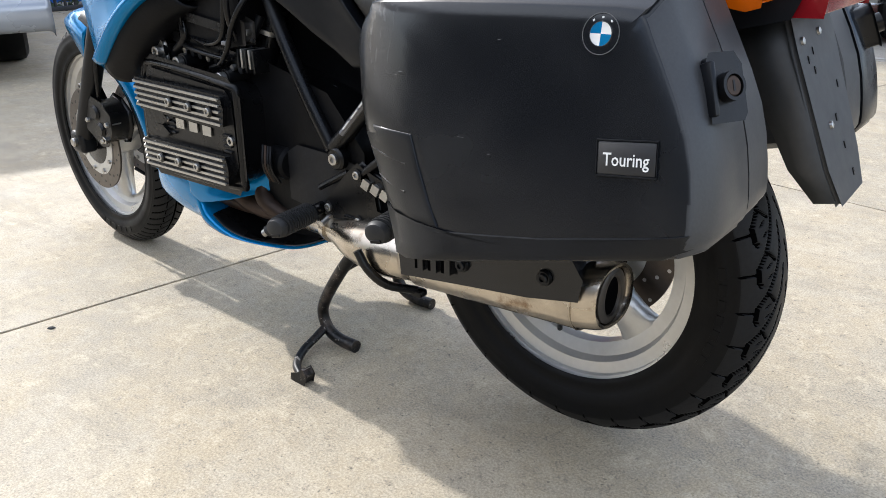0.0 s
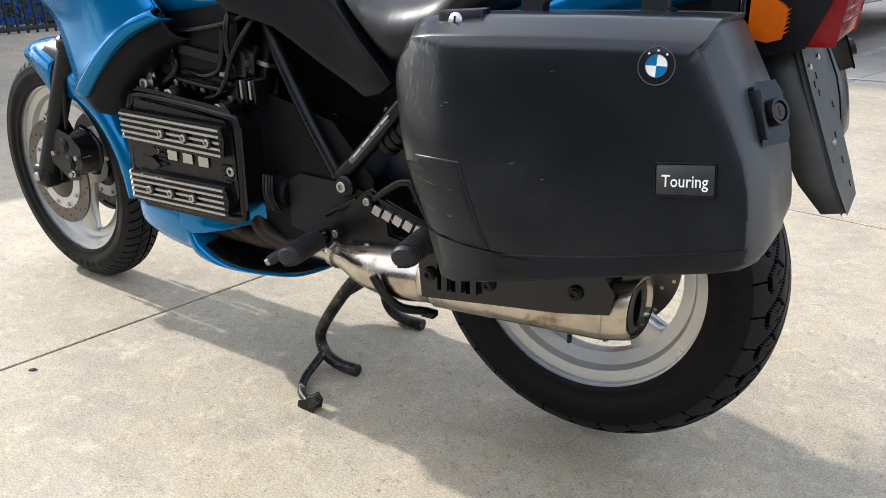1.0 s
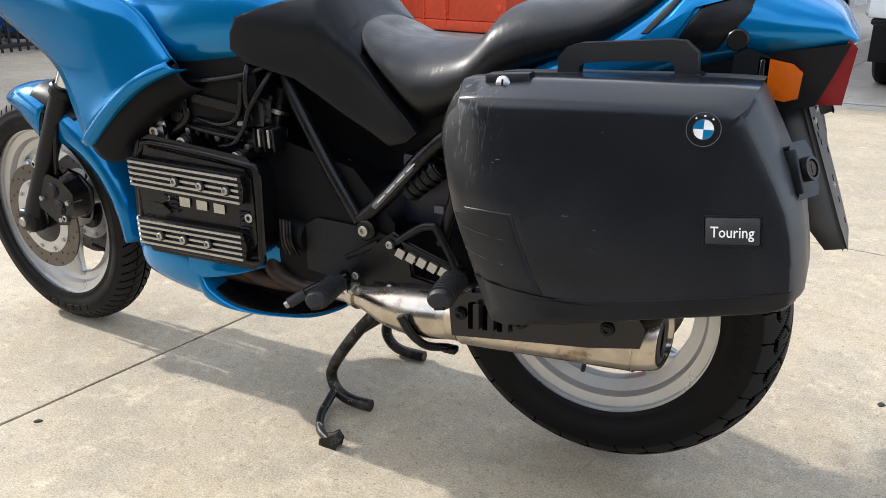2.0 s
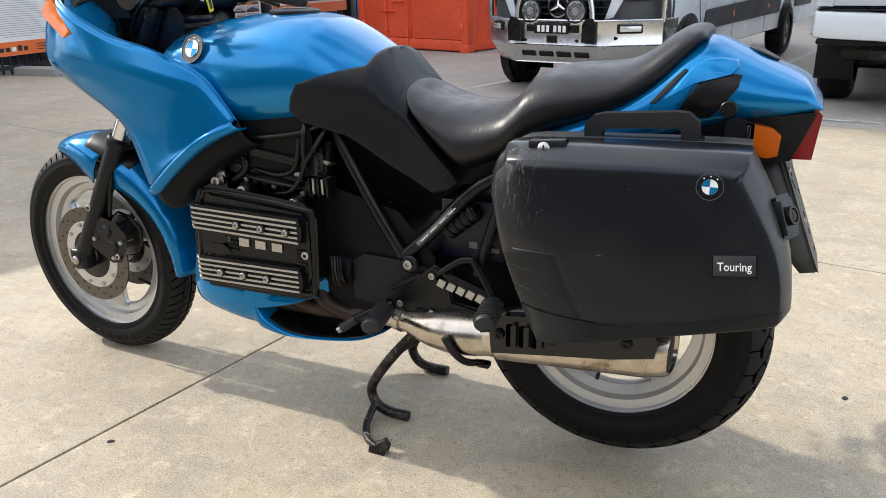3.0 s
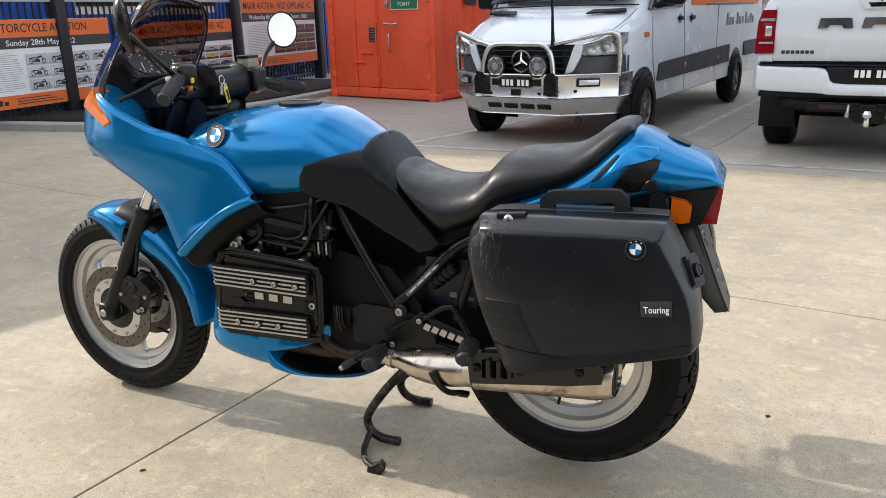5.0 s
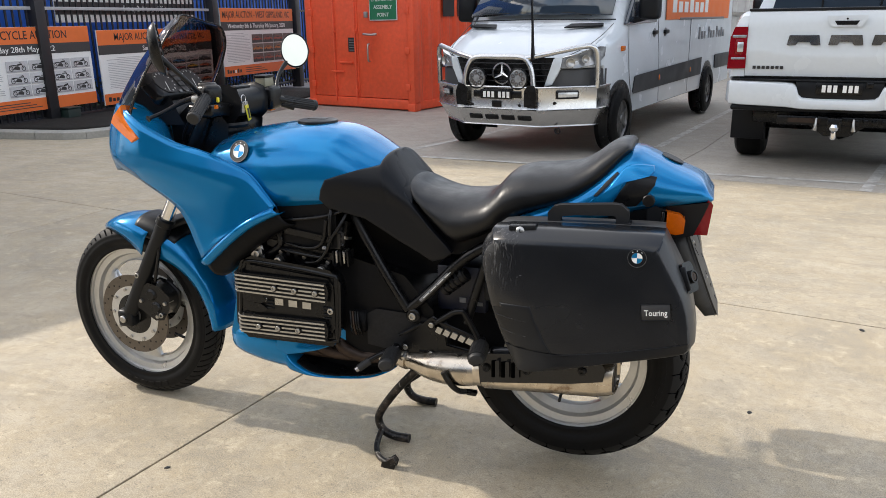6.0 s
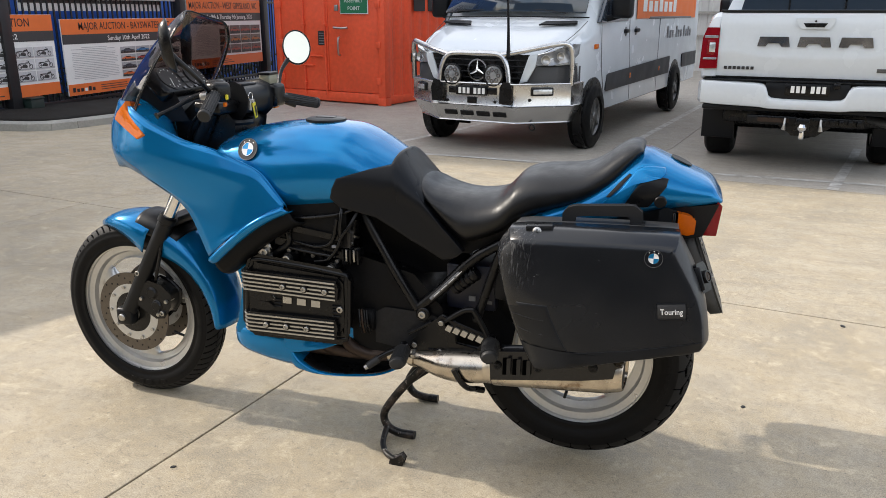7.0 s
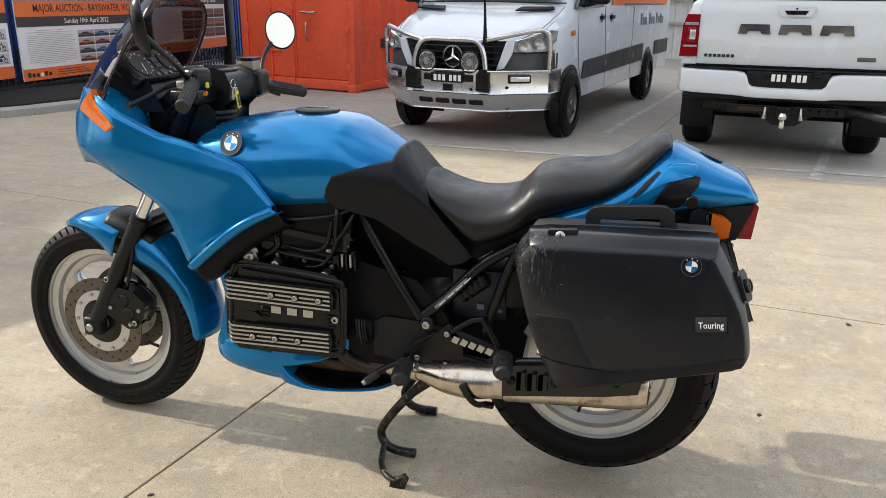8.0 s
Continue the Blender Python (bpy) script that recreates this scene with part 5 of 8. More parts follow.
lettering("Sunday 2nd August 2020", 0.13, Matrix.Translation((0.0155, 8.9, 1.53)) @ Matrix(((0, 0, 1, 0), (1, 0, 0, 0), (0, 1, 0, 0), (0, 0, 0, 1))), WHITE_LABEL, up, "date", stretch=0.8)
container()
van()
pickup()
parked_car()
surroundings()


# ---- the motorcycle ----
YC = 0.025
bike = thing("motorcycle", pose(0, 0, 0), "blue sport-touring motorcycle with half fairing on its centre stand", "motorcycle")
FRONT = pose(-1.5345, 0.023, 0.317, 0, 0, -3.0)
REAR = pose(-0.008, YC, 0.343)


def tyre(R, hw, rim_r, pattern, na=1600, nw=72):
    """A tyre with its tread cut into the rubber."""
    prof = []
    for i in range(nw + 1):
        w = -1 + 2 * i / nw
        prof.append((w, R - 0.36 * (R - rim_r) * abs(w) ** 2.7))
    T = R - rim_r
    side = [(0.84 * hw, rim_r), (0.90 * hw, rim_r + 0.04 * T), (0.93 * hw, rim_r + 0.09 * T), (0.915 * hw, rim_r + 0.11 * T), (0.975 * hw, rim_r + 0.24 * T), (0.99 * hw, rim_r + 0.25 * T), (1.02 * hw, rim_r + 0.38 * T), (1.03 * hw, rim_r + 0.46 * T), (1.020 * hw, rim_r + 0.47 * T), (1.018 * hw, rim_r + 0.58 * T)]
    V, F = [], []
    for k in range(na):
        a = 2 * math.pi * k / na
        row = [(r, -y) for y, r in side]
        for w, r in prof:
            row.append((r - pattern(a * R, w), w * hw))
        row += [(r, y) for y, r in side[::-1]]
        V += [(r * math.cos(a), y, r * math.sin(a)) for r, y in row]
    m = nw + 1 + 2 * len(side)
    for k in range(na):
        p, q = k * m, (k + 1) % na * m
        F += [(p + i, p + i + 1, q + i + 1, q + i) for i in range(m - 1)]
    bm = from_data(V, F)
    n0 = len(side)
    bm.faces.ensure_lookup_table()
    # cut faces get the near black, so groove shade is in their colour
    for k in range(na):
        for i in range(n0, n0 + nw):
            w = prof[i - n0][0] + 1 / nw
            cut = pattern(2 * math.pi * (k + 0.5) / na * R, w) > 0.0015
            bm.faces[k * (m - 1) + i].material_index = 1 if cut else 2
    return bm


REAR_PITCH = 2 * math.pi * 0.327 / 32
# one groove of the rear tread and its branches: way along the tyre in metres, way from the crown in half widths, half width of the cut
REAR_CUTS = [(0.0, 0.10, 0.036, 0.20, 0.0022), (0.036, 0.20, 0.102, 0.60, 0.0023), (0.102, 0.60, 0.126, 0.76, 0.0023), (0.126, 0.76, 0.146, 0.765, 0.0022), (0.146, 0.765, 0.154, 0.72, 0.0022),
             (0.100, 0.60, 0.116, 0.42, 0.0019), (0.134, 0.77, 0.135, 0.98, 0.0018), (0.126, 0.60, 0.120, 0.53, 0.0013), (0.142, 0.58, 0.136, 0.51, 0.0013)]


def rear_tread(s, w):
    """Long bent grooves that sweep from the crown to each shoulder."""
    aw, along = abs(w) * 0.072, -s + (0.5 * REAR_PITCH if w > 0 else 0.0)
    for k in range(3):
        a = along % REAR_PITCH + k * REAR_PITCH
        for a0, w0, a1, w1, half in REAR_CUTS:
            if a < min(a0, a1) - 0.004 or a > max(a0, a1) + 0.004:
                continue
            dx, dy = a1 - a0, (w1 - w0) * 0.072
            u = min(max(((a - a0) * dx + (aw - w0 * 0.072) * dy) / (dx * dx + dy * dy), 0), 1)
            d = math.hypot(a - a0 - u * dx, aw - w0 * 0.072 - u * dy)
            if d < half + 0.0005:
                return (0.006 if half > 0.0015 else 0.0035) * min((half + 0.0005 - d) / 0.001, 1)
    return 0.0


def front_tread(s, w):
    t = s / (2 * math.pi * 0.315 / 64)
    aw = abs(w)
    if aw < 0.05 or abs(aw - 0.45) < 0.035 and (t % 1.0) < 0.6:
        return 0.0035
    if abs((t + 1.8 * aw) % 1.0 - 0.5) < 0.09 and 0.1 < aw < 0.95:
        return 0.0035
    return 0.0


def moto_wheel(name, m, R, hw, rim_r, rim_w, tread, label, spoke_turn):
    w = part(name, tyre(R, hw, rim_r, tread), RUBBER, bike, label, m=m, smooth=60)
    w.data.materials.append(RECESS_SHADE)
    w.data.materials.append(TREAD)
    # the tyre is the wheel's own mesh; rim, spokes and hub hang under it
    rw = rim_w / 2
    prof = [(rim_r + 0.008, -rw), (rim_r + 0.012, -rw + 0.006), (rim_r - 0.004, -rw + 0.012), (rim_r - 0.022, -rw + 0.016), (rim_r - 0.028, -rw + 0.03), (rim_r - 0.046, -rw + 0.036), (rim_r - 0.05, -0.012),
            (rim_r - 0.05, 0.012), (rim_r - 0.046, rw - 0.036), (rim_r - 0.028, rw - 0.03), (rim_r - 0.022, rw - 0.016), (rim_r - 0.004, rw - 0.012), (rim_r + 0.012, rw - 0.006), (rim_r + 0.008, rw), (rim_r - 0.002, rw - 0.004), (rim_r - 0.01, 0), (rim_r - 0.002, -rw + 0.004)]
    part("rim", lathe(prof, 96, "y", True), ALLOY, w, "silver painted cast rim")
    part("hub", lathe([(0, -0.055), (0.045, -0.055), (0.055, -0.045), (0.06, 0.0), (0.055, 0.045), (0.045, 0.055), (0, 0.055)], 32, "y"), ALLOY, w)
    for k in range(3):
        a = radians(spoke_turn + 120 * k)
        secs = []
        for r, half, t in ((0.045, 0.040, 0.030), (0.09, 0.030, 0.026), (rim_r - 0.11, 0.029, 0.022), (rim_r - 0.085, 0.031, 0.020), (rim_r - 0.068, 0.035, 0.018), (rim_r - 0.056, 0.041, 0.0155), (rim_r - 0.046, 0.050, 0.0135)):
            secs.append([(half * c * 1.0, t * s_, r) for c, s_ in ((-1, -0.35), (-0.7, -0.9), (0.7, -0.9), (1, -0.35), (1, 0.35), (0.7, 0.9), (-0.7, 0.9), (-1, 0.35))])
        bm = rings(secs)
        part("spoke", moved(bm, Matrix.Rotation(a, 4, "Y")), ALLOY, w, smooth=50)
    va = radians(spoke_turn + 58)
    part("valve", rod(((rim_r - 0.05) * math.sin(va), -0.01, (rim_r - 0.05) * math.cos(va)), ((rim_r - 0.085) * math.sin(va), -0.025, (rim_r - 0.085) * math.cos(va)), 0.005, 8), ENGINE, w)
    return w


def brake_disc(parent, y, r0, r1, holes=True, metal=DISC):
    d = part("brake_disc", moved(lathe([(r0, -0.0025), (r1, -0.0025), (r1, 0.0025), (r0, 0.0025)], 64, "y", True), Matrix.Translation((0, y, 0))), metal, parent, "drilled steel brake disc")
    part("disc_carrier", moved(lathe([(r0 - 0.02, -0.004), (r0 + 0.01, -0.004), (r0 + 0.01, 0.004), (r0 - 0.02, 0.004)], 48, "y", True), Matrix.Translation((0, y, 0))), ALLOY, d)
    part("carrier_hub", moved(lathe([(0.03, -0.008), (r0 - 0.018, -0.003), (r0 - 0.018, 0.003), (0.03, 0.008)], 40, "y", True), Matrix.Translation((0, y, 0))), ENGINE, d)
    if holes:
        hole = moved(lathe([(0, -0.0031), (0.0036, -0.0031), (0.0036, 0.0031), (0, 0.0031)], 8, "y"), Matrix.Identity(4))
        me = bpy.data.meshes.new("hole")
        hole.to_mesh(me)
        hole.free()
        me.materials.append(ENGINE if metal == DISC else ALLOY)
        for k in range(36):
            a = 2 * math.pi * k / 36
            r = r0 + (r1 - r0) * (0.35 + 0.25 * (k % 3))
            ob = new("drilled_hole", me)
            ob.parent, ob.matrix_basis = d, Matrix.Translation((r * math.cos(a), y, r * math.sin(a)))
    for k in range(10):
        a = 2 * math.pi * k / 10
        part("carrier_bolt", rod((r0 * math.cos(a), y - 0.009, r0 * math.sin(a)), (r0 * math.cos(a), y + 0.009, r0 * math.sin(a)), 0.006, 8), BOLT, d)
    return d


def bolt(parent, x, y, z, r=0.008, h=0.008, mat=BOLT):
    """A socket screw that looks towards -y."""
    b = part("bolt", moved(lathe([(0, 0.0), (r, 0.0), (r, -h + 0.001), (r - 0.001, -h), (r * 0.5, -h), (r * 0.45, -h * 0.4), (0, -h * 0.4)], 14, "y"), Matrix.Translation((x, y, z))), mat, parent)
    return b


def badge(parent, m, r):
    """Round badge as plain rings and quarters; it looks along local +z."""
    b = part("badge", lathe([(0, 0), (r, 0), (r, 0.002), (r * 0.97, 0.003), (0, 0.003)], 40, "z"), DARK_LABEL, parent, "round badge with blue and white quarters", m=m)
    part("badge_ring", lathe([(r * 0.96, 0.0028), (r, 0.0028), (r, 0.0040), (r * 0.96, 0.0040)], 40, "z", True), CAST, b)
    part("badge_ring", lathe([(r * 0.575, 0.0028), (r * 0.605, 0.0028), (r * 0.605, 0.0042), (r * 0.575, 0.0042)], 36, "z", True), CHROME, b)
    for k in range(4):
        V = [(0, 0, 0.0036)] + [(r * 0.57 * math.cos(radians(90 * k + 9 * i)), r * 0.57 * math.sin(radians(90 * k + 9 * i)), 0.0036) for i in range(11)]
        V += [(x, y, 0.003) for x, y, z in V]
        n = 12
        F = [tuple(range(n)), tuple(range(2 * n - 1, n - 1, -1))] + [(i, (i + 1) % n, n + (i + 1) % n, n + i) for i in range(n)]
        part("badge_quarter", from_data(V, F), BADGE_BLUE if k % 2 else WHITE_LABEL, b, smooth=0)
    for k in (-1, 0, 1):
        a = radians(90 + 38 * k)
        part("badge_bar", moved(box(-r * 0.055, r * 0.055, -r * 0.045, r * 0.045, 0.0028, 0.0034), Matrix.Rotation(a - radians(90), 4, "Z") @ Matrix.Translation((0, r * 0.78, 0))), WHITE_LABEL, b, smooth=0)
    return b


def facing(x, y, z, yaw=0.0, lean=0.0):
    """A pose at which local z looks towards -y, local x along +x."""
    return Matrix.Translation((x, y, z)) @ Matrix.Rotation(radians(yaw), 4, "Z") @ Matrix.Rotation(radians(90 - lean), 4, "X")


def wheels():
    f = moto_wheel("front_wheel", FRONT, 0.317, 0.052, 0.2305, 0.078, front_tread, "front wheel with black road tyre", 62)
    brake_disc(f, -0.066, 0.092, 0.143)
    brake_disc(f, 0.066, 0.092, 0.143)
    for k in range(6):
        a = radians(-107 + 7 * k)
        part("sidewall_bar", moved(box(-0.011, 0.011, 0.0003, 0.002, -0.008, 0.008, 0.0006, 1), Matrix.Translation((0.272 * math.cos(a), -0.0548, 0.272 * math.sin(a))) @ Matrix.Rotation(-a - radians(90), 4, "Y")), RUBBER, f)
    r = moto_wheel("rear_wheel", REAR, 0.327, 0.064, 0.215, 0.10, rear_tread, "rear wheel with worn black road tyre", 135)
    for k in range(7):
        a = radians(-22 + 5.5 * k)
        part("sidewall_bar", moved(box(-0.009, 0.009, -0.0004, 0.002, -0.006, 0.006, 0.0003, 1), Matrix.Translation((0.262 * math.cos(a), -0.0660, 0.262 * math.sin(a))) @ Matrix.Rotation(-a - radians(90), 4, "Y")), RUBBER, r)
    brake_disc(r, 0.055, 0.08, 0.142, metal=DARK_DISC)


def fork():
    up = Vector((0.550, 0.036, 1.0)).normalized()
    for s, y in ((-1, -0.1), (1, 0.1)):
        base = Vector((-1.541, -0.074, 0.318)) if s < 0 else FRONT @ Vector((-0.008, y, 0.0))
        leg = part("fork_slider", rod(base, base + up * 0.40, 0.0245, 20, 0.0265, 0.004), PLASTIC, bike, "black fork slider")
        part("fork_collar", rod(base + up * 0.385, base + up * 0.415, 0.0305, 20, 0.0305, 0.005), PLASTIC, leg)
        part("fork_tube", rod(base + up * 0.38, base + up * 0.60, 0.0205, 20), CHROME, bike, "chrome fork tube")
        part("fork_shroud", rod(base + up * 0.60, base + up * 0.80, 0.026, 20), ENGINE, bike)
        part("axle_clamp", moved(box(-0.03, 0.03, -0.024, 0.024, -0.032, 0.03, 0.012, 3), Matrix.Translation(base)), PLASTIC, leg)
        part("axle_bolt", rod(base + Vector((0, -0.034 if s < 0 else 0.034, 0)), base, 0.013, 12, 0.013, 0.003), BOLT, leg)
    for s in (-1, 1):
        c = FRONT @ Vector((0.120, s * 0.068, 0.072))
        tilt = Matrix.Translation(c) @ Matrix.Rotation(radians(28), 4, "Y")
        o = [(-0.050, -0.030), (-0.040, -0.046), (0.030, -0.050), (0.052, -0.034), (0.056, 0.010), (0.042, 0.044), (0.0, 0.054), (-0.038, 0.044), (-0.054, 0.012)]
        cal = part("brake_caliper", moved(slab(o, -0.034, 0.030, 0.012, 3), tilt), ENGINE, bike, "black brake caliper")
        for dx, dz, r in ((-0.016, 0.018, 0.021), (0.018, -0.014, 0.021)):
            part("caliper_piston", moved(lathe([(0, -0.041), (r * 0.72, -0.041), (r * 0.8, -0.039), (r * 0.85, -0.037), (r, -0.035), (r, 0)], 20, "y"), tilt @ Matrix.Translation((dx, 0, dz))), ENGINE, cal)
        for dx, dz in ((-0.042, -0.022), (0.044, 0.022), (0.036, -0.038)):
            part("caliper_bolt", moved(lathe([(0, -0.042), (0.006, -0.042), (0.007, -0.040), (0.007, 0)], 10, "y"), tilt @ Matrix.Translation((dx, 0, dz))), BOLT, cal)
        part("caliper_bracket", moved(slab([(-0.075, 0.075), (-0.05, 0.095), (-0.02, 0.05), (0.01, 0.03), (0.0, -0.01), (-0.06, 0.0)], -0.010, 0.012, 0.005), Matrix.Translation(c)), ENGINE, cal)
        for dx, dz in ((-0.05, 0.09), (0.03, -0.045)):
            bolt(cal, c.x + dx, c.y - 0.03, c.z + dz, 0.009, 0.012)
        part("brake_hose", tube([c + Vector((0, -0.02, 0.05)), c + Vector((0.04, -0.03, 0.16)), c + Vector((0.06, 0.0, 0.3)), c + Vector((0.12, 0.03, 0.45))], 0.006, 8), ENGINE, bike)
    part("fork_brace", moved(box(-0.03, 0.03, -0.078, 0.085, -0.014, 0.014, 0.010, 3), Matrix.Translation(FRONT @ Vector((0.185, 0, 0.340)))), PLASTIC, bike, "black fork brace")
    # mudguard in two lengths over the tyre
    def guard(a0, a1, radii, hws, drops, name):
        n = len(radii)
        cur = []
        for q, dr in ((-1, 1), (-1, 0.35), (-0.62, 0.05), (0, 0), (0.62, 0.05), (1, 0.35), (1, 1)):
            line = []
            for i in range(n):
                a = radians(a0 + (a1 - a0) * i / (n - 1))
                r = radii[i] - drops[i] * dr - (0.012 * abs(q) ** 2)
                line.append((r * math.cos(a), q * hws[i], r * math.sin(a)))
            cur.append(line)
        return part(name, sheet(cur, 4, 3), BLUE, bike, "glossy blue front mudguard", m=FRONT, mods=[("SOLIDIFY", (0.004, 0))], smooth=50)
    guard(115.5, 70, (0.332, 0.340, 0.348, 0.354, 0.357, 0.357), (0.012, 0.046, 0.068, 0.080, 0.086, 0.087), (0.003, 0.016, 0.036, 0.058, 0.080, 0.100), "mudguard_front")
    guard(60, -2, (0.374, 0.376, 0.377, 0.377, 0.376, 0.374, 0.371), (0.086, 0.086, 0.085, 0.083, 0.081, 0.079, 0.077), (0.098, 0.078, 0.060, 0.046, 0.036, 0.028, 0.020), "mudguard_rear")
    # black moulding that joins the two lengths behind the fork
    cur = []
    for q, dr in ((-1, 1), (-1, 0.35), (-0.62, 0.05), (0, 0), (0.62, 0.05), (1, 0.35), (1, 1)):
        cur.append([((0.366 + 0.004 * k - 0.055 * dr - 0.010 * q * q) * math.cos(radians(80 - 7 * k)), q * 0.074, (0.366 + 0.004 * k - 0.055 * dr - 0.010 * q * q) * math.sin(radians(80 - 7 * k))) for k in range(5)])
    part("mudguard_bridge", sheet(cur, 4, 3), PLASTIC, bike, "black moulding between the mudguard lengths", m=FRONT, mods=[("SOLIDIFY", (0.004, 0))], smooth=50)


def welded(*bms):
    bm = merge(*bms)
    bmesh.ops.remove_doubles(bm, verts=bm.verts[:], dist=0.0004)
    bmesh.ops.recalc_face_normals(bm, faces=bm.faces[:])
    return bm


def fairing():
    y = YC
    A = [(-1.515, y, 1.045), (-1.47, -0.07, 1.05), (-1.40, -0.135, 1.048), (-1.325, -0.176, 1.018), (-1.262, -0.184, 0.990), (-1.18, -0.185, 0.954), (-1.09, -0.185, 0.932), (-1.02, -0.182, 0.907), (-0.945, -0.175, 0.870), (-0.895, -0.172, 0.815), (-0.862, -0.175, 0.776)]
    B = [(-1.545, y, 0.985), (-1.50, -0.08, 0.975), (-1.42, -0.152, 0.955), (-1.335, -0.192, 0.920), (-1.265, -0.200, 0.905), (-1.18, -0.202, 0.890), (-1.09, -0.202, 0.874), (-1.02, -0.197, 0.862), (-0.950, -0.185, 0.846), (-0.900, -0.182, 0.802), (-0.868, -0.182, 0.768)]
    C = [(-1.545, y, 0.91), (-1.50, -0.09, 0.907), (-1.425, -0.158, 0.897), (-1.34, -0.188, 0.873), (-1.27, -0.195, 0.862), (-1.20, -0.197, 0.838), (-1.13, -0.198, 0.805), (-1.07, -0.200, 0.768), (-1.03, -0.204, 0.732), (-1.01, -0.208, 0.702), (-1.005, -0.212, 0.69)]
    D = [(-1.525, y, 0.838), (-1.482, -0.092, 0.844), (-1.41, -0.140, 0.852), (-1.345, -0.166, 0.838), (-1.298, -0.174, 0.816), (-1.255, -0.178, 0.794), (-1.215, -0.181, 0.770), (-1.180, -0.187, 0.742), (-1.152, -0.195, 0.705), (-1.126, -0.204, 0.655), (-1.102, -0.212, 0.610)]
    fl = part("fairing", welded(*(mirrored(bm, YC) if k % 2 else bm for k, bm in enumerate((sheet([A, B], 5, 4), sheet([A, B], 5, 4), sheet([B, C, D], 5, 5), sheet([B, C, D], 5, 5))))), BLUE, bike, "glossy blue half fairing", mods=[("SOLIDIFY", (0.005, 1))], smooth=50)
    # rolled lip at the rear edge of each side
    lip = [A[-1], (-0.905, -0.197, 0.757), (-0.955, -0.208, 0.728), (-1.005, -0.214, 0.69), (-1.055, -0.214, 0.648), (-1.1, -0.212, 0.608)]
    for mir in (False, True):
        bm = sheet([lip, [(a + 0.004, b - 0.016, c - 0.006) for a, b, c in lip], [(a + 0.016, b - 0.008, c - 0.018) for a, b, c in lip], [(a + 0.014, b + 0.03, c - 0.022) for a, b, c in lip]], 5, 3)
        part("fairing_lip", mirrored(bm, YC) if mir else bm, BLUE, fl, mods=[("SOLIDIFY", (0.004, 0))], smooth=50)
    # inner upper edge towards the cockpit
    A2 = [(-1.50, y, 1.05), (-1.455, -0.05, 1.062), (-1.395, -0.085, 1.058), (-1.345, -0.056, 1.028), (-1.30, -0.051, 0.992), (-1.268, -0.075, 0.937), (-1.176, -0.115, 0.915), (-1.09, -0.150, 0.903), (-1.0, -0.155, 0.868), (-0.905, -0.155, 0.800), (-0.862, -0.16, 0.765)]
    lower = [(a + 0.004, b + 0.012, c - 0.09) for a, b, c in A2]
    for mir in (False, True):
        bm = sheet([A, [(p[0] + 0.002, p[1] + 0.005, p[2] - 0.001) for p in A], A2], 5, 4)
        part("fairing_shelf", mirrored(bm, YC) if mir else bm, BLUE, fl, smooth=50, mods=[("SOLIDIFY", (0.003, 0))])
        bm = sheet([[(a + 0.001, b + 0.002, c - 0.003) for a, b, c in A2[2:]], lower[2:]], 5, 3)
        part("cockpit_liner", mirrored(bm, YC) if mir else bm, ENGINE, fl, "black cockpit liner", smooth=50, mods=[("SOLIDIFY", (0.003, 0))])
    # dark duct under the flare
    for s in (1, -1):
        def off(a, b, c):
            return [(x + a, y_ + b, z + c) for x, y_, z in lip]
        bm = sheet([off(0.006, 0.006, -0.008), off(0.016, 0.004, -0.030), off(0.030, 0.016, -0.052), off(0.045, 0.045, -0.060), off(0.050, 0.09, -0.05), off(0.040, 0.13, -0.01)], 5, 4)
        part("radiator_duct", bm if s > 0 else mirrored(bm, YC), SHADE_BLACK, bike, "black radiator duct", smooth=60, mods=[("SOLIDIFY", (0.004, 0))])
    part("radiator", box(-1.08, -1.02, YC - 0.15, YC + 0.15, 0.56, 0.86, 0.01), SHADE_BLACK, bike)
    # indicator lenses in the fairing's shoulder
    for s in (1, -1):
        P = [Vector(p) for p in ((-1.386, -0.140, 1.055), (-1.414, -0.148, 1.022), (-1.423, -0.150, 1.001), (-1.374, -0.166, 0.972), (-1.323, -0.183, 0.946), (-1.296, -0.188, 0.962), (-1.335, -0.165, 1.000), (-1.363, -0.145, 1.028), (-1.369, -0.128, 1.042))]
        out = Vector((-0.3, -0.95, 0.1)).normalized()
        c0 = sum(P, Vector()) / len(P)
        bm = rings([[p - out * 0.02 for p in P], [p + out * 0.010 for p in P], [c0 + (p - c0) * 0.94 + out * 0.014 for p in P], [c0 + (p - c0) * 0.5 + out * 0.016 for p in P]])
        part("front_indicator", bm if s > 0 else mirrored(bm, YC), ORANGE_LENS, bike, "orange indicator lens")
    # cockpit
    part("dash_panel", slab([(-1.42, 1.035), (-1.40, 1.07), (-1.34, 1.115), (-1.28, 1.06), (-1.255, 1.01), (-1.34, 1.005)], YC - 0.098, YC + 0.098, 0.02, 3), MATT, bike, "matt black dash panel")
    M = Matrix.Translation((-1.318, YC, 1.102)) @ Matrix.Rotation(radians(46), 4, "Y")
    cl = part("instrument_panel", moved(box(-0.055, 0.055, -0.125, 0.125, -0.03, 0.02, 0.018, 3), M), ENGINE, bike, "black instrument cluster with two dials")
    for yy in (-0.068, 0.068):
        part("dial", moved(lathe([(0, 0.0205), (0.043, 0.0205), (0.043, 0.0225), (0, 0.0225)], 28, "z"), M @ Matrix.Translation((0.0, yy, 0))), DARK_LABEL, cl)
        for k in range(11):
            a = radians(-45 + 27 * k)
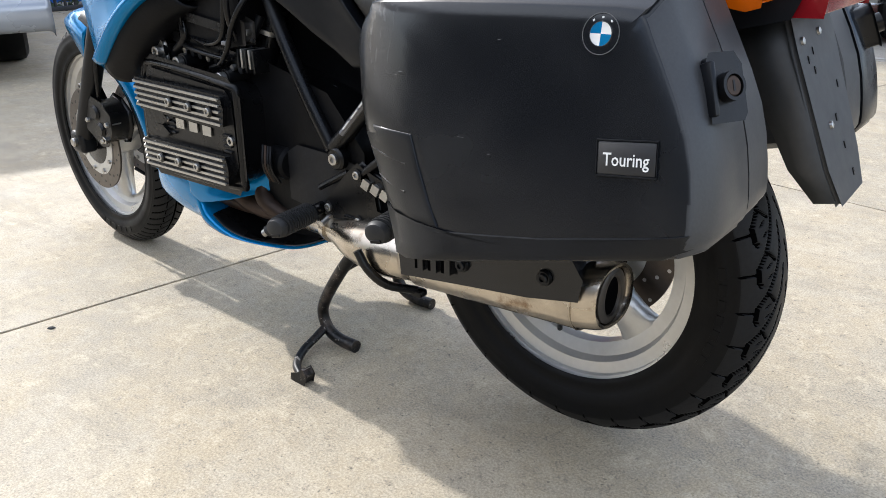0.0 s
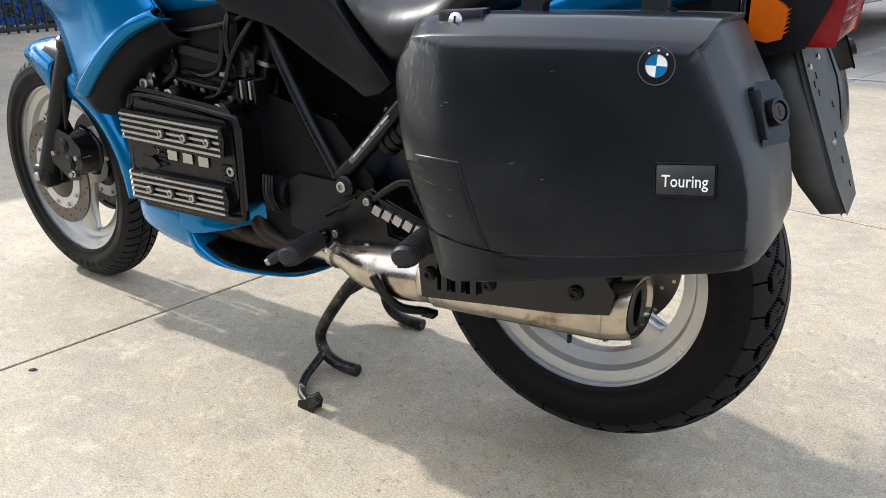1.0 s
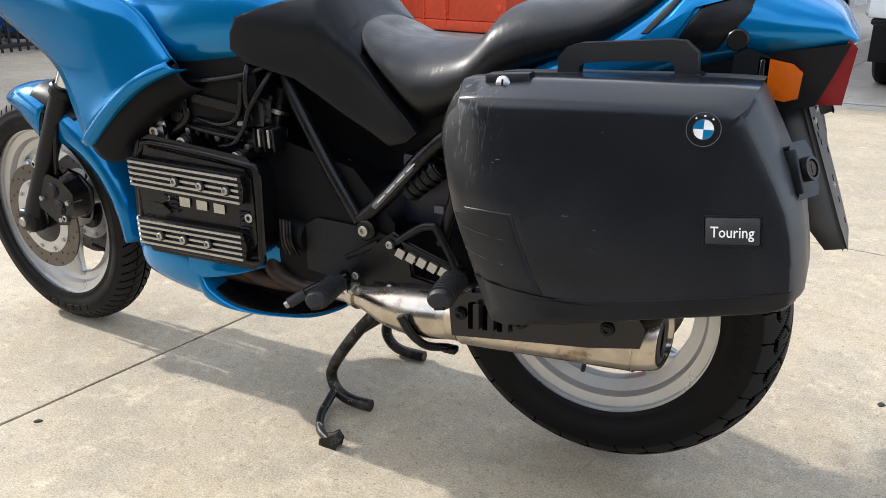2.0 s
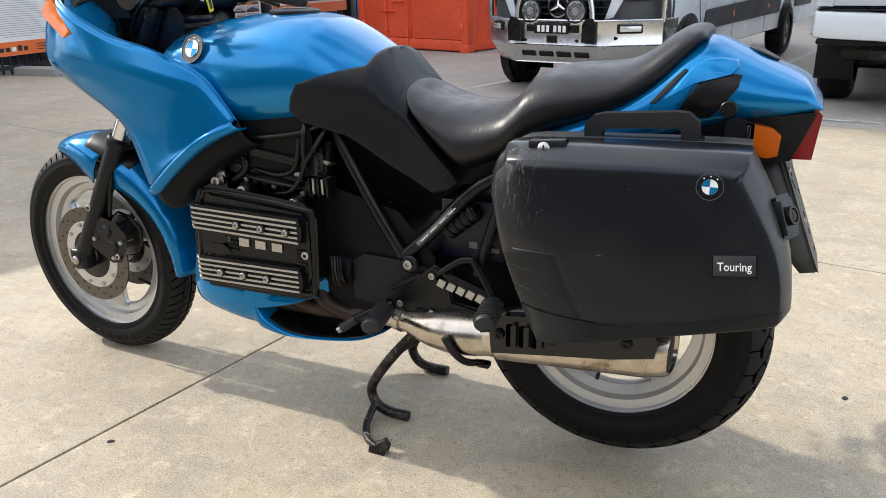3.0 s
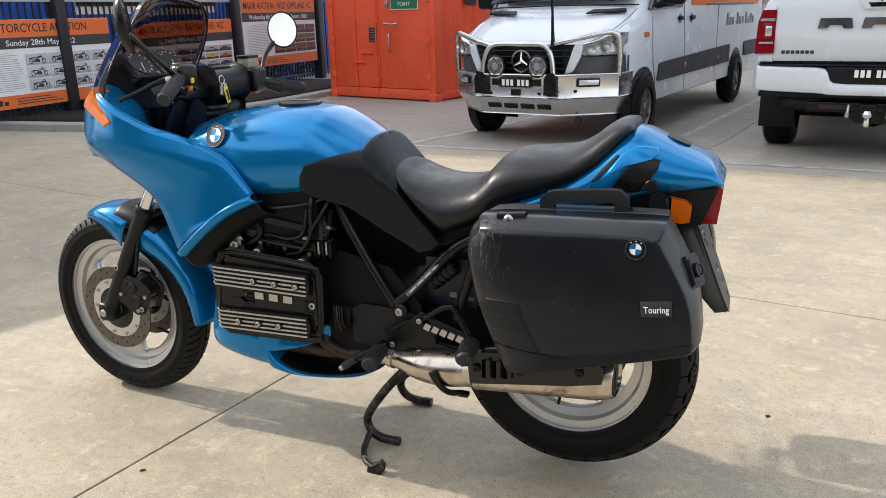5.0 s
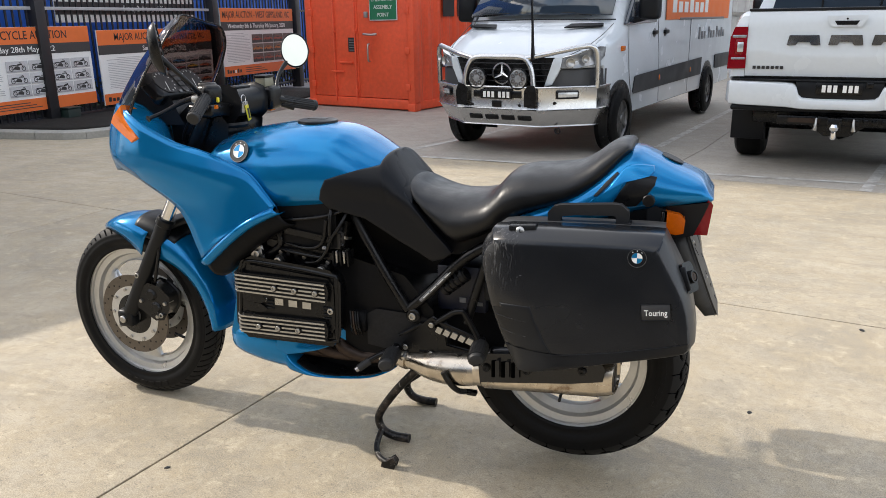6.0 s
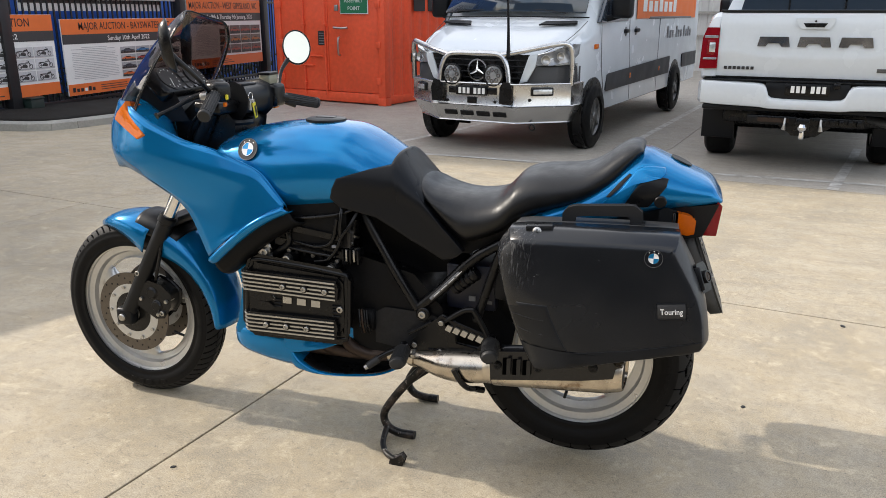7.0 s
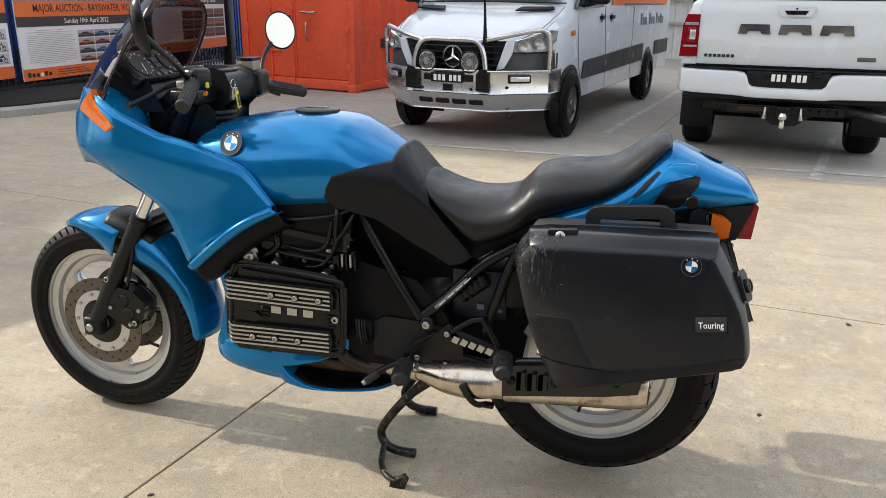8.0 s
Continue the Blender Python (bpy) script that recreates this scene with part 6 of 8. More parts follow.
            part("dial_mark", moved(box(0.032, 0.037, -0.0010, 0.0010, 0.0228, 0.0236), M @ Matrix.Translation((0, yy, 0)) @ Matrix.Rotation(a, 4, "Z")), WHITE_LABEL, cl, smooth=0)
        part("dial_needle", moved(box(0.0, 0.03, -0.001, 0.001, 0.0238, 0.0246), M @ Matrix.Translation((0, yy, 0)) @ Matrix.Rotation(radians(-20), 4, "Z")), WHITE_LABEL, cl, smooth=0)
    for k in range(3):
        part("warning_lamp", moved(box(-0.012 + 0, 0.012, -0.009, 0.009, 0.0205, 0.0225, 0.001, 1), M @ Matrix.Translation((0.040, -0.03 + 0.03 * k, 0)) @ Matrix.Diagonal((0.4, 0.7, 1, 1))), GREY_LABEL, cl)
    for k in range(4):
        part("panel_window", moved(box(-0.008, 0.008, -0.013, 0.013, 0.0205, 0.0222, 0.001, 1), M @ Matrix.Translation((-0.030 + 0.021 * k, 0.0, 0.0006))), BAND_GREY, cl)
    # tinted screen
    cur = []
    for z, hw, xc, bow in ((1.035, 0.185, -1.525, 0.17), (1.10, 0.195, -1.475, 0.16), (1.18, 0.190, -1.405, 0.14), (1.25, 0.165, -1.335, 0.11), (1.30, 0.125, -1.282, 0.07), (1.318, 0.07, -1.262, 0.03)):
        cur.append([(xc + bow * (abs(q) ** 2.0), YC + q * hw, z - 0.02 * q * q) for q in (-1, -0.8, -0.5, 0, 0.5, 0.8, 1)])
    sc = part("windscreen", sheet(cur, 4, 4), TINT, bike, "smoked windscreen with black edge", mods=[("SOLIDIFY", (0.003, 0))], smooth=60)
    sc.visible_shadow = False
    edge = [c[0] for c in cur] + [cur[-1][3]] + [c[-1] for c in cur[::-1]]
    part("screen_edge", tube(edge, 0.0022, 8, 4), ENGINE, sc)


def tank_and_seat():
    T = [(-1.20, 0.882, 0.866, 0.03, 2.2, 0.0), (-1.165, 0.908, 0.83, 0.085, 2.3, 0.05), (-1.12, 0.945, 0.80, 0.130, 2.4, 0.08), (-1.06, 0.968, 0.762, 0.160, 2.4, 0.10), (-0.98, 0.986, 0.737, 0.178, 2.4, 0.12), (-0.88, 0.999, 0.728, 0.186, 2.45, 0.12),
         (-0.78, 1.002, 0.737, 0.186, 2.45, 0.10), (-0.70, 0.992, 0.752, 0.180, 2.6, 0.10), (-0.64, 0.966, 0.775, 0.168, 2.5, 0.12), (-0.59, 0.937, 0.78, 0.152, 2.5, 0.14), (-0.545, 0.912, 0.79, 0.13, 2.4, 0.15)]
    t = part("fuel_tank", body(T, YC, 36, 5), BLUE, bike, "glossy blue fuel tank", smooth=60)
    part("tank_seam", body([(x, zb + 0.007, zb - 0.004, hw * 0.93, 6, 0.0) for x, zt, zb, hw, sq, tp in T[4:9]], YC, 28, 4), ENGINE, t)
    cap = part("filler_cap", moved(lathe([(0, 0.010), (0.046, 0.010), (0.054, 0.0085), (0.060, 0.006), (0.062, 0.0), (0.055, -0.02), (0, -0.02)], 40, "z"), Matrix.Translation((-0.81, YC, 0.999))), PLASTIC, t, "black filler cap")
    part("cap_lock", moved(box(-0.03, 0.03, -0.012, 0.012, 0.009, 0.0125, 0.0015), Matrix.Translation((-0.81, YC, 0.999))), CAST, cap)
    for s in (-1, 1):
        mb = facing(-0.992, YC - 0.1580, 0.926, -8, 24)
        if s > 0:
            mb = Matrix.Translation((-0.992, YC + 0.166, 0.926)) @ Matrix.Rotation(radians(180 + 10), 4, "Z") @ Matrix.Rotation(radians(68), 4, "X")
        badge(t, mb, 0.0335)
    # matt knee panels that wrap behind the tank
    K = [(-0.562, 0.908, 0.79, 0.146, 2.5, 0.14), (-0.556, 0.925, 0.79, 0.152, 2.5, 0.14), (-0.542, 0.924, 0.785, 0.151, 2.5, 0.14), (-0.515, 0.893, 0.78, 0.148, 2.6, 0.14), (-0.485, 0.857, 0.77, 0.146, 2.6, 0.14), (-0.455, 0.835, 0.75, 0.142, 2.6, 0.14)]
    kp = part("knee_panel", body(K, YC, 36, 5), MATT, bike, "matt black knee panel", smooth=60)
    hull = T[:9] + [(-0.59, 0.937, 0.775, 0.158, 2.5, 0.14)] + K[2:] + [(-0.40, 0.83, 0.70, 0.152, 2.6, 0.1), (-0.33, 0.82, 0.65, 0.156, 2.6, 0.1)]
    o = [(-0.728, 0.800), (-0.718, 0.83), (-0.703, 0.860), (-0.66, 0.874), (-0.61, 0.888), (-0.556, 0.898), (-0.546, 0.912), (-0.542, 0.926), (-0.52, 0.898), (-0.49, 0.862), (-0.478, 0.845), (-0.478, 0.825), (-0.447, 0.787), (-0.40, 0.735), (-0.36, 0.693), (-0.335, 0.665), (-0.36, 0.645), (-0.394, 0.634), (-0.44, 0.657), (-0.495, 0.686), (-0.55, 0.72), (-0.596, 0.748), (-0.65, 0.762), (-0.70, 0.776)]
    for s in (1, -1):
        bm = patch(o, lambda x, z: YC - hull_y(hull, x, z), 0.02, 0.004)
        part("side_panel", bm if s > 0 else mirrored(bm, YC), MATT, kp, smooth=50)
    S = [(-0.492, 0.860, 0.83, 0.07, 2.3, 0.1), (-0.468, 0.848, 0.805, 0.115, 2.4, 0.1), (-0.435, 0.831, 0.775, 0.140, 2.4, 0.1), (-0.38, 0.819, 0.715, 0.155, 2.4, 0.08), (-0.335, 0.816, 0.675, 0.162, 2.4, 0.06), (-0.29, 0.818, 0.688, 0.164, 2.4, 0.06), (-0.245, 0.829, 0.708, 0.165, 2.4, 0.06),
         (-0.215, 0.857, 0.725, 0.166, 2.4, 0.06), (-0.188, 0.884, 0.745, 0.166, 2.4, 0.06), (-0.14, 0.899, 0.770, 0.163, 2.4, 0.06), (-0.08, 0.904, 0.790, 0.157, 2.4, 0.06), (-0.016, 0.912, 0.812, 0.148, 2.4, 0.06), (0.03, 0.934, 0.835, 0.137, 2.4, 0.06), (0.066, 0.962, 0.862, 0.126, 2.4, 0.06), (0.098, 0.981, 0.905, 0.114, 2.4, 0.06), (0.125, 0.983, 0.945, 0.10, 2.3, 0.0), (0.137, 0.974, 0.955, 0.08, 2.2, 0.0)]
    part("seat", body(S, YC, 40, 5), SEAT, bike, "stepped black vinyl seat with creases", smooth=70)
    # tail
    R = [(-0.17, 0.775, 0.735, 0.140, 3, 0.0), (-0.10, 0.81, 0.738, 0.146, 3, 0.0), (-0.02, 0.85, 0.745, 0.148, 3, 0.02), (0.05, 0.90, 0.762, 0.146, 2.8, 0.05), (0.11, 0.955, 0.778, 0.143, 2.6, 0.10), (0.15, 0.964, 0.79, 0.140, 2.6, 0.12), (0.20, 0.945, 0.803, 0.135, 2.6, 0.12), (0.26, 0.918, 0.815, 0.126, 2.6, 0.10), (0.315, 0.893, 0.825, 0.112, 2.6, 0.06), (0.338, 0.862, 0.833, 0.100, 2.6, 0.0), (0.345, 0.852, 0.838, 0.09, 2.4, 0.0)]
    tl = part("tail_cowl", body(R, YC, 36, 5), BLUE, bike, "glossy blue tail cowl", smooth=60)
    for s in (1, -1):
        o = [(0.146, 0.908), (0.182, 0.908), (0.206, 0.903), (0.202, 0.883), (0.181, 0.853), (0.159, 0.827), (0.126, 0.825), (0.096, 0.828), (0.12, 0.869)]
        bm = patch(o, lambda x, z: YC - hull_y(R, x, z), 0.02, 0.002)
        part("grab_recess", bm if s > 0 else mirrored(bm, YC), ENGINE, tl, smooth=40)
        g = [(0.036, 0.826), (0.050, 0.842), (0.066, 0.848), (0.093, 0.878), (0.118, 0.914), (0.128, 0.926), (0.142, 0.931), (0.170, 0.932), (0.196, 0.928), (0.199, 0.916), (0.190, 0.906), (0.170, 0.909), (0.150, 0.911), (0.140, 0.906), (0.131, 0.895), (0.110, 0.862), (0.090, 0.832), (0.066, 0.824)]
        bm = patch(g, lambda x, z: YC - hull_y(R, x, z), 0.02, 0.007)
        part("grab_handle", bm if s > 0 else mirrored(bm, YC), BLUE, tl, "blue grab rail", smooth=50)
        bm = patch([(0.050, 0.849), (0.060, 0.849), (0.086, 0.876), (0.112, 0.910), (0.106, 0.912), (0.080, 0.886)], lambda x, z: YC - hull_y(R, x, z), 0.02, 0.003)
        part("grab_slot", bm if s > 0 else mirrored(bm, YC), ENGINE, tl, smooth=40)
        bm = rod((0.190, -0.124, 0.845), (0.190, -0.10, 0.845), 0.016, 10, 0.016, 0.002)
        part("rubber_plug", bm if s > 0 else mirrored(bm, YC), ENGINE, tl)
    part("rear_badge", moved(lathe([(0, 0), (0.03, 0), (0.03, 0.003), (0, 0.004)], 24, "z"), Matrix.Translation((0.235, YC, 0.931)) @ Matrix.Rotation(radians(25), 4, "Y")), DARK_LABEL, tl)
    part("tail_under", slab([(-0.16, 0.755), (0.10, 0.80), (0.332, 0.838), (0.318, 0.80), (0.300, 0.755), (0.20, 0.73), (0.0, 0.70), (-0.15, 0.72)], YC - 0.11, YC + 0.11, 0.003), PLASTIC, bike, "black rear tray")
    rl = part("rear_light", slab([(0.306, 0.782), (0.302, 0.757), (0.334, 0.758), (0.342, 0.834), (0.334, 0.842)], YC - 0.105, YC + 0.105, 0.003, 2), RED_LENS, bike, "wide red rear light")
    for k in range(4):
        part("lens_rib", box(0.332, 0.3405, YC - 0.09, YC + 0.09, 0.782 + 0.014 * k, 0.786 + 0.014 * k, 0.001, 1), RED_LENS, rl)
    for s in (1, -1):
        bm = slab([(0.195, 0.822), (0.193, 0.792), (0.203, 0.779), (0.231, 0.772), (0.231, 0.820), (0.207, 0.828)], -0.128, -0.072, 0.006, 3)
        ho = part("indicator_housing", bm if s > 0 else mirrored(bm, YC), PLASTIC, bike, "black indicator housing")
        bm = slab([(0.228, 0.818), (0.227, 0.774), (0.262, 0.768), (0.275, 0.772), (0.277, 0.802), (0.266, 0.811)], -0.128, -0.070, 0.005, 3)
        il = part("indicator_lens", bm if s > 0 else mirrored(bm, YC), AMBER_LENS, ho, "orange ribbed lens", smooth=30)
        for k in range(6):
            bm = box(0.2765, 0.2795, -0.126, -0.074, 0.773 + 0.0055 * k, 0.775 + 0.0055 * k, 0.0008, 1)
            part("lens_rib", bm if s > 0 else mirrored(bm, YC), AMBER_LENS, il)
        bm = box(0.224, 0.232, -0.1295, -0.068, 0.771, 0.821, 0.002, 1)
        part("lens_rim", bm if s > 0 else mirrored(bm, YC), PLASTIC, il)
        bm = rod((0.22, -0.095, 0.80), (0.20, -0.05, 0.79), 0.016)
        part("indicator_stalk", bm if s > 0 else mirrored(bm, YC), PLASTIC, ho)
    # bare plate holder with drilled holes
    P = Matrix.Translation((0.277, YC + 0.008, 0.765)) @ Matrix.Rotation(radians(-21), 4, "Y")
    ph = part("plate_holder", moved(slab([(-0.078, 0.0), (0.078, 0.0), (0.080, -0.06), (0.072, -0.215), (0.058, -0.262), (-0.046, -0.266), (-0.066, -0.215), (-0.080, -0.06)], 0.0, 0.008, 0.003, axis="x"), P), HOLDER, bike, "bare grey plate holder with holes")
    for sd in (-1, 1):
        bm = from_data([(x, y_, z) for x, y_, z in ((0.002, sd * 0.076, 0.0), (0.002, sd * 0.079, -0.06), (0.002, sd * 0.069, -0.215), (0.002, sd * 0.052, -0.262), (-0.024, sd * 0.052, -0.258), (-0.040, sd * 0.069, -0.205), (-0.060, sd * 0.079, -0.06), (-0.060, sd * 0.076, 0.0))], [(0, 1, 6, 7), (1, 2, 5, 6), (2, 3, 4, 5)])
        part("holder_flange", moved(bm, P), HOLDER, ph, mods=[("SOLIDIFY", (0.004, 0))])
    for yy, zz in ((-0.050, -0.075), (-0.026, -0.066), (-0.034, -0.09), (0.045, -0.12), (0.008, -0.16), (0.018, -0.20), (0.030, -0.24)):
        part("holder_hole", moved(box(0.0079, 0.0093, yy - 0.002, yy + 0.002, zz - 0.005, zz + 0.005), P), ENGINE, ph, smooth=0)
    for yy, zz in ((-0.06, -0.05), (0.012, -0.045), (-0.022, -0.165)):
        part("holder_bolt", moved(lathe([(0, 0.0), (0.0055, 0.0), (0.005, 0.003), (0, 0.005)], 10, "x"), P @ Matrix.Translation((0.008, yy, zz))), BOLT, ph)
    part("holder_top", moved(box(-0.06, 0.012, -0.075, 0.075, -0.004, 0.012, 0.004), P), PLASTIC, ph)


def engine():
    part("crankcase", slab([(-1.0, 0.36), (-1.0, 0.58), (-0.93, 0.62), (-0.66, 0.60), (-0.50, 0.56), (-0.42, 0.47), (-0.42, 0.35), (-0.62, 0.33)], YC - 0.13, YC + 0.17, 0.02), SHADE_BLACK, bike, "black painted engine block")
    # ribbed cover on the side
    o = [(-1.002, 0.545), (-1.012, 0.400), (-0.985, 0.366), (-0.708, 0.370), (-0.686, 0.400), (-0.680, 0.552), (-0.704, 0.578), (-0.955, 0.600), (-0.985, 0.585)]
    cv = part("ribbed_cover", slab(o, -0.172, -0.07, 0.018, 3), ENGINE, bike, "black ribbed engine cover with polished fins")
    part("cover_panel", slab([(-0.99, 0.53), (-0.995, 0.41), (-0.975, 0.385), (-0.71, 0.39), (-0.69, 0.42), (-0.69, 0.548), (-0.705, 0.565), (-0.965, 0.585)], -0.178, -0.165, 0.006), ENGINE, cv)
    for band, (xa, za, sl, x1) in enumerate(((-1.004, 0.560, -0.02, -0.705), (-1.002, 0.428, 0.012, -0.712))):
        part("fin_base", slab([(xa + 0.004, za + 0.004), (x1, za + 0.004 + sl * (x1 - xa)), (x1 + 0.006, za - 0.02 + sl * (x1 - xa)), (x1, za - 0.056 + sl * (x1 - xa)), (xa + 0.01, za - 0.056)], -0.1915, -0.168, 0.004), ENGINE, cv)
        for k in range(5):
            z = za - 0.0125 * k
            L = [(xa, z), (x1, z + sl * (x1 - xa))]
            bm = slab([(L[0][0], L[0][1] - 0.0016), (L[1][0], L[1][1] - 0.0016), (L[1][0], L[1][1] + 0.0016), (L[0][0], L[0][1] + 0.0016)], -0.1965, -0.176, 0.0009, 1)
            part("fin", bm, BRUSHED, cv, "bare polished fin")
            bm = tube([(xa + 0.002, -0.194, z), (xa - 0.012, -0.18, z + 0.002), (xa - 0.016, -0.14, z + 0.004)], 0.0032, 8, 4)
            part("fin_end", bm, BRUSHED, cv)
        for x in ((-0.872, -0.803, -0.735) if band == 0 else (-0.935, -0.868, -0.800)):
            z = za + sl * (x - xa) - 0.027
            b = part("bolt_seat", rod((x, -0.190, z), (x, -0.1985, z), 0.0115, 16), ENGINE, cv)
            bolt(b, x, -0.1975, z, 0.008, 0.006)
    # three plain bars in place of the cast letters
    for k in range(3):
        x = -0.868 + 0.047 * k
        z = 0.482 - 0.001 * k
        part("cast_bar", slab([(x - 0.013, z - 0.0085), (x + 0.012, z - 0.0085), (x + 0.013, z + 0.0075), (x - 0.012, z + 0.0085)], -0.1815, -0.176, 0.002, 1), BRUSHED, cv, "worn bare metal bar")
    for s, x in ((0, -0.90), (1, -0.708)):
        for k in range(4):
            z = 0.492 - 0.011 * k - (0.012 if s else 0)
            part("vent_slot", box(x - 0.013, x + 0.012, -0.183, -0.176, z - 0.0025, z + 0.0025, 0.001, 1), MATT, cv)
    rim = [(x, -0.168, z) for x, z in o]
    part("cover_frame", tube(rim + rim[:1], 0.0085, 10, 3), ENGINE, cv, smooth=60)
    for k in range(2):
        z0 = 0.500 - 0.030 * k
        part("panel_step", slab([(-0.985, z0), (-0.93, z0 - 0.004), (-0.915, z0 - 0.014), (-0.93, z0 - 0.022), (-0.985, z0 - 0.020)], -0.186, -0.172, 0.005), ENGINE, cv)
    bolt(cv, -0.697, -0.178, 0.470, 0.010, 0.006)
    bolt(cv, -0.915, -0.178, 0.486, 0.007, 0.006)
    part("cover_gasket", slab([(x + (0.004 if x > -0.8 else -0.002), z + (0.003 if z > 0.5 else -0.003)) for x, z in o], -0.085, -0.06, 0.008), MATT, cv)
    # head rail, lugs, intake bodies and airbox
    hr = part("intake_rail", slab([(-0.92, 0.645), (-0.70, 0.616), (-0.70, 0.632), (-0.92, 0.662)], -0.135, -0.075, 0.003), ENGINE, bike)
    for x, z in ((-0.945, 0.622), (-0.872, 0.606), (-0.73, 0.588)):
        bolt(hr, x, -0.155, z, 0.012, 0.014)
        part("lug", rod((x, -0.153, z), (x, -0.08, z), 0.017, 14), ENGINE, hr)
    part("lifting_eye", slab([(-0.962, 0.60), (-0.93, 0.60), (-0.935, 0.64), (-0.952, 0.648), (-0.968, 0.635)], -0.156, -0.146, 0.004), BRUSHED, bike, "bare metal lifting eye")
    for k in range(3):
        x = -0.875 + 0.075 * k
        tb = part("throttle_body", rod((x, -0.06, 0.60), (x + 0.02, -0.03, 0.71), 0.028, 16), ENGINE, bike)
        part("injector", rod((x + 0.01, -0.10, 0.645), (x + 0.025, -0.075, 0.70), 0.011, 10), MATT, tb)
        part("hose_clamp", rod((x + 0.012, -0.05, 0.662), (x + 0.014, -0.048, 0.670), 0.031, 16), BOLT, tb)
        part("linkage", rod((x - 0.01, -0.115, 0.665), (x + 0.05, -0.115, 0.658), 0.004, 6), BOLT, tb)
        part("cable_tie", box(x + 0.02, x + 0.045, -0.128, -0.108, 0.668, 0.682, 0.002), BOLT, tb)
    part("fuel_rail", tube([(-0.93, -0.12, 0.672), (-0.85, -0.125, 0.66), (-0.74, -0.125, 0.645), (-0.70, -0.11, 0.66)], 0.008, 8), ENGINE, bike)
    ab = part("airbox", slab([(-0.93, 0.685), (-0.925, 0.765), (-0.88, 0.785), (-0.70, 0.79), (-0.70, 0.665), (-0.74, 0.655)], -0.135, YC + 0.13, 0.015, 3), SHADE_BLACK, bike, "black airbox")
    part("airbox_lip", slab([(-0.925, 0.70), (-0.705, 0.672), (-0.705, 0.684), (-0.925, 0.713)], -0.143, -0.13, 0.003), ENGINE, ab)
    hoses = ([(-0.99, -0.10, 0.63), (-0.97, -0.135, 0.69), (-0.93, -0.13, 0.74), (-0.90, -0.11, 0.78)], [(-0.965, -0.09, 0.66), (-0.955, -0.15, 0.72), (-0.97, -0.16, 0.77), (-0.98, -0.12, 0.80)],
             [(-0.71, -0.12, 0.64), (-0.70, -0.15, 0.70), (-0.695, -0.15, 0.755), (-0.70, -0.12, 0.79)], [(-0.86, -0.13, 0.655), (-0.78, -0.145, 0.648), (-0.73, -0.148, 0.668), (-0.708, -0.15, 0.74)],)
    for i, h in enumerate(hoses):
        part("hose", tube(h, 0.013 if i < 2 else 0.006, 10), ENGINE, bike)
    for x, z in ((-0.945, 0.665), (-0.72, 0.655)):
        part("plug_connector", box(x - 0.007, x + 0.007, -0.155, -0.142, z - 0.004, z + 0.004, 0.002), GREY_LABEL, bike, "small pale connector")
    # side housings
    # added dark filler, blocks the view of the lit far side panel
    part("dark_filler", slab([(-0.70, 0.60), (-0.70, 0.78), (-0.45, 0.80), (-0.36, 0.70), (-0.42, 0.58), (-0.55, 0.56)], -0.005, YC + 0.10, 0.02), SHADE_BLACK, bike)
    part("electrics_cover", slab([(-0.667, 0.421), (-0.672, 0.544), (-0.656, 0.561), (-0.548, 0.567), (-0.531, 0.554), (-0.534, 0.436), (-0.549, 0.428)], -0.085, -0.03, 0.007), DUSTY, bike, "dusty black side cover")
    part("cover_rib", box(-0.625, -0.591, -0.092, -0.08, 0.486, 0.562, 0.004), DUSTY, bike)
    part("gearbox", slab([(-0.60, 0.36), (-0.60, 0.440), (-0.575, 0.455), (-0.45, 0.45), (-0.38, 0.43), (-0.36, 0.36), (-0.45, 0.34)], -0.112, YC + 0.125, 0.012, 2), DUSTY, bike, "dusty gearbox casting")
    part("starter", rod((-0.66, -0.10, 0.42), (-0.61, -0.10, 0.42), 0.035, 20, 0.035, 0.006), SHADE_BLACK, bike)
    for k in range(4):
        part("wire", tube([(-0.655 + 0.008 * k, -0.135, 0.46), (-0.648 + 0.008 * k, -0.145, 0.42), (-0.65 + 0.01 * k, -0.13, 0.385)], 0.0035, 6), RUST if k == 1 else ENGINE, bike)
    # exhaust headers and the cross pipe
    for k in range(3):
        x = -0.90 + 0.09 * k
        part("header_pipe", tube([(x, -0.09, 0.37), (x + 0.02, -0.11, 0.33), (x + 0.08, -0.10, 0.30), (-0.56, -0.09, 0.305)], 0.02, 12), RUST, bike, "brown heat-stained exhaust header")
    # belly pan: full-height nose, then a low tray behind the scoop, and a blue upper strip under the cover
    Bp = [(-1.102, 0.345, 0.29, 0.10, 2.6, 0.0), (-1.094, 0.372, 0.270, 0.140, 3.2, 0.0), (-1.055, 0.384, 0.254, 0.165, 3.4, 0.0), (-0.98, 0.388, 0.240, 0.180, 3.4, 0.0), (-0.92, 0.388, 0.231, 0.186, 3.4, -0.02), (-0.84, 0.380, 0.226, 0.186, 3.2, -0.04), (-0.75, 0.368, 0.226, 0.182, 3.0, -0.05), (-0.66, 0.350, 0.230, 0.172, 2.6, -0.04)]
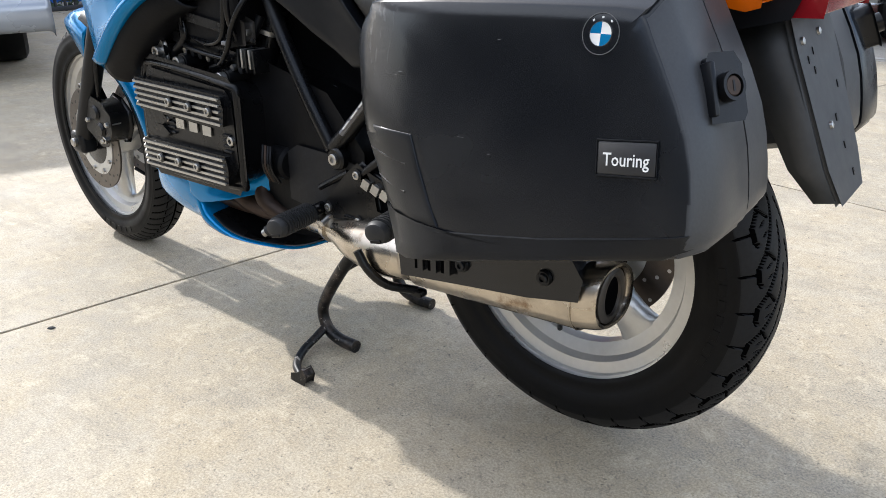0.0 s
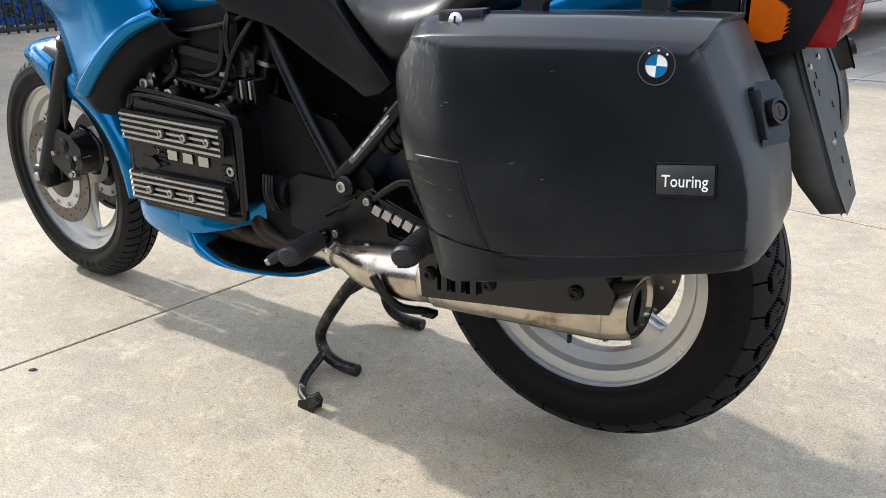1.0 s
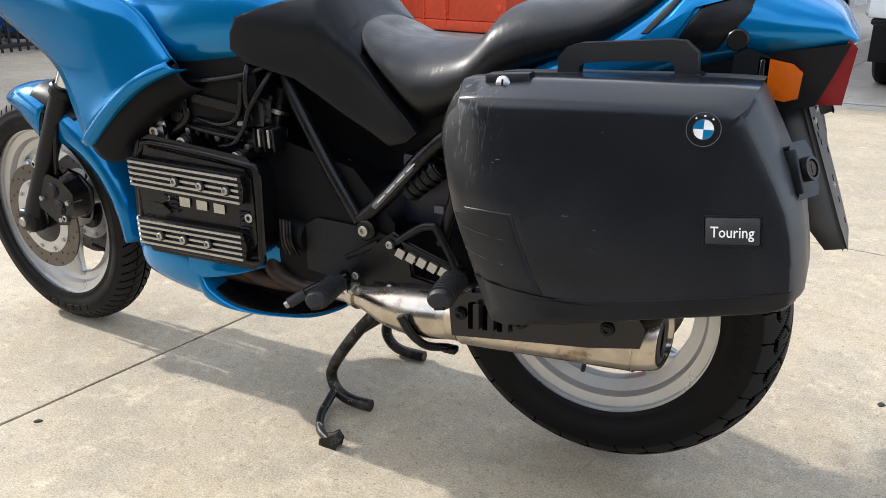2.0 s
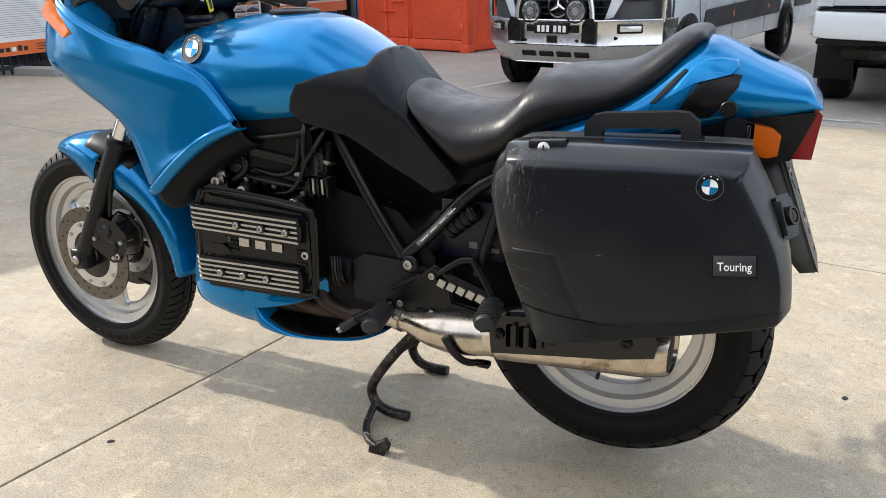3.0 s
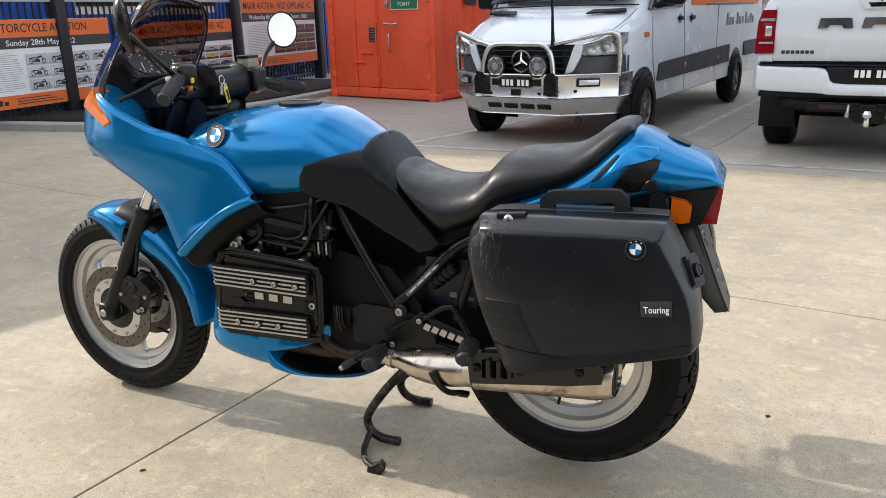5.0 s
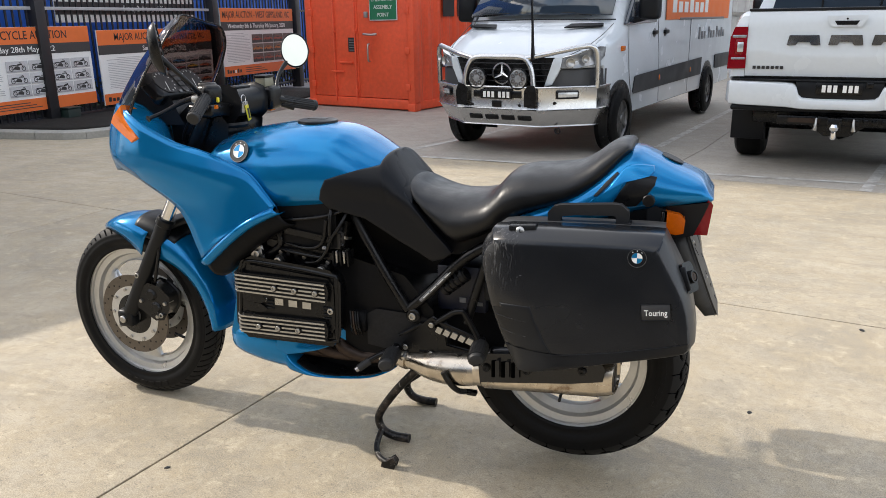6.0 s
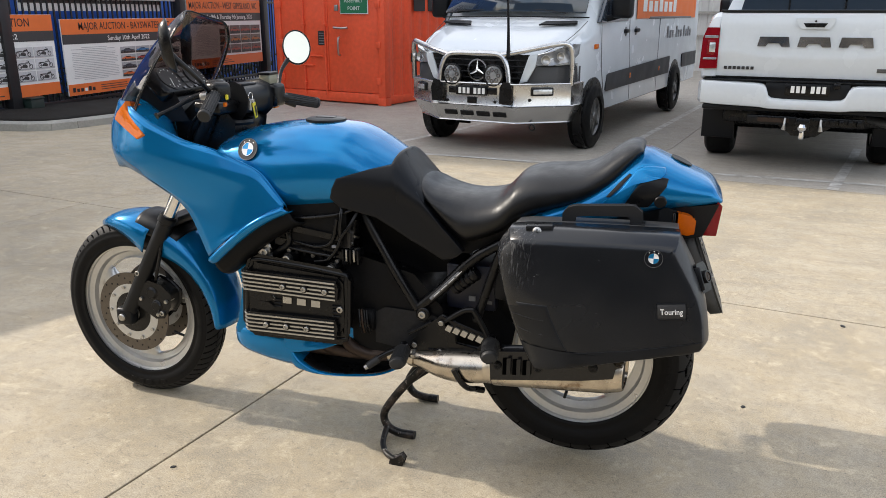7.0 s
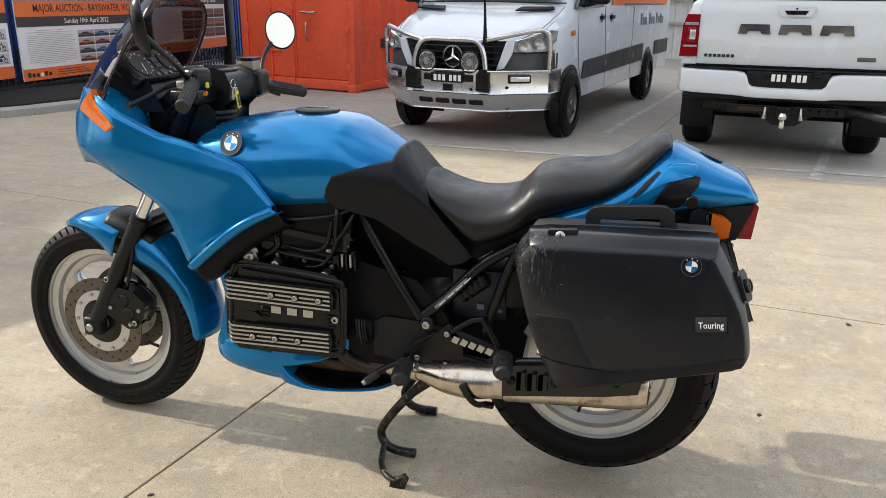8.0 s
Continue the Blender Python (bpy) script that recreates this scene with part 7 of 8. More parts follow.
    nose = Bp[:5] + [(-0.885, 0.375, 0.228, 0.187, 3.3, -0.02), (-0.865, 0.308, 0.227, 0.187, 3.3, -0.03), (-0.84, 0.278, 0.226, 0.185, 3.2, -0.03), (-0.80, 0.252, 0.226, 0.180, 3.0, 0.0), (-0.74, 0.241, 0.227, 0.172, 3.0, 0.0), (-0.66, 0.243, 0.231, 0.160, 3.0, 0.0), (-0.60, 0.250, 0.237, 0.146, 2.6, 0.0), (-0.55, 0.268, 0.254, 0.125, 2.4, 0.0), (-0.53, 0.276, 0.268, 0.09, 2.0, 0.0)]
    wall = [(-1.058, 0.563), (-1.050, 0.535), (-1.042, 0.500), (-1.046, 0.46), (-1.054, 0.425), (-1.066, 0.37), (-1.07, 0.34), (-1.0, 0.33), (-0.96, 0.45), (-0.98, 0.56)]
    bp = part("belly_pan", body(nose, YC, 32, 5), BLUE, bike, "glossy blue belly pan", smooth=60)
    strip = [(-0.90, 0.385), (-0.90, 0.318), (-0.868, 0.302), (-0.82, 0.312), (-0.76, 0.328), (-0.70, 0.344), (-0.672, 0.358), (-0.672, 0.385), (-0.75, 0.39), (-0.82, 0.39)]
    for s in (1, -1):
        bm = patch(strip, lambda x, z: YC - hull_y(Bp, x, min(z, 0.345)), 0.012, 0.001)
        part("belly_upper", bm if s > 0 else mirrored(bm, YC), BLUE, bp, smooth=60)
    for s in (1, -1):
        bm = slab(wall, -0.135, -0.120, 0.005)
        part("belly_wall", bm if s > 0 else mirrored(bm, YC), BLUE, bp)
    part("pan_liner", body([(x, zt + 0.004, zt - 0.012, max(hw - 0.008, 0.03), 3.0, 0.0) for x, zt, zb, hw, sq, tp in nose[7:13]], YC, 28, 4), ENGINE, bp, "black inside of the pan")
    part("sump", slab([(-1.0, 0.37), (-0.66, 0.36), (-0.56, 0.33), (-0.58, 0.265), (-0.72, 0.252), (-0.95, 0.27)], YC - 0.09, YC + 0.12, 0.02), SHADE_BLACK, bike, "black engine sump")
    # dark housings and lines in the engine bay
    part("airbox_face", slab([(-0.832, 0.648), (-0.682, 0.656), (-0.680, 0.690), (-0.70, 0.697), (-0.832, 0.688)], -0.134, -0.11, 0.006), surface("grey_brown_plastic", (0.016, 0.014, 0.012), 0.55, vary=0.2), bike, "grey-brown airbox face")
    for pts, r in (([(-0.883, -0.12, 0.76), (-0.880, -0.135, 0.70), (-0.873, -0.138, 0.655), (-0.905, -0.14, 0.625), (-0.93, -0.13, 0.61)], 0.010), ([(-0.655, -0.12, 0.76), (-0.672, -0.145, 0.72), (-0.698, -0.148, 0.684), (-0.715, -0.15, 0.645), (-0.745, -0.15, 0.612), (-0.79, -0.14, 0.60)], 0.0055),
                   ([(-0.955, -0.14, 0.76), (-0.965, -0.15, 0.71), (-0.958, -0.15, 0.66), (-0.975, -0.14, 0.62)], 0.012),
                   ([(-0.90, -0.13, 0.64), (-0.84, -0.15, 0.636), (-0.78, -0.15, 0.628), (-0.72, -0.145, 0.622)], 0.005)):
        part("hose", tube(pts, r, 10), ENGINE, bike)
    for k in range(9):
        x = -0.90 + 0.026 * k
        part("rail_stud", rod((x, -0.130, 0.632 - 0.13 * (x + 0.9)), (x, -0.142, 0.630 - 0.13 * (x + 0.9)), 0.0065, 10), BOLT if k % 3 == 1 else ENGINE, hr)
    for k in range(5):
        x = -0.70 + 0.012 * k
        part("linkage_plate", box(x - 0.003, x + 0.003, -0.14, -0.10, 0.60 + 0.008 * (k % 2), 0.645, 0.001), BOLT if k % 2 else ENGINE, hr)


def chassis():
    for s in (1, -1):
        def mk(name, bm, mat, label=""):
            return part(name, bm if s > 0 else mirrored(bm, YC), mat, bike, label)
        mk("frame_tube", tube([(-0.66, -0.085, 0.79), (-0.63, -0.10, 0.725), (-0.55, -0.110, 0.59), (-0.475, -0.112, 0.475)], 0.0145, 14), ENGINE, "black frame tube")
        mk("frame_tube", tube([(-0.47, -0.112, 0.48), (-0.40, -0.112, 0.545), (-0.31, -0.108, 0.64), (-0.22, -0.10, 0.70)], 0.0155, 14), ENGINE, "black frame tube")
        mk("frame_tube", tube([(-0.22, -0.10, 0.70), (-0.26, -0.10, 0.58), (-0.30, -0.10, 0.45)], 0.013, 12), ENGINE)
        mk("frame_clamp", rod((-0.457, -0.128, 0.462), (-0.457, -0.09, 0.462), 0.022, 16, 0.022, 0.004), ENGINE)
    bolt(bike, -0.457, -0.126, 0.462, 0.011, 0.008)
    part("tube_sticker", tube([(-0.43, -0.129, 0.515), (-0.345, -0.127, 0.603)], 0.006, 6, 2), GREY_LABEL, bike)
    for k in range(4):
        part("sticker_bar", moved(box(-0.012, 0.012, -0.001, 0.001, -0.0012, 0.0012), Matrix.Translation((-0.41 + 0.022 * k, -0.1365, 0.535 + 0.0225 * k)) @ Matrix.Rotation(radians(-46), 4, "Y")), WHITE_LABEL, bike, smooth=0)
    part("ignition_coil", tube([(-0.37, -0.10, 0.545), (-0.30, -0.10, 0.60)], 0.02, 14, 2), ENGINE, bike)
    for k in range(5):
        q = k / 4
        part("coil_ring", rod((-0.365 + 0.055 * q, -0.10, 0.548 + 0.045 * q), (-0.359 + 0.055 * q, -0.10, 0.553 + 0.045 * q), 0.023, 14), MATT, bike)
    bt = part("battery", box(-0.40, -0.25, -0.07, 0.10, 0.47, 0.61, 0.008), BATTERY, bike, "dark navy battery box")
    part("battery_bar", box(-0.33, -0.31, -0.0735, -0.07, 0.50, 0.515), GREY_LABEL, bt, smooth=0)
    part("battery_bar", box(-0.29, -0.26, -0.0735, -0.07, 0.495, 0.505), GREY_LABEL, bt, smooth=0)
    part("seat_base", slab([(-0.47, 0.765), (-0.20, 0.765), (-0.16, 0.75), (-0.24, 0.71), (-0.33, 0.66), (-0.39, 0.66)], YC - 0.11, YC + 0.11, 0.01), SHADE_BLACK, bike)
    part("reservoir", box(-0.25, -0.20, -0.10, -0.02, 0.52, 0.63, 0.01), MATT, bike)
    part("inner_mudguard", slab([(-0.22, 0.50), (-0.24, 0.68), (-0.1, 0.74), (0.2, 0.74), (0.26, 0.70), (0.0, 0.70), (-0.17, 0.60)], YC - 0.07, YC + 0.07, 0.01), SHADE_BLACK, bike)
    part("swing_arm", tube([(-0.42, 0.12, 0.37), (-0.2, 0.13, 0.36), (-0.01, 0.12, 0.343)], (0.045, 0.042, 0.06), 16), ENGINE, bike, "black swing arm with shaft drive")
    part("final_drive", moved(lathe([(0, 0.16), (0.06, 0.155), (0.085, 0.12), (0.085, 0.08), (0, 0.07)], 28, "y"), Matrix.Translation((-0.008, 0, 0.343))), ENGINE, bike)
    # added dark slab, hides the bright ground behind the footrest
    part("dark_backing", slab([(-0.42, 0.335), (-0.42, 0.46), (-0.25, 0.46), (-0.205, 0.42), (-0.215, 0.36), (-0.26, 0.335)], -0.045, YC + 0.06, 0.012), SHADE_BLACK, bike, "dark slab added behind the footrest plate")
    # footrest plate: a bracket with a triangular loop over the pads
    pl = part("footrest_plate", slab([(-0.492, 0.346), (-0.488, 0.372), (-0.421, 0.442), (-0.398, 0.460), (-0.381, 0.450), (-0.365, 0.426), (-0.358, 0.378), (-0.29, 0.368), (-0.252, 0.402), (-0.238, 0.386), (-0.256, 0.352), (-0.35, 0.342), (-0.408, 0.330), (-0.472, 0.333)], -0.126, -0.112, 0.004), ENGINE, bike, "black footrest plate")
    loop = [(-0.388, -0.119, 0.446), (-0.338, -0.119, 0.482), (-0.312, -0.119, 0.490), (-0.300, -0.119, 0.484), (-0.266, -0.119, 0.425), (-0.258, -0.119, 0.404)]
    part("plate_loop", tube(loop, 0.0085, 10), ENGINE, pl)
    part("heel_bar", slab([(-0.392, 0.438), (-0.380, 0.452), (-0.264, 0.414), (-0.267, 0.390)], -0.126, -0.116, 0.003), ENGINE, pl)
    for k in range(5):
        x, z = -0.374 + 0.023 * k, 0.430 - 0.0058 * k
        part("bright_pad", slab([(x - 0.011, z - 0.005), (x + 0.003, z - 0.011), (x + 0.011, z + 0.004), (x - 0.003, z + 0.010)], -0.134, -0.124, 0.001, 1), BRUSHED, pl, "bare metal pad")
    for x, z in ((-0.399, 0.442), (-0.402, 0.351), (-0.482, 0.363)):
        part("bolt_seat", rod((x, -0.124, z), (x, -0.129, z), 0.0125, 16, 0.0115), ENGINE, pl)
        bolt(pl, x, -0.128, z, 0.0080, 0.005)
    part("plate_rib", box(-0.440, -0.315, -0.131, -0.121, 0.350, 0.358, 0.003), ENGINE, pl)
    def peg(a, b, turn):
        a, b = Vector(a), Vector(b)
        d = (b - a)
        q = Matrix.Translation(a) @ d.to_track_quat("X", "Z").to_matrix().to_4x4() @ Matrix.Rotation(radians(turn), 4, "X")
        n, L = 12, d.length
        prof = [(0, 0.0), (0.016, 0.0), (0.0195, 0.006)]
        for k in range(n):
            x = 0.010 + (L - 0.026) * k / (n - 1)
            prof += [(0.0178, x - 0.0024), (0.0230, x - 0.0017), (0.0230, x + 0.0017), (0.0178, x + 0.0024)]
        prof += [(0.0212, L - 0.009), (0.0205, L - 0.004), (0.0170, L + 0.0015), (0.010, L + 0.004), (0, L + 0.0045)]
        flat = Matrix.Diagonal((1, 1.12, 0.92, 1))
        g = part("footpeg", moved(lathe(prof, 24, "x"), q @ flat), GRIP, bike, "black ribbed rubber footpeg", smooth=35)
        part("peg_plate", moved(box(L - 0.001, L + 0.0045, -0.010, 0.010, -0.0155, -0.0095, 0.001, 1), q), ENGINE, g)
        part("peg_hinge", rod(a - d.normalized() * 0.04, a + d.normalized() * 0.01, 0.012), ENGINE, g)
    peg((-0.512, -0.150, 0.352), (-0.495, -0.250, 0.353), 12)
    peg((-0.240, -0.165, 0.414), (-0.222, -0.266, 0.414), 8)
    gl = part("gear_lever", tube([(-0.50, -0.13, 0.36), (-0.56, -0.15, 0.335), (-0.60, -0.165, 0.31)], 0.008, 10), ENGINE, bike)
    part("lever_rubber", rod((-0.585, -0.16, 0.318), (-0.615, -0.178, 0.297), 0.0115, 12), GRIP, gl)
    part("lever_tip", rod((-0.615, -0.178, 0.297), (-0.622, -0.182, 0.292), 0.008, 10), BOLT, gl)
    part("link_rod", rod((-0.50, -0.13, 0.40), (-0.43, -0.12, 0.44), 0.006, 8), ENGINE, bike)
    part("under_tray", box(-0.37, -0.27, -0.15, -0.12, 0.322, 0.345, 0.004), MATT, bike)
    # centre stand with two feet, tang and spring
    st = part("centre_stand", tube([(-0.435, -0.062, 0.300), (-0.50, -0.06, 0.232), (-0.556, -0.055, 0.165), (-0.604, -0.052, 0.095), (-0.614, -0.052, 0.058), (-0.596, -0.054, 0.026), (-0.56, -0.056, 0.014), (-0.508, -0.057, 0.0135)], (0.0135, 0.0135, 0.0135, 0.013, 0.013, 0.0135, 0.0135, 0.014), 14), STAND, bike, "scratched black centre stand")
    part("stand_tang", tube([(-0.602, -0.054, 0.034), (-0.597, -0.095, 0.022), (-0.585, -0.140, 0.016), (-0.556, -0.185, 0.013), (-0.520, -0.207, 0.012)], (0.010, 0.0095, 0.009, 0.009, 0.008), 12), STAND, st, "scratched steel tang")
    part("stand_foot", slab([(-0.534, 0.004), (-0.512, 0.002), (-0.496, 0.003), (-0.490, 0.022), (-0.498, 0.034), (-0.514, 0.022), (-0.531, 0.016)], -0.219, -0.195, 0.003), STAND, st)
    part("stand_leg", tube([(-0.435, 0.175, 0.300), (-0.50, 0.18, 0.232), (-0.556, 0.187, 0.165), (-0.604, 0.192, 0.095), (-0.614, 0.195, 0.058), (-0.596, 0.198, 0.026), (-0.56, 0.20, 0.014), (-0.508, 0.20, 0.0135)], 0.0135, 14), STAND, st)
    part("stand_cross", tube([(-0.47, -0.06, 0.262), (-0.46, 0.05, 0.258), (-0.47, 0.18, 0.262)], 0.013, 12), STAND, st)
    part("stand_brace", tube([(-0.535, -0.055, 0.192), (-0.47, -0.03, 0.238), (-0.41, 0.0, 0.275)], 0.010, 10), STAND, st)
    part("side_stand", tube([(-0.342, -0.193, 0.330), (-0.326, -0.186, 0.296), (-0.308, -0.158, 0.260), (-0.289, -0.100, 0.232)], 0.0085, 10, 4), ENGINE, bike, "black side stand bar folded up")
    part("side_stand_foot", box(-0.300, -0.270, -0.110, -0.088, 0.222, 0.236, 0.004), ENGINE, bike)


def exhaust():
    ex = part("collector_pipe", tube([(-0.57, -0.095, 0.305), (-0.50, -0.115, 0.318), (-0.46, -0.125, 0.318), (-0.40, -0.13, 0.315), (-0.33, -0.13, 0.315), (-0.25, -0.13, 0.322)], (0.022, 0.024, 0.026, 0.042, 0.050, 0.046), 20), STEEL, bike, "bare stained steel collector")
    part("pipe_clamp", tube([(-0.492, -0.117, 0.319), (-0.475, -0.122, 0.318)], 0.029, 18, 2), STEEL, ex)
    part("clamp_bolt", rod((-0.482, -0.15, 0.335), (-0.482, -0.12, 0.345), 0.006, 8), BOLT, ex)
    secs = []
    for x, z, ry, rz, cut in ((-0.262, 0.3245, 0.044, 0.042, 0), (-0.255, 0.325, 0.047, 0.046, 0), (-0.235, 0.327, 0.048, 0.047, 0), (-0.228, 0.3275, 0.052, 0.051, 0), (0.06, 0.353, 0.053, 0.053, 0), (0.090, 0.3555, 0.053, 0.053, 0.002), (0.093, 0.3580, 0.0535, 0.0535, 0.002), (0.122, 0.3625, 0.0500, 0.0520, 0.004),
                             (0.132, 0.3645, 0.0475, 0.0505, 0.005), (0.136, 0.3650, 0.0455, 0.0485, 0.006), (0.135, 0.3650, 0.0410, 0.0440, 0.006), (0.125, 0.3640, 0.0395, 0.0425, 0.005), (0.121, 0.3638, 0.037, 0.039, 0.005)):
        yc = -0.132 - 0.014 * (x + 0.26) / 0.4
        secs.append([(x + cut * math.cos(a), yc + ry * math.copysign(abs(math.cos(a)) ** 0.85, math.cos(a)), z + rz * math.copysign(abs(math.sin(a)) ** 0.85, math.sin(a))) for a in (2 * math.pi * k / 40 for k in range(40))])
    mf = part("muffler", rings(secs), STEEL, bike, "stained stainless steel muffler", smooth=40)
    def oval(x, ry, rz):
        return [(x + 0.002, -0.1455 + 0.93 * ry * math.cos(a), 0.3640 + 0.93 * rz * math.sin(a)) for a in (2 * math.pi * k / 32 for k in range(32))]
    ep = part("end_plate", rings([oval(0.110, 0.043, 0.0455), oval(0.129, 0.043, 0.0455), oval(0.132, 0.036, 0.040), oval(0.131, 0.026, 0.034), oval(0.126, 0.0225, 0.0315), oval(0.095, 0.021, 0.030)]), DULL, mf, "dull inset end plate")
    part("outlet", rings([oval(0.1240, 0.0235, 0.0325), oval(0.1275, 0.0230, 0.0320)]), RECESS_SHADE, ep, "black disc that paints the shade inside the outlet")
    for x0, ry, rz, r, mat in ((-0.235, 0.049, 0.0485, 0.0022, RUST), (0.0915, 0.0545, 0.0555, 0.0018, STEEL)):
        yc, zc = -0.132 - 0.014 * (x0 + 0.26) / 0.4, 0.327 + 0.0287 * (x0 + 0.235) / 0.3265
        part("weld_bead", tube([(x0, yc + ry * math.cos(a), zc + rz * math.sin(a)) for a in (2 * math.pi * k / 24 for k in range(25))], r, 6, 1), mat, mf)
    hs = part("heat_shield", slab([(-0.222, 0.329), (-0.226, 0.378), (-0.206, 0.398), (-0.10, 0.410), (0.085, 0.424), (0.102, 0.400), (0.098, 0.376), (0.02, 0.360), (-0.10, 0.345)], -0.2005, -0.150, 0.010, 3), SATIN, bike, "black slotted heat shield")
    for k in range(3):
        x = -0.195 + 0.028 * k
        part("shield_slot", slab([(x, 0.342 + 0.003 * k), (x + 0.009, 0.343 + 0.003 * k), (x + 0.009, 0.390), (x, 0.388)], -0.2030, -0.196, 0.002, 1), RECESS_SHADE, hs)
        part("shield_rib", slab([(x + 0.013, 0.340 + 0.003 * k), (x + 0.02, 0.341 + 0.003 * k), (x + 0.02, 0.394), (x + 0.013, 0.392)], -0.211, -0.198, 0.002, 1), SATIN, hs)
    for x, z in ((-0.212, 0.366), (-0.098, 0.372), (0.052, 0.392)):
        part("bolt_seat", rod((x, -0.202, z), (x, -0.2075, z), 0.0125, 16, 0.011), ENGINE, hs)
        bolt(hs, x, -0.206, z, 0.0085, 0.005, PLASTIC)


def controls():
    part("fork_crown", moved(box(-0.05, 0.05, -0.12, 0.12, -0.02, 0.02, 0.012, 3), Matrix.Translation((-1.135, YC, 1.035)) @ Matrix.Rotation(radians(-7.5), 4, "Z")), ENGINE, bike)
    part("handlebar", tube([(-1.055, -0.24, 1.045), (-1.085, -0.13, 1.09), (-1.14, -0.06, 1.085), (-1.13, 0.03, 1.085), (-1.10, 0.11, 1.08), (-1.055, 0.21, 1.045), (-1.0, 0.33, 1.015)], 0.0125, 12), ENGINE, bike, "black handlebar")
    def grip(a, b, label):
        g = part("handlebar_grip", rod(a, b, 0.0165, 18, 0.0165, 0.003), GRIP, bike, label)
        a, b = Vector(a), Vector(b)
        d = (b - a).normalized()
        sd = d.cross(Vector((0, 0, 1))).normalized()
        up = sd.cross(d)
        for k in range(16):
            an = 2 * math.pi * k / 16
            o = (sd * math.cos(an) + up * math.sin(an)) * 0.0168
            part("grip_rib", rod(a + o + d * 0.008, b + o - d * 0.01, 0.0017, 6), GRIP, g)
        part("grip_end", rod(b - d * 0.004, b + d * 0.006, 0.019, 18, 0.0185, 0.002), GRIP, g)
    grip((-1.078, -0.150, 1.086), (-1.049, -0.258, 1.037), "black ribbed rubber grip")
    grip((-1.055, 0.225, 1.040), (-0.995, 0.345, 1.012), "black ribbed rubber grip")
    sw = part("switch_pod", moved(box(-0.027, 0.030, -0.034, 0.03, -0.030, 0.028, 0.018, 4), Matrix.Translation((-1.082, -0.125, 1.092)) @ Matrix.Rotation(radians(-15), 4, "Z")), ENGINE, bike)
    part("switch_button", box(-1.055, -1.046, -0.138, -0.128, 1.068, 1.084, 0.004), YELLOW, sw, "yellow switch button")
    part("switch_button", box(-1.056, -1.046, -0.150, -0.138, 1.050, 1.062, 0.003), ORANGE_LENS, sw)
    part("perch", moved(box(-0.022, 0.026, -0.02, 0.022, -0.012, 0.016, 0.009, 3), Matrix.Translation((-1.105, -0.105, 1.108))), ENGINE, sw)
    sw2 = part("switch_pod", moved(box(-0.03, 0.03, -0.035, 0.035, -0.04, 0.035, 0.014, 3), Matrix.Translation((-1.075, 0.19, 1.055))), ENGINE, bike)
    part("switch_button", box(-1.085, -1.06, 0.17, 0.20, 1.01, 1.022, 0.003), ORANGE_LENS, sw2, "orange switch button")
    for yy in (0.13, 0.145, 0.16):
        part("bellows_ring", rod((-1.09, yy, 1.072 - (yy - 0.13) * 0.4), (-1.086, yy + 0.008, 1.07 - (yy - 0.13) * 0.4), 0.025, 16), GRIP, bike)
    # padded box in the middle of the bar, key ring and yellow tag
    bo = [(-0.062, 0.0), (-0.050, 0.032), (0.0, 0.040), (0.034, 0.028), (0.046, 0.0), (0.040, -0.040), (0.016, -0.060), (-0.03, -0.056)]
    bx = part("bar_pad", moved(slab(bo, -0.065, 0.065, 0.014, 3), Matrix.Translation((-1.09, YC + 0.025, 1.062)) @ Matrix.Rotation(radians(-7.5), 4, "Z") @ Matrix.Diagonal((0.88, 1, 0.9, 1))), PLASTIC, bike, "black moulded bar cover")
    part("pad_lid", moved(box(-0.032, 0.010, -0.03, 0.04, 0.030, 0.040, 0.006), Matrix.Translation((-1.092, YC + 0.025, 1.062)) @ Matrix.Rotation(radians(-7.5), 4, "Z")), MATT, bx)
    key = thing("key_ring", pose(0, 0, 0), "steel key ring with a small yellow tag hanging in the lock", "keys")
    part("ring", tube([(-1.037, -0.022 + 0.012 * math.cos(a), 1.068 + 0.012 * math.sin(a)) for a in (2 * math.pi * k / 14 for k in range(15))], 0.0013, 6, 1), CHROME, key)
    for k in range(2):
        part("key", moved(box(-0.0015, 0.0015, -0.006, 0.006, -0.034, 0.0, 0.001, 1), Matrix.Translation((-1.034 + 0.003 * k, -0.025 + 0.008 * k, 1.06)) @ Matrix.Rotation(radians(-14 + 22 * k), 4, "X")), BRUSHED, key)
    part("tag", moved(box(-0.002, 0.002, -0.009, 0.009, -0.050, 0.0, 0.003, 1), Matrix.Translation((-1.030, -0.018, 1.050)) @ Matrix.Rotation(radians(14), 4, "X")), YELLOW, key)
    part("tag_bar", moved(box(0.002, 0.003, -0.004, 0.004, -0.042, -0.010), Matrix.Translation((-1.030, -0.018, 1.050)) @ Matrix.Rotation(radians(14), 4, "X")), DARK_LABEL, key, smooth=0)
    # levers and reservoir
    part("clutch_lever", tube([(-1.12, -0.115, 1.085), (-1.165, -0.14, 1.07), (-1.183, -0.20, 1.049), (-1.202, -0.245, 1.034), (-1.206, -0.255, 1.031)], (0.010, 0.008, 0.006, 0.006, 0.010), 10), ENGINE, bike, "black clutch lever")
    part("lever_bracket", moved(box(-0.018, 0.018, -0.02, 0.02, -0.01, 0.012, 0.005), Matrix.Translation((-1.118, -0.125, 1.075))), BRUSHED, bike)
    part("brake_lever", tube([(-1.10, 0.21, 1.04), (-1.10, 0.27, 1.025), (-1.075, 0.34, 1.0)], 0.007, 10), ENGINE, bike, "black brake lever")
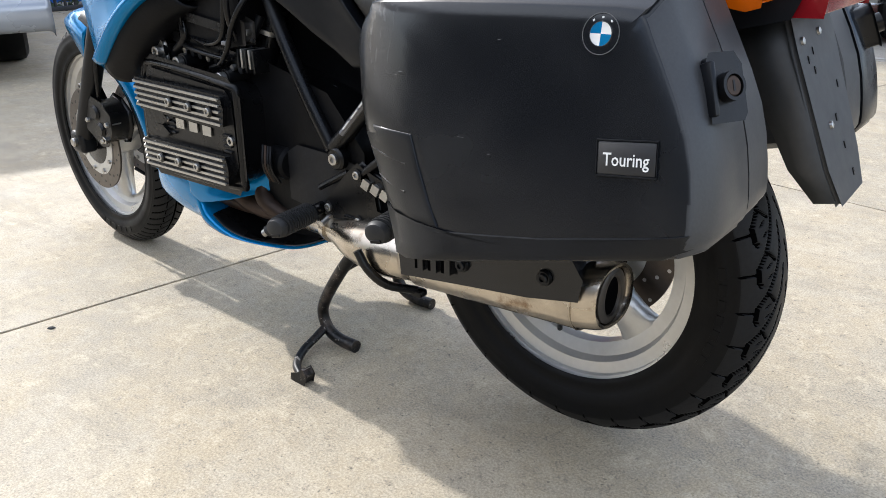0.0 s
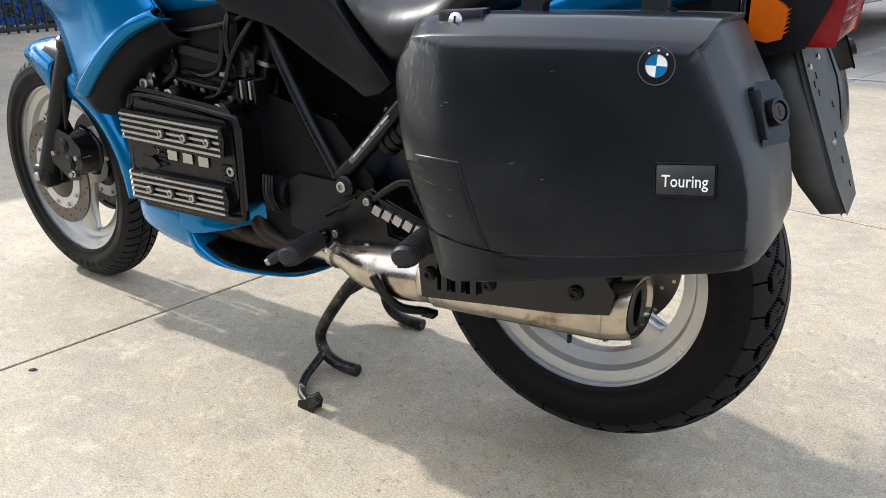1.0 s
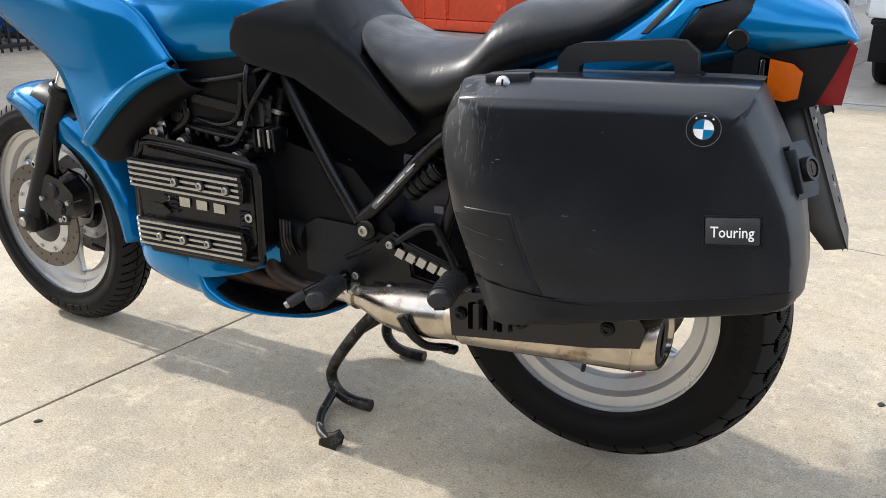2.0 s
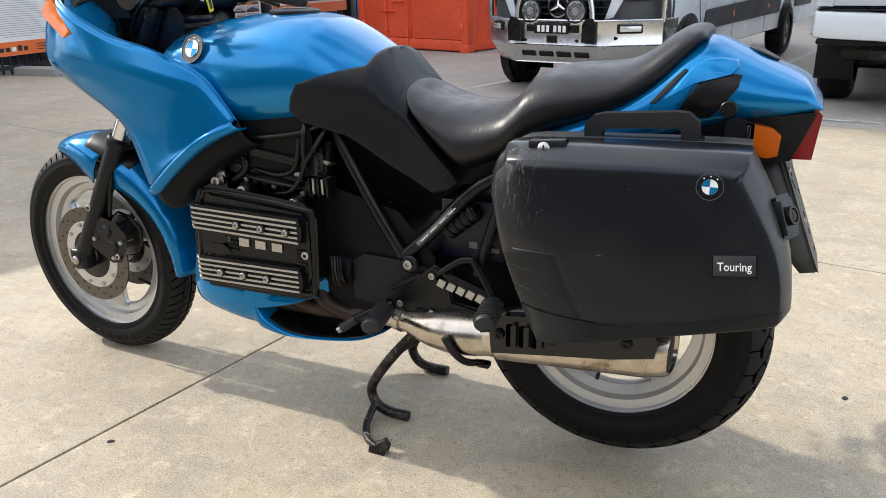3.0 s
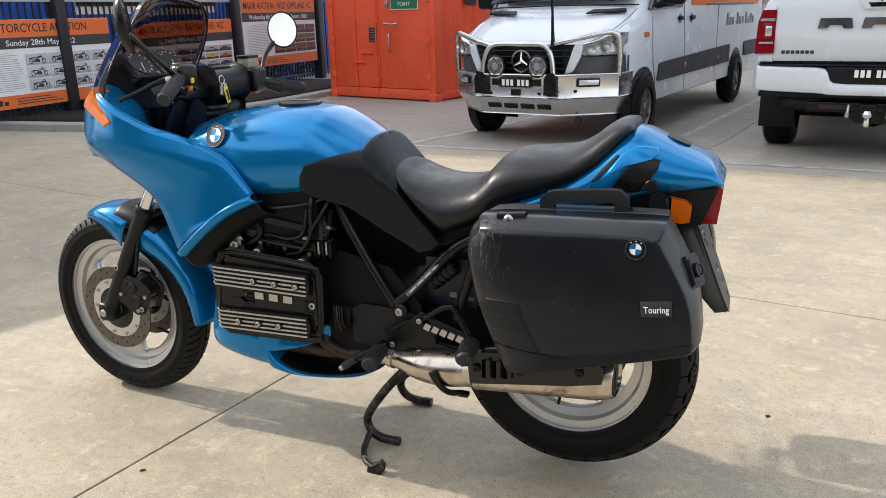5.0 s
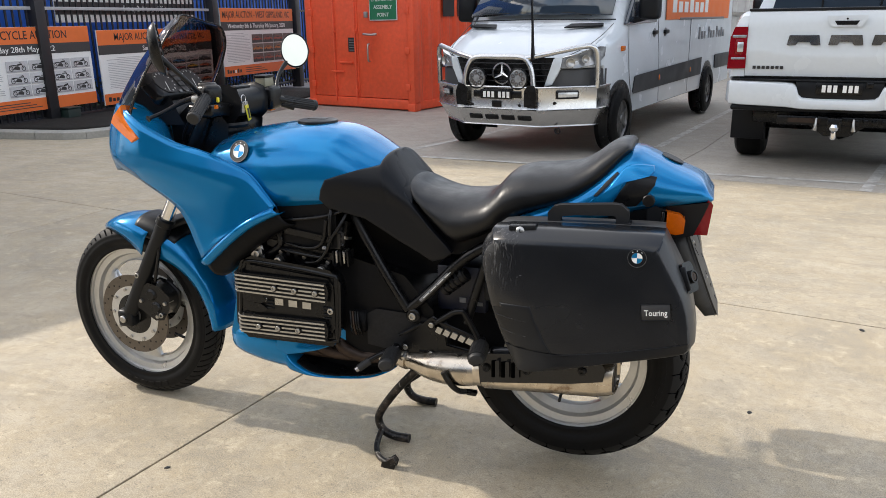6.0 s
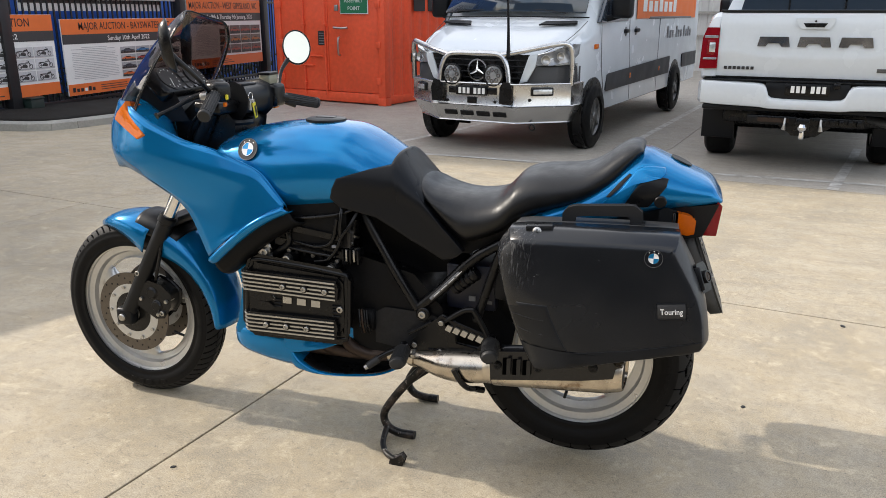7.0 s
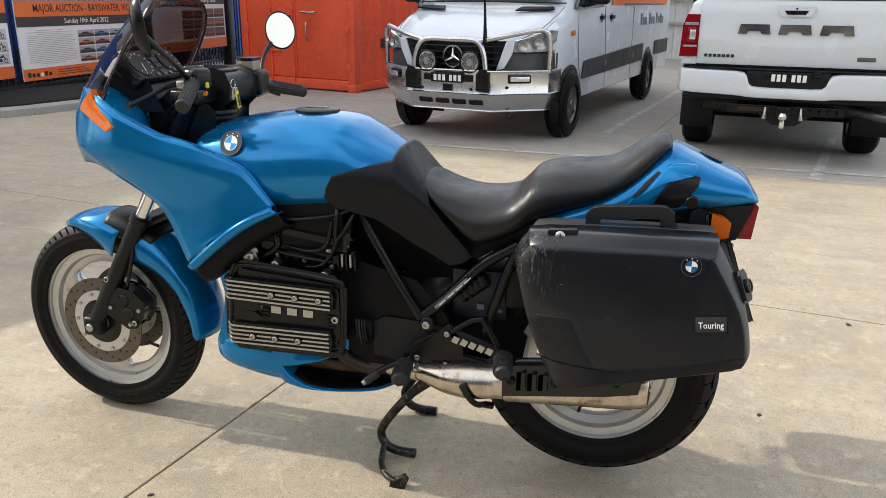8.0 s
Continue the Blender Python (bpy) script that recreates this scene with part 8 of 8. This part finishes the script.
    rs = part("brake_reservoir", moved(box(-0.02, 0.02, -0.028, 0.028, -0.02, 0.018, 0.005), Matrix.Translation((-1.09, 0.19, 1.10))), surface("reservoir_plastic", (0.22, 0.21, 0.15), 0.3, vary=0.15), bike, "yellowed brake fluid reservoir")
    part("reservoir_lid", moved(box(-0.022, 0.022, -0.03, 0.03, 0.0, 0.009, 0.003), Matrix.Translation((-1.09, 0.19, 1.117))), ENGINE, rs)
    part("steering_stem", rod((-1.20, YC, 0.90), (-1.145, YC, 1.03), 0.035, 18), ENGINE, bike)
    cov = part("steering_cover", slab([(-1.26, 0.87), (-1.27, 0.98), (-1.21, 1.03), (-1.13, 1.02), (-1.10, 0.985), (-1.105, 0.95), (-1.13, 0.89)], YC - 0.075, YC + 0.12, 0.02, 3), ENGINE, bike, "black cover round the steering head")
    part("cover_collar", moved(lathe([(0.040, -0.010), (0.052, -0.008), (0.055, 0.0), (0.052, 0.008), (0.040, 0.010)], 28, "z", True), Matrix.Translation((-1.118, 0.025, 0.985))), PLASTIC, cov)
    part("lower_crown", moved(box(-0.06, 0.05, -0.12, 0.12, -0.03, 0.03, 0.015, 3), Matrix.Translation((-1.24, YC, 0.83))), ENGINE, bike)
    for k in range(4):
        part("cable", tube([(-1.10 + 0.01 * k, -0.12 + 0.05 * k, 1.05), (-1.20, -0.08 + 0.04 * k, 1.0 - 0.02 * k), (-1.24, -0.06 + 0.03 * k, 0.92), (-1.16, -0.05 + 0.03 * k, 0.84)], 0.005, 8), ENGINE, bike)
    # mirrors
    def mirror(c, nrm, roll, foot, via, label, tall=1.1):
        c, nrm = Vector(c), Vector(nrm).normalized()
        q = Matrix.Translation(c) @ nrm.to_track_quat("Z", "Y").to_matrix().to_4x4() @ Matrix.Rotation(radians(roll), 4, "Z") @ Matrix.Diagonal((0.88, tall, 1, 1))
        h = part("mirror_housing", moved(lathe([(0, -0.028), (0.025, -0.026), (0.045, -0.016), (0.056, 0.0), (0.056, 0.004), (0.053, 0.006), (0.051, 0.003), (0, 0.003)], 40, "z"), q), ENGINE, bike, label, smooth=50)
        part("mirror_glass", moved(lathe([(0, 0.0034), (0.051, 0.0034), (0.051, 0.0044), (0, 0.0044)], 40, "z"), q), MIRROR, h)
        part("mirror_stalk", tube([foot, via, c - nrm * 0.02], (0.0075, 0.0065, 0.011), 10), ENGINE, h)
    mirror((-1.088, 0.40, 1.195), (0.55, -0.78, 0.30), 0, (-1.09, 0.255, 1.05), (-1.115, 0.33, 1.12), "round black mirror")
    mirror((-1.135, -0.262, 1.225), (0.80, 0.55, 0.12), 10, (-1.085, -0.15, 1.08), (-1.09, -0.22, 1.14), "oval black mirror seen from the edge", 1.32)


def pannier(side):
    """A touring case; built for the left side of the machine, mirrored for the other."""
    O = [(-0.206, 0.718), (-0.202, 0.746), (-0.180, 0.776), (-0.134, 0.796), (0.210, 0.806), (0.238, 0.798), (0.254, 0.775), (0.309, 0.668), (0.329, 0.575), (0.322, 0.548), (0.300, 0.536), (0.131, 0.494), (-0.070, 0.443), (-0.092, 0.446), (-0.108, 0.462), (-0.132, 0.495), (-0.174, 0.603)]
    cx, cz = 0.06, 0.63

    outline = glide([(x, z) for x, z in O + O[:1]], 3)[:-1]
    bevel_at = [(0.0, -0.352), (0.85, -0.352), (0.938, -0.3518), (0.950, -0.3500), (0.961, -0.3465), (0.990, -0.320), (1.0, -0.308)]

    def swell(x, z):
        d = max(-0.06 - x, 0)
        return 1.9 * d * d + 0.038 * min(max((0.0 - x) / 0.13, 0), 1) ** 1.5 * min(max((0.62 - z) / 0.14, 0), 1)

    def lid_y(x, z):
        """How far out the lid's face lies at a place of its side view."""
        dx, dz, reach = x - cx, z - cz, 1.0
        for (ax, az), (bx, bz) in zip(outline, outline[1:] + outline[:1]):
            ex, ez = bx - ax, bz - az
            det = dx * ez - dz * ex
            if abs(det) < 1e-9:
                continue
            u = ((ax - cx) * ez - (az - cz) * ex) / det
            w = ((ax - cx) * dz - (az - cz) * dx) / det
            if u > 0 and -0.001 <= w <= 1.001:
                reach = 1 / u
        for (k0, y0), (k1, y1) in zip(bevel_at, bevel_at[1:]):
            if reach <= k1:
                return y0 + (y1 - y0) * (reach - k0) / (k1 - k0) + swell(x, z)
        return -0.312 + swell(x, z)

    def ring(y, k, dz=0.0, dx=0.0):
        drop = 0.42 * min(max(0.994 - k, 0), 0.032) if y < -0.3 else 0.0
        return [(cx + (x - cx) * k, y + (swell(cx + (x - cx) * k, cz + (z - cz) * k) if y < -0.25 else 0), cz + (z - cz) * k - drop * min(max((z - cz) / 0.15, 0), 1)) for x, z in outline]

    def flip(bm):
        for v in bm.verts:
            v.co.y += 0.2 * (v.co.z - 0.64) * min(max((-0.2 - v.co.y) / 0.16, 0), 1.1)
        return bm if side > 0 else mirrored(bm, YC)
    c = thing("pannier_case", pose(0, 0, 0), "scuffed black plastic touring pannier with carry handle" if side > 0 else "black plastic touring pannier on the far side", "pannier", "panniers of the motorcycle")
    part("shell", flip(rings([ring(-0.135, 0.90), ring(-0.150, 0.975), ring(-0.20, 0.985), ring(-0.218, 0.985)])), LIT_PLASTIC, c, smooth=45)
    part("seam", flip(rings([ring(-0.216, 0.965), ring(-0.232, 0.965)])), ENGINE, c)
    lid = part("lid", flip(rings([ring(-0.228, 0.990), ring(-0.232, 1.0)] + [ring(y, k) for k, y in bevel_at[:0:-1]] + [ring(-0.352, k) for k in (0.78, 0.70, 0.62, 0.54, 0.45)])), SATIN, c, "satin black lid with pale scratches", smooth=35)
    # the bevelled rear edge is coloured paler for the light it catches
    lid.data.materials.append(LIT_PLASTIC)
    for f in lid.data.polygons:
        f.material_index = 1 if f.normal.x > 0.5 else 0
    # lower skirt along the foot of the lid
    sk = [(-0.128, 0.508), (-0.08, 0.501), (0.0, 0.507), (0.075, 0.519), (0.15, 0.532), (0.22, 0.548), (0.29, 0.564), (0.317, 0.572), (0.318, 0.554), (0.297, 0.541), (0.22, 0.521), (0.131, 0.499), (0.03, 0.474), (-0.067, 0.449), (-0.089, 0.451), (-0.103, 0.465)]
    part("skirt", flip(patch(sk, lid_y, 0.01, 0.0035)), PLASTIC, lid, smooth=45)
    # pocket patch on the front corner
    pt = [(-0.172, 0.612), (-0.135, 0.617), (-0.10, 0.618), (-0.058, 0.618), (-0.045, 0.585), (-0.02, 0.54), (0.0, 0.511), (-0.05, 0.506), (-0.095, 0.506), (-0.130, 0.511), (-0.148, 0.55)]
    ptch = part("corner_patch", flip(patch(pt, lid_y, 0.01, 0.0018)), PLASTIC, lid, smooth=40)
    for z0 in (0.585, 0.548):
        q = [(-0.150 + (0.6 - z0) * 0.3, z0), (-0.11, z0 - 0.004), (-0.065, z0 - 0.006)]
        part("patch_rib", flip(tube([(x, lid_y(x, z) - 0.0012, z) for x, z in q], 0.0014, 8)), ENGINE, ptch)
    # carry handle, catches and locks
    ho = [(-0.046, 0.786), (-0.046, 0.818), (-0.034, 0.832), (-0.016, 0.837), (0.112, 0.846), (0.130, 0.845), (0.146, 0.832), (0.150, 0.800), (0.126, 0.798), (0.124, 0.818), (0.116, 0.825), (0.02, 0.820), (-0.012, 0.816), (-0.021, 0.810), (-0.022, 0.787)]
    hd = part("handle", flip(slab(ho, -0.203, -0.180, 0.004, 2)), HANDLE, c, "dark grey plastic carry handle")
    for x in (-0.034, 0.139):
        part("handle_foot", flip(box(x - 0.02, x + 0.02, -0.210, -0.168, 0.788 if x < 0 else 0.796, 0.797 if x < 0 else 0.806, 0.004)), MATT, hd)
    lk = part("lock_block", flip(moved(box(-0.034, 0.034, -0.014, 0.020, -0.018, 0.012, 0.004), Matrix.Translation((-0.094, -0.303, 0.793)) @ Matrix.Rotation(radians(-4), 4, "Y"))), ENGINE, c)
    part("lock_barrel", flip(rod((-0.099, -0.290, 0.788), (-0.099, -0.321, 0.791), 0.0110, 18, 0.0110, 0.002)), BRUSHED, lk, "round steel lock barrel")
    part("key_slot", flip(box(-0.1002, -0.0978, -0.3222, -0.320, 0.785, 0.797)), ENGINE, lk, smooth=0)
    CM = Matrix.Translation((0.294, -0.284, 0.700)) @ Matrix.Rotation(radians(-26), 4, "Z") @ Matrix.Rotation(radians(-22), 4, "Y") @ Matrix.Translation((0.004, 0, 0)) @ Matrix.Scale(0.92, 4)
    lt = part("side_catch", flip(moved(slab([(-0.022, -0.034), (0.020, -0.034), (0.024, -0.028), (0.024, 0.024), (0.016, 0.036), (-0.018, 0.036), (-0.022, 0.03)], -0.02, 0.012, 0.004, 2, axis="x"), CM)), ENGINE, c, "black side catch")
    part("catch_cheek", flip(moved(box(-0.01, 0.019, -0.026, -0.018, -0.030, 0.030, 0.003), CM)), PLASTIC, lt)
    part("catch_ring", flip(moved(lathe([(0.0125, 0.008), (0.0165, 0.010), (0.0165, 0.025), (0.0125, 0.025)], 20, "x", True), CM)), ENGINE, lt)
    part("catch_barrel", flip(moved(lathe([(0, 0.0), (0.0115, 0.0), (0.0115, 0.022), (0.010, 0.0235), (0, 0.0235)], 20, "x"), CM)), RUST, lt, "round steel lock barrel")
    part("key_slot", flip(moved(box(0.0232, 0.0242, -0.0015, 0.0015, -0.006, 0.006), CM)), ENGINE, lt, smooth=0)
    # badge and name plate
    if side > 0:
        badge(lid, facing(0.187, -0.3270, 0.755, 0, 11), 0.0215)
        L = facing(0.238, -0.3535, 0.636, 0, 11) @ Matrix.Rotation(radians(6.5), 4, "Z")
        pl = part("name_plate", box(-0.033, 0.033, -0.0175, 0.0175, -0.003, 0.002, 0.002), DARK_LABEL, lid, "black plate with worn white lettering", m=L)
        part("plate_rim", tube([(-0.034, -0.0185, 0.001), (0.034, -0.0185, 0.001), (0.034, 0.0185, 0.001), (-0.034, 0.0185, 0.001), (-0.034, -0.0185, 0.001)], 0.0013, 6, 1), PLASTIC, pl)
        lettering("Touring", 0.0195, pose(0, -0.002, 0.0026), WHITE_LABEL, pl, "lettering", depth=0.0002, bold=0.008, fit=0.052)
        rnd = random.Random(7)
        for k in range(5):
            x, z, l = rnd.uniform(-0.12, 0.30), rnd.uniform(0.60, 0.77), rnd.uniform(0.003, 0.012)
            part("scratch", flip(from_data([(x, lid_y(x, z) - 0.0004, z), (x + l, lid_y(x, z) - 0.0004, z + 0.0002), (x + l, lid_y(x, z) - 0.0004, z + 0.0006), (x, lid_y(x, z) - 0.0004, z + 0.0006)], [(0, 1, 2, 3)])), SCRATCH, lid, smooth=0, mods=[("SOLIDIFY", (0.0004, 0))])


wheels()
fork()
fairing()
tank_and_seat()
engine()
chassis()
exhaust()
controls()
pannier(1)
pannier(-1)
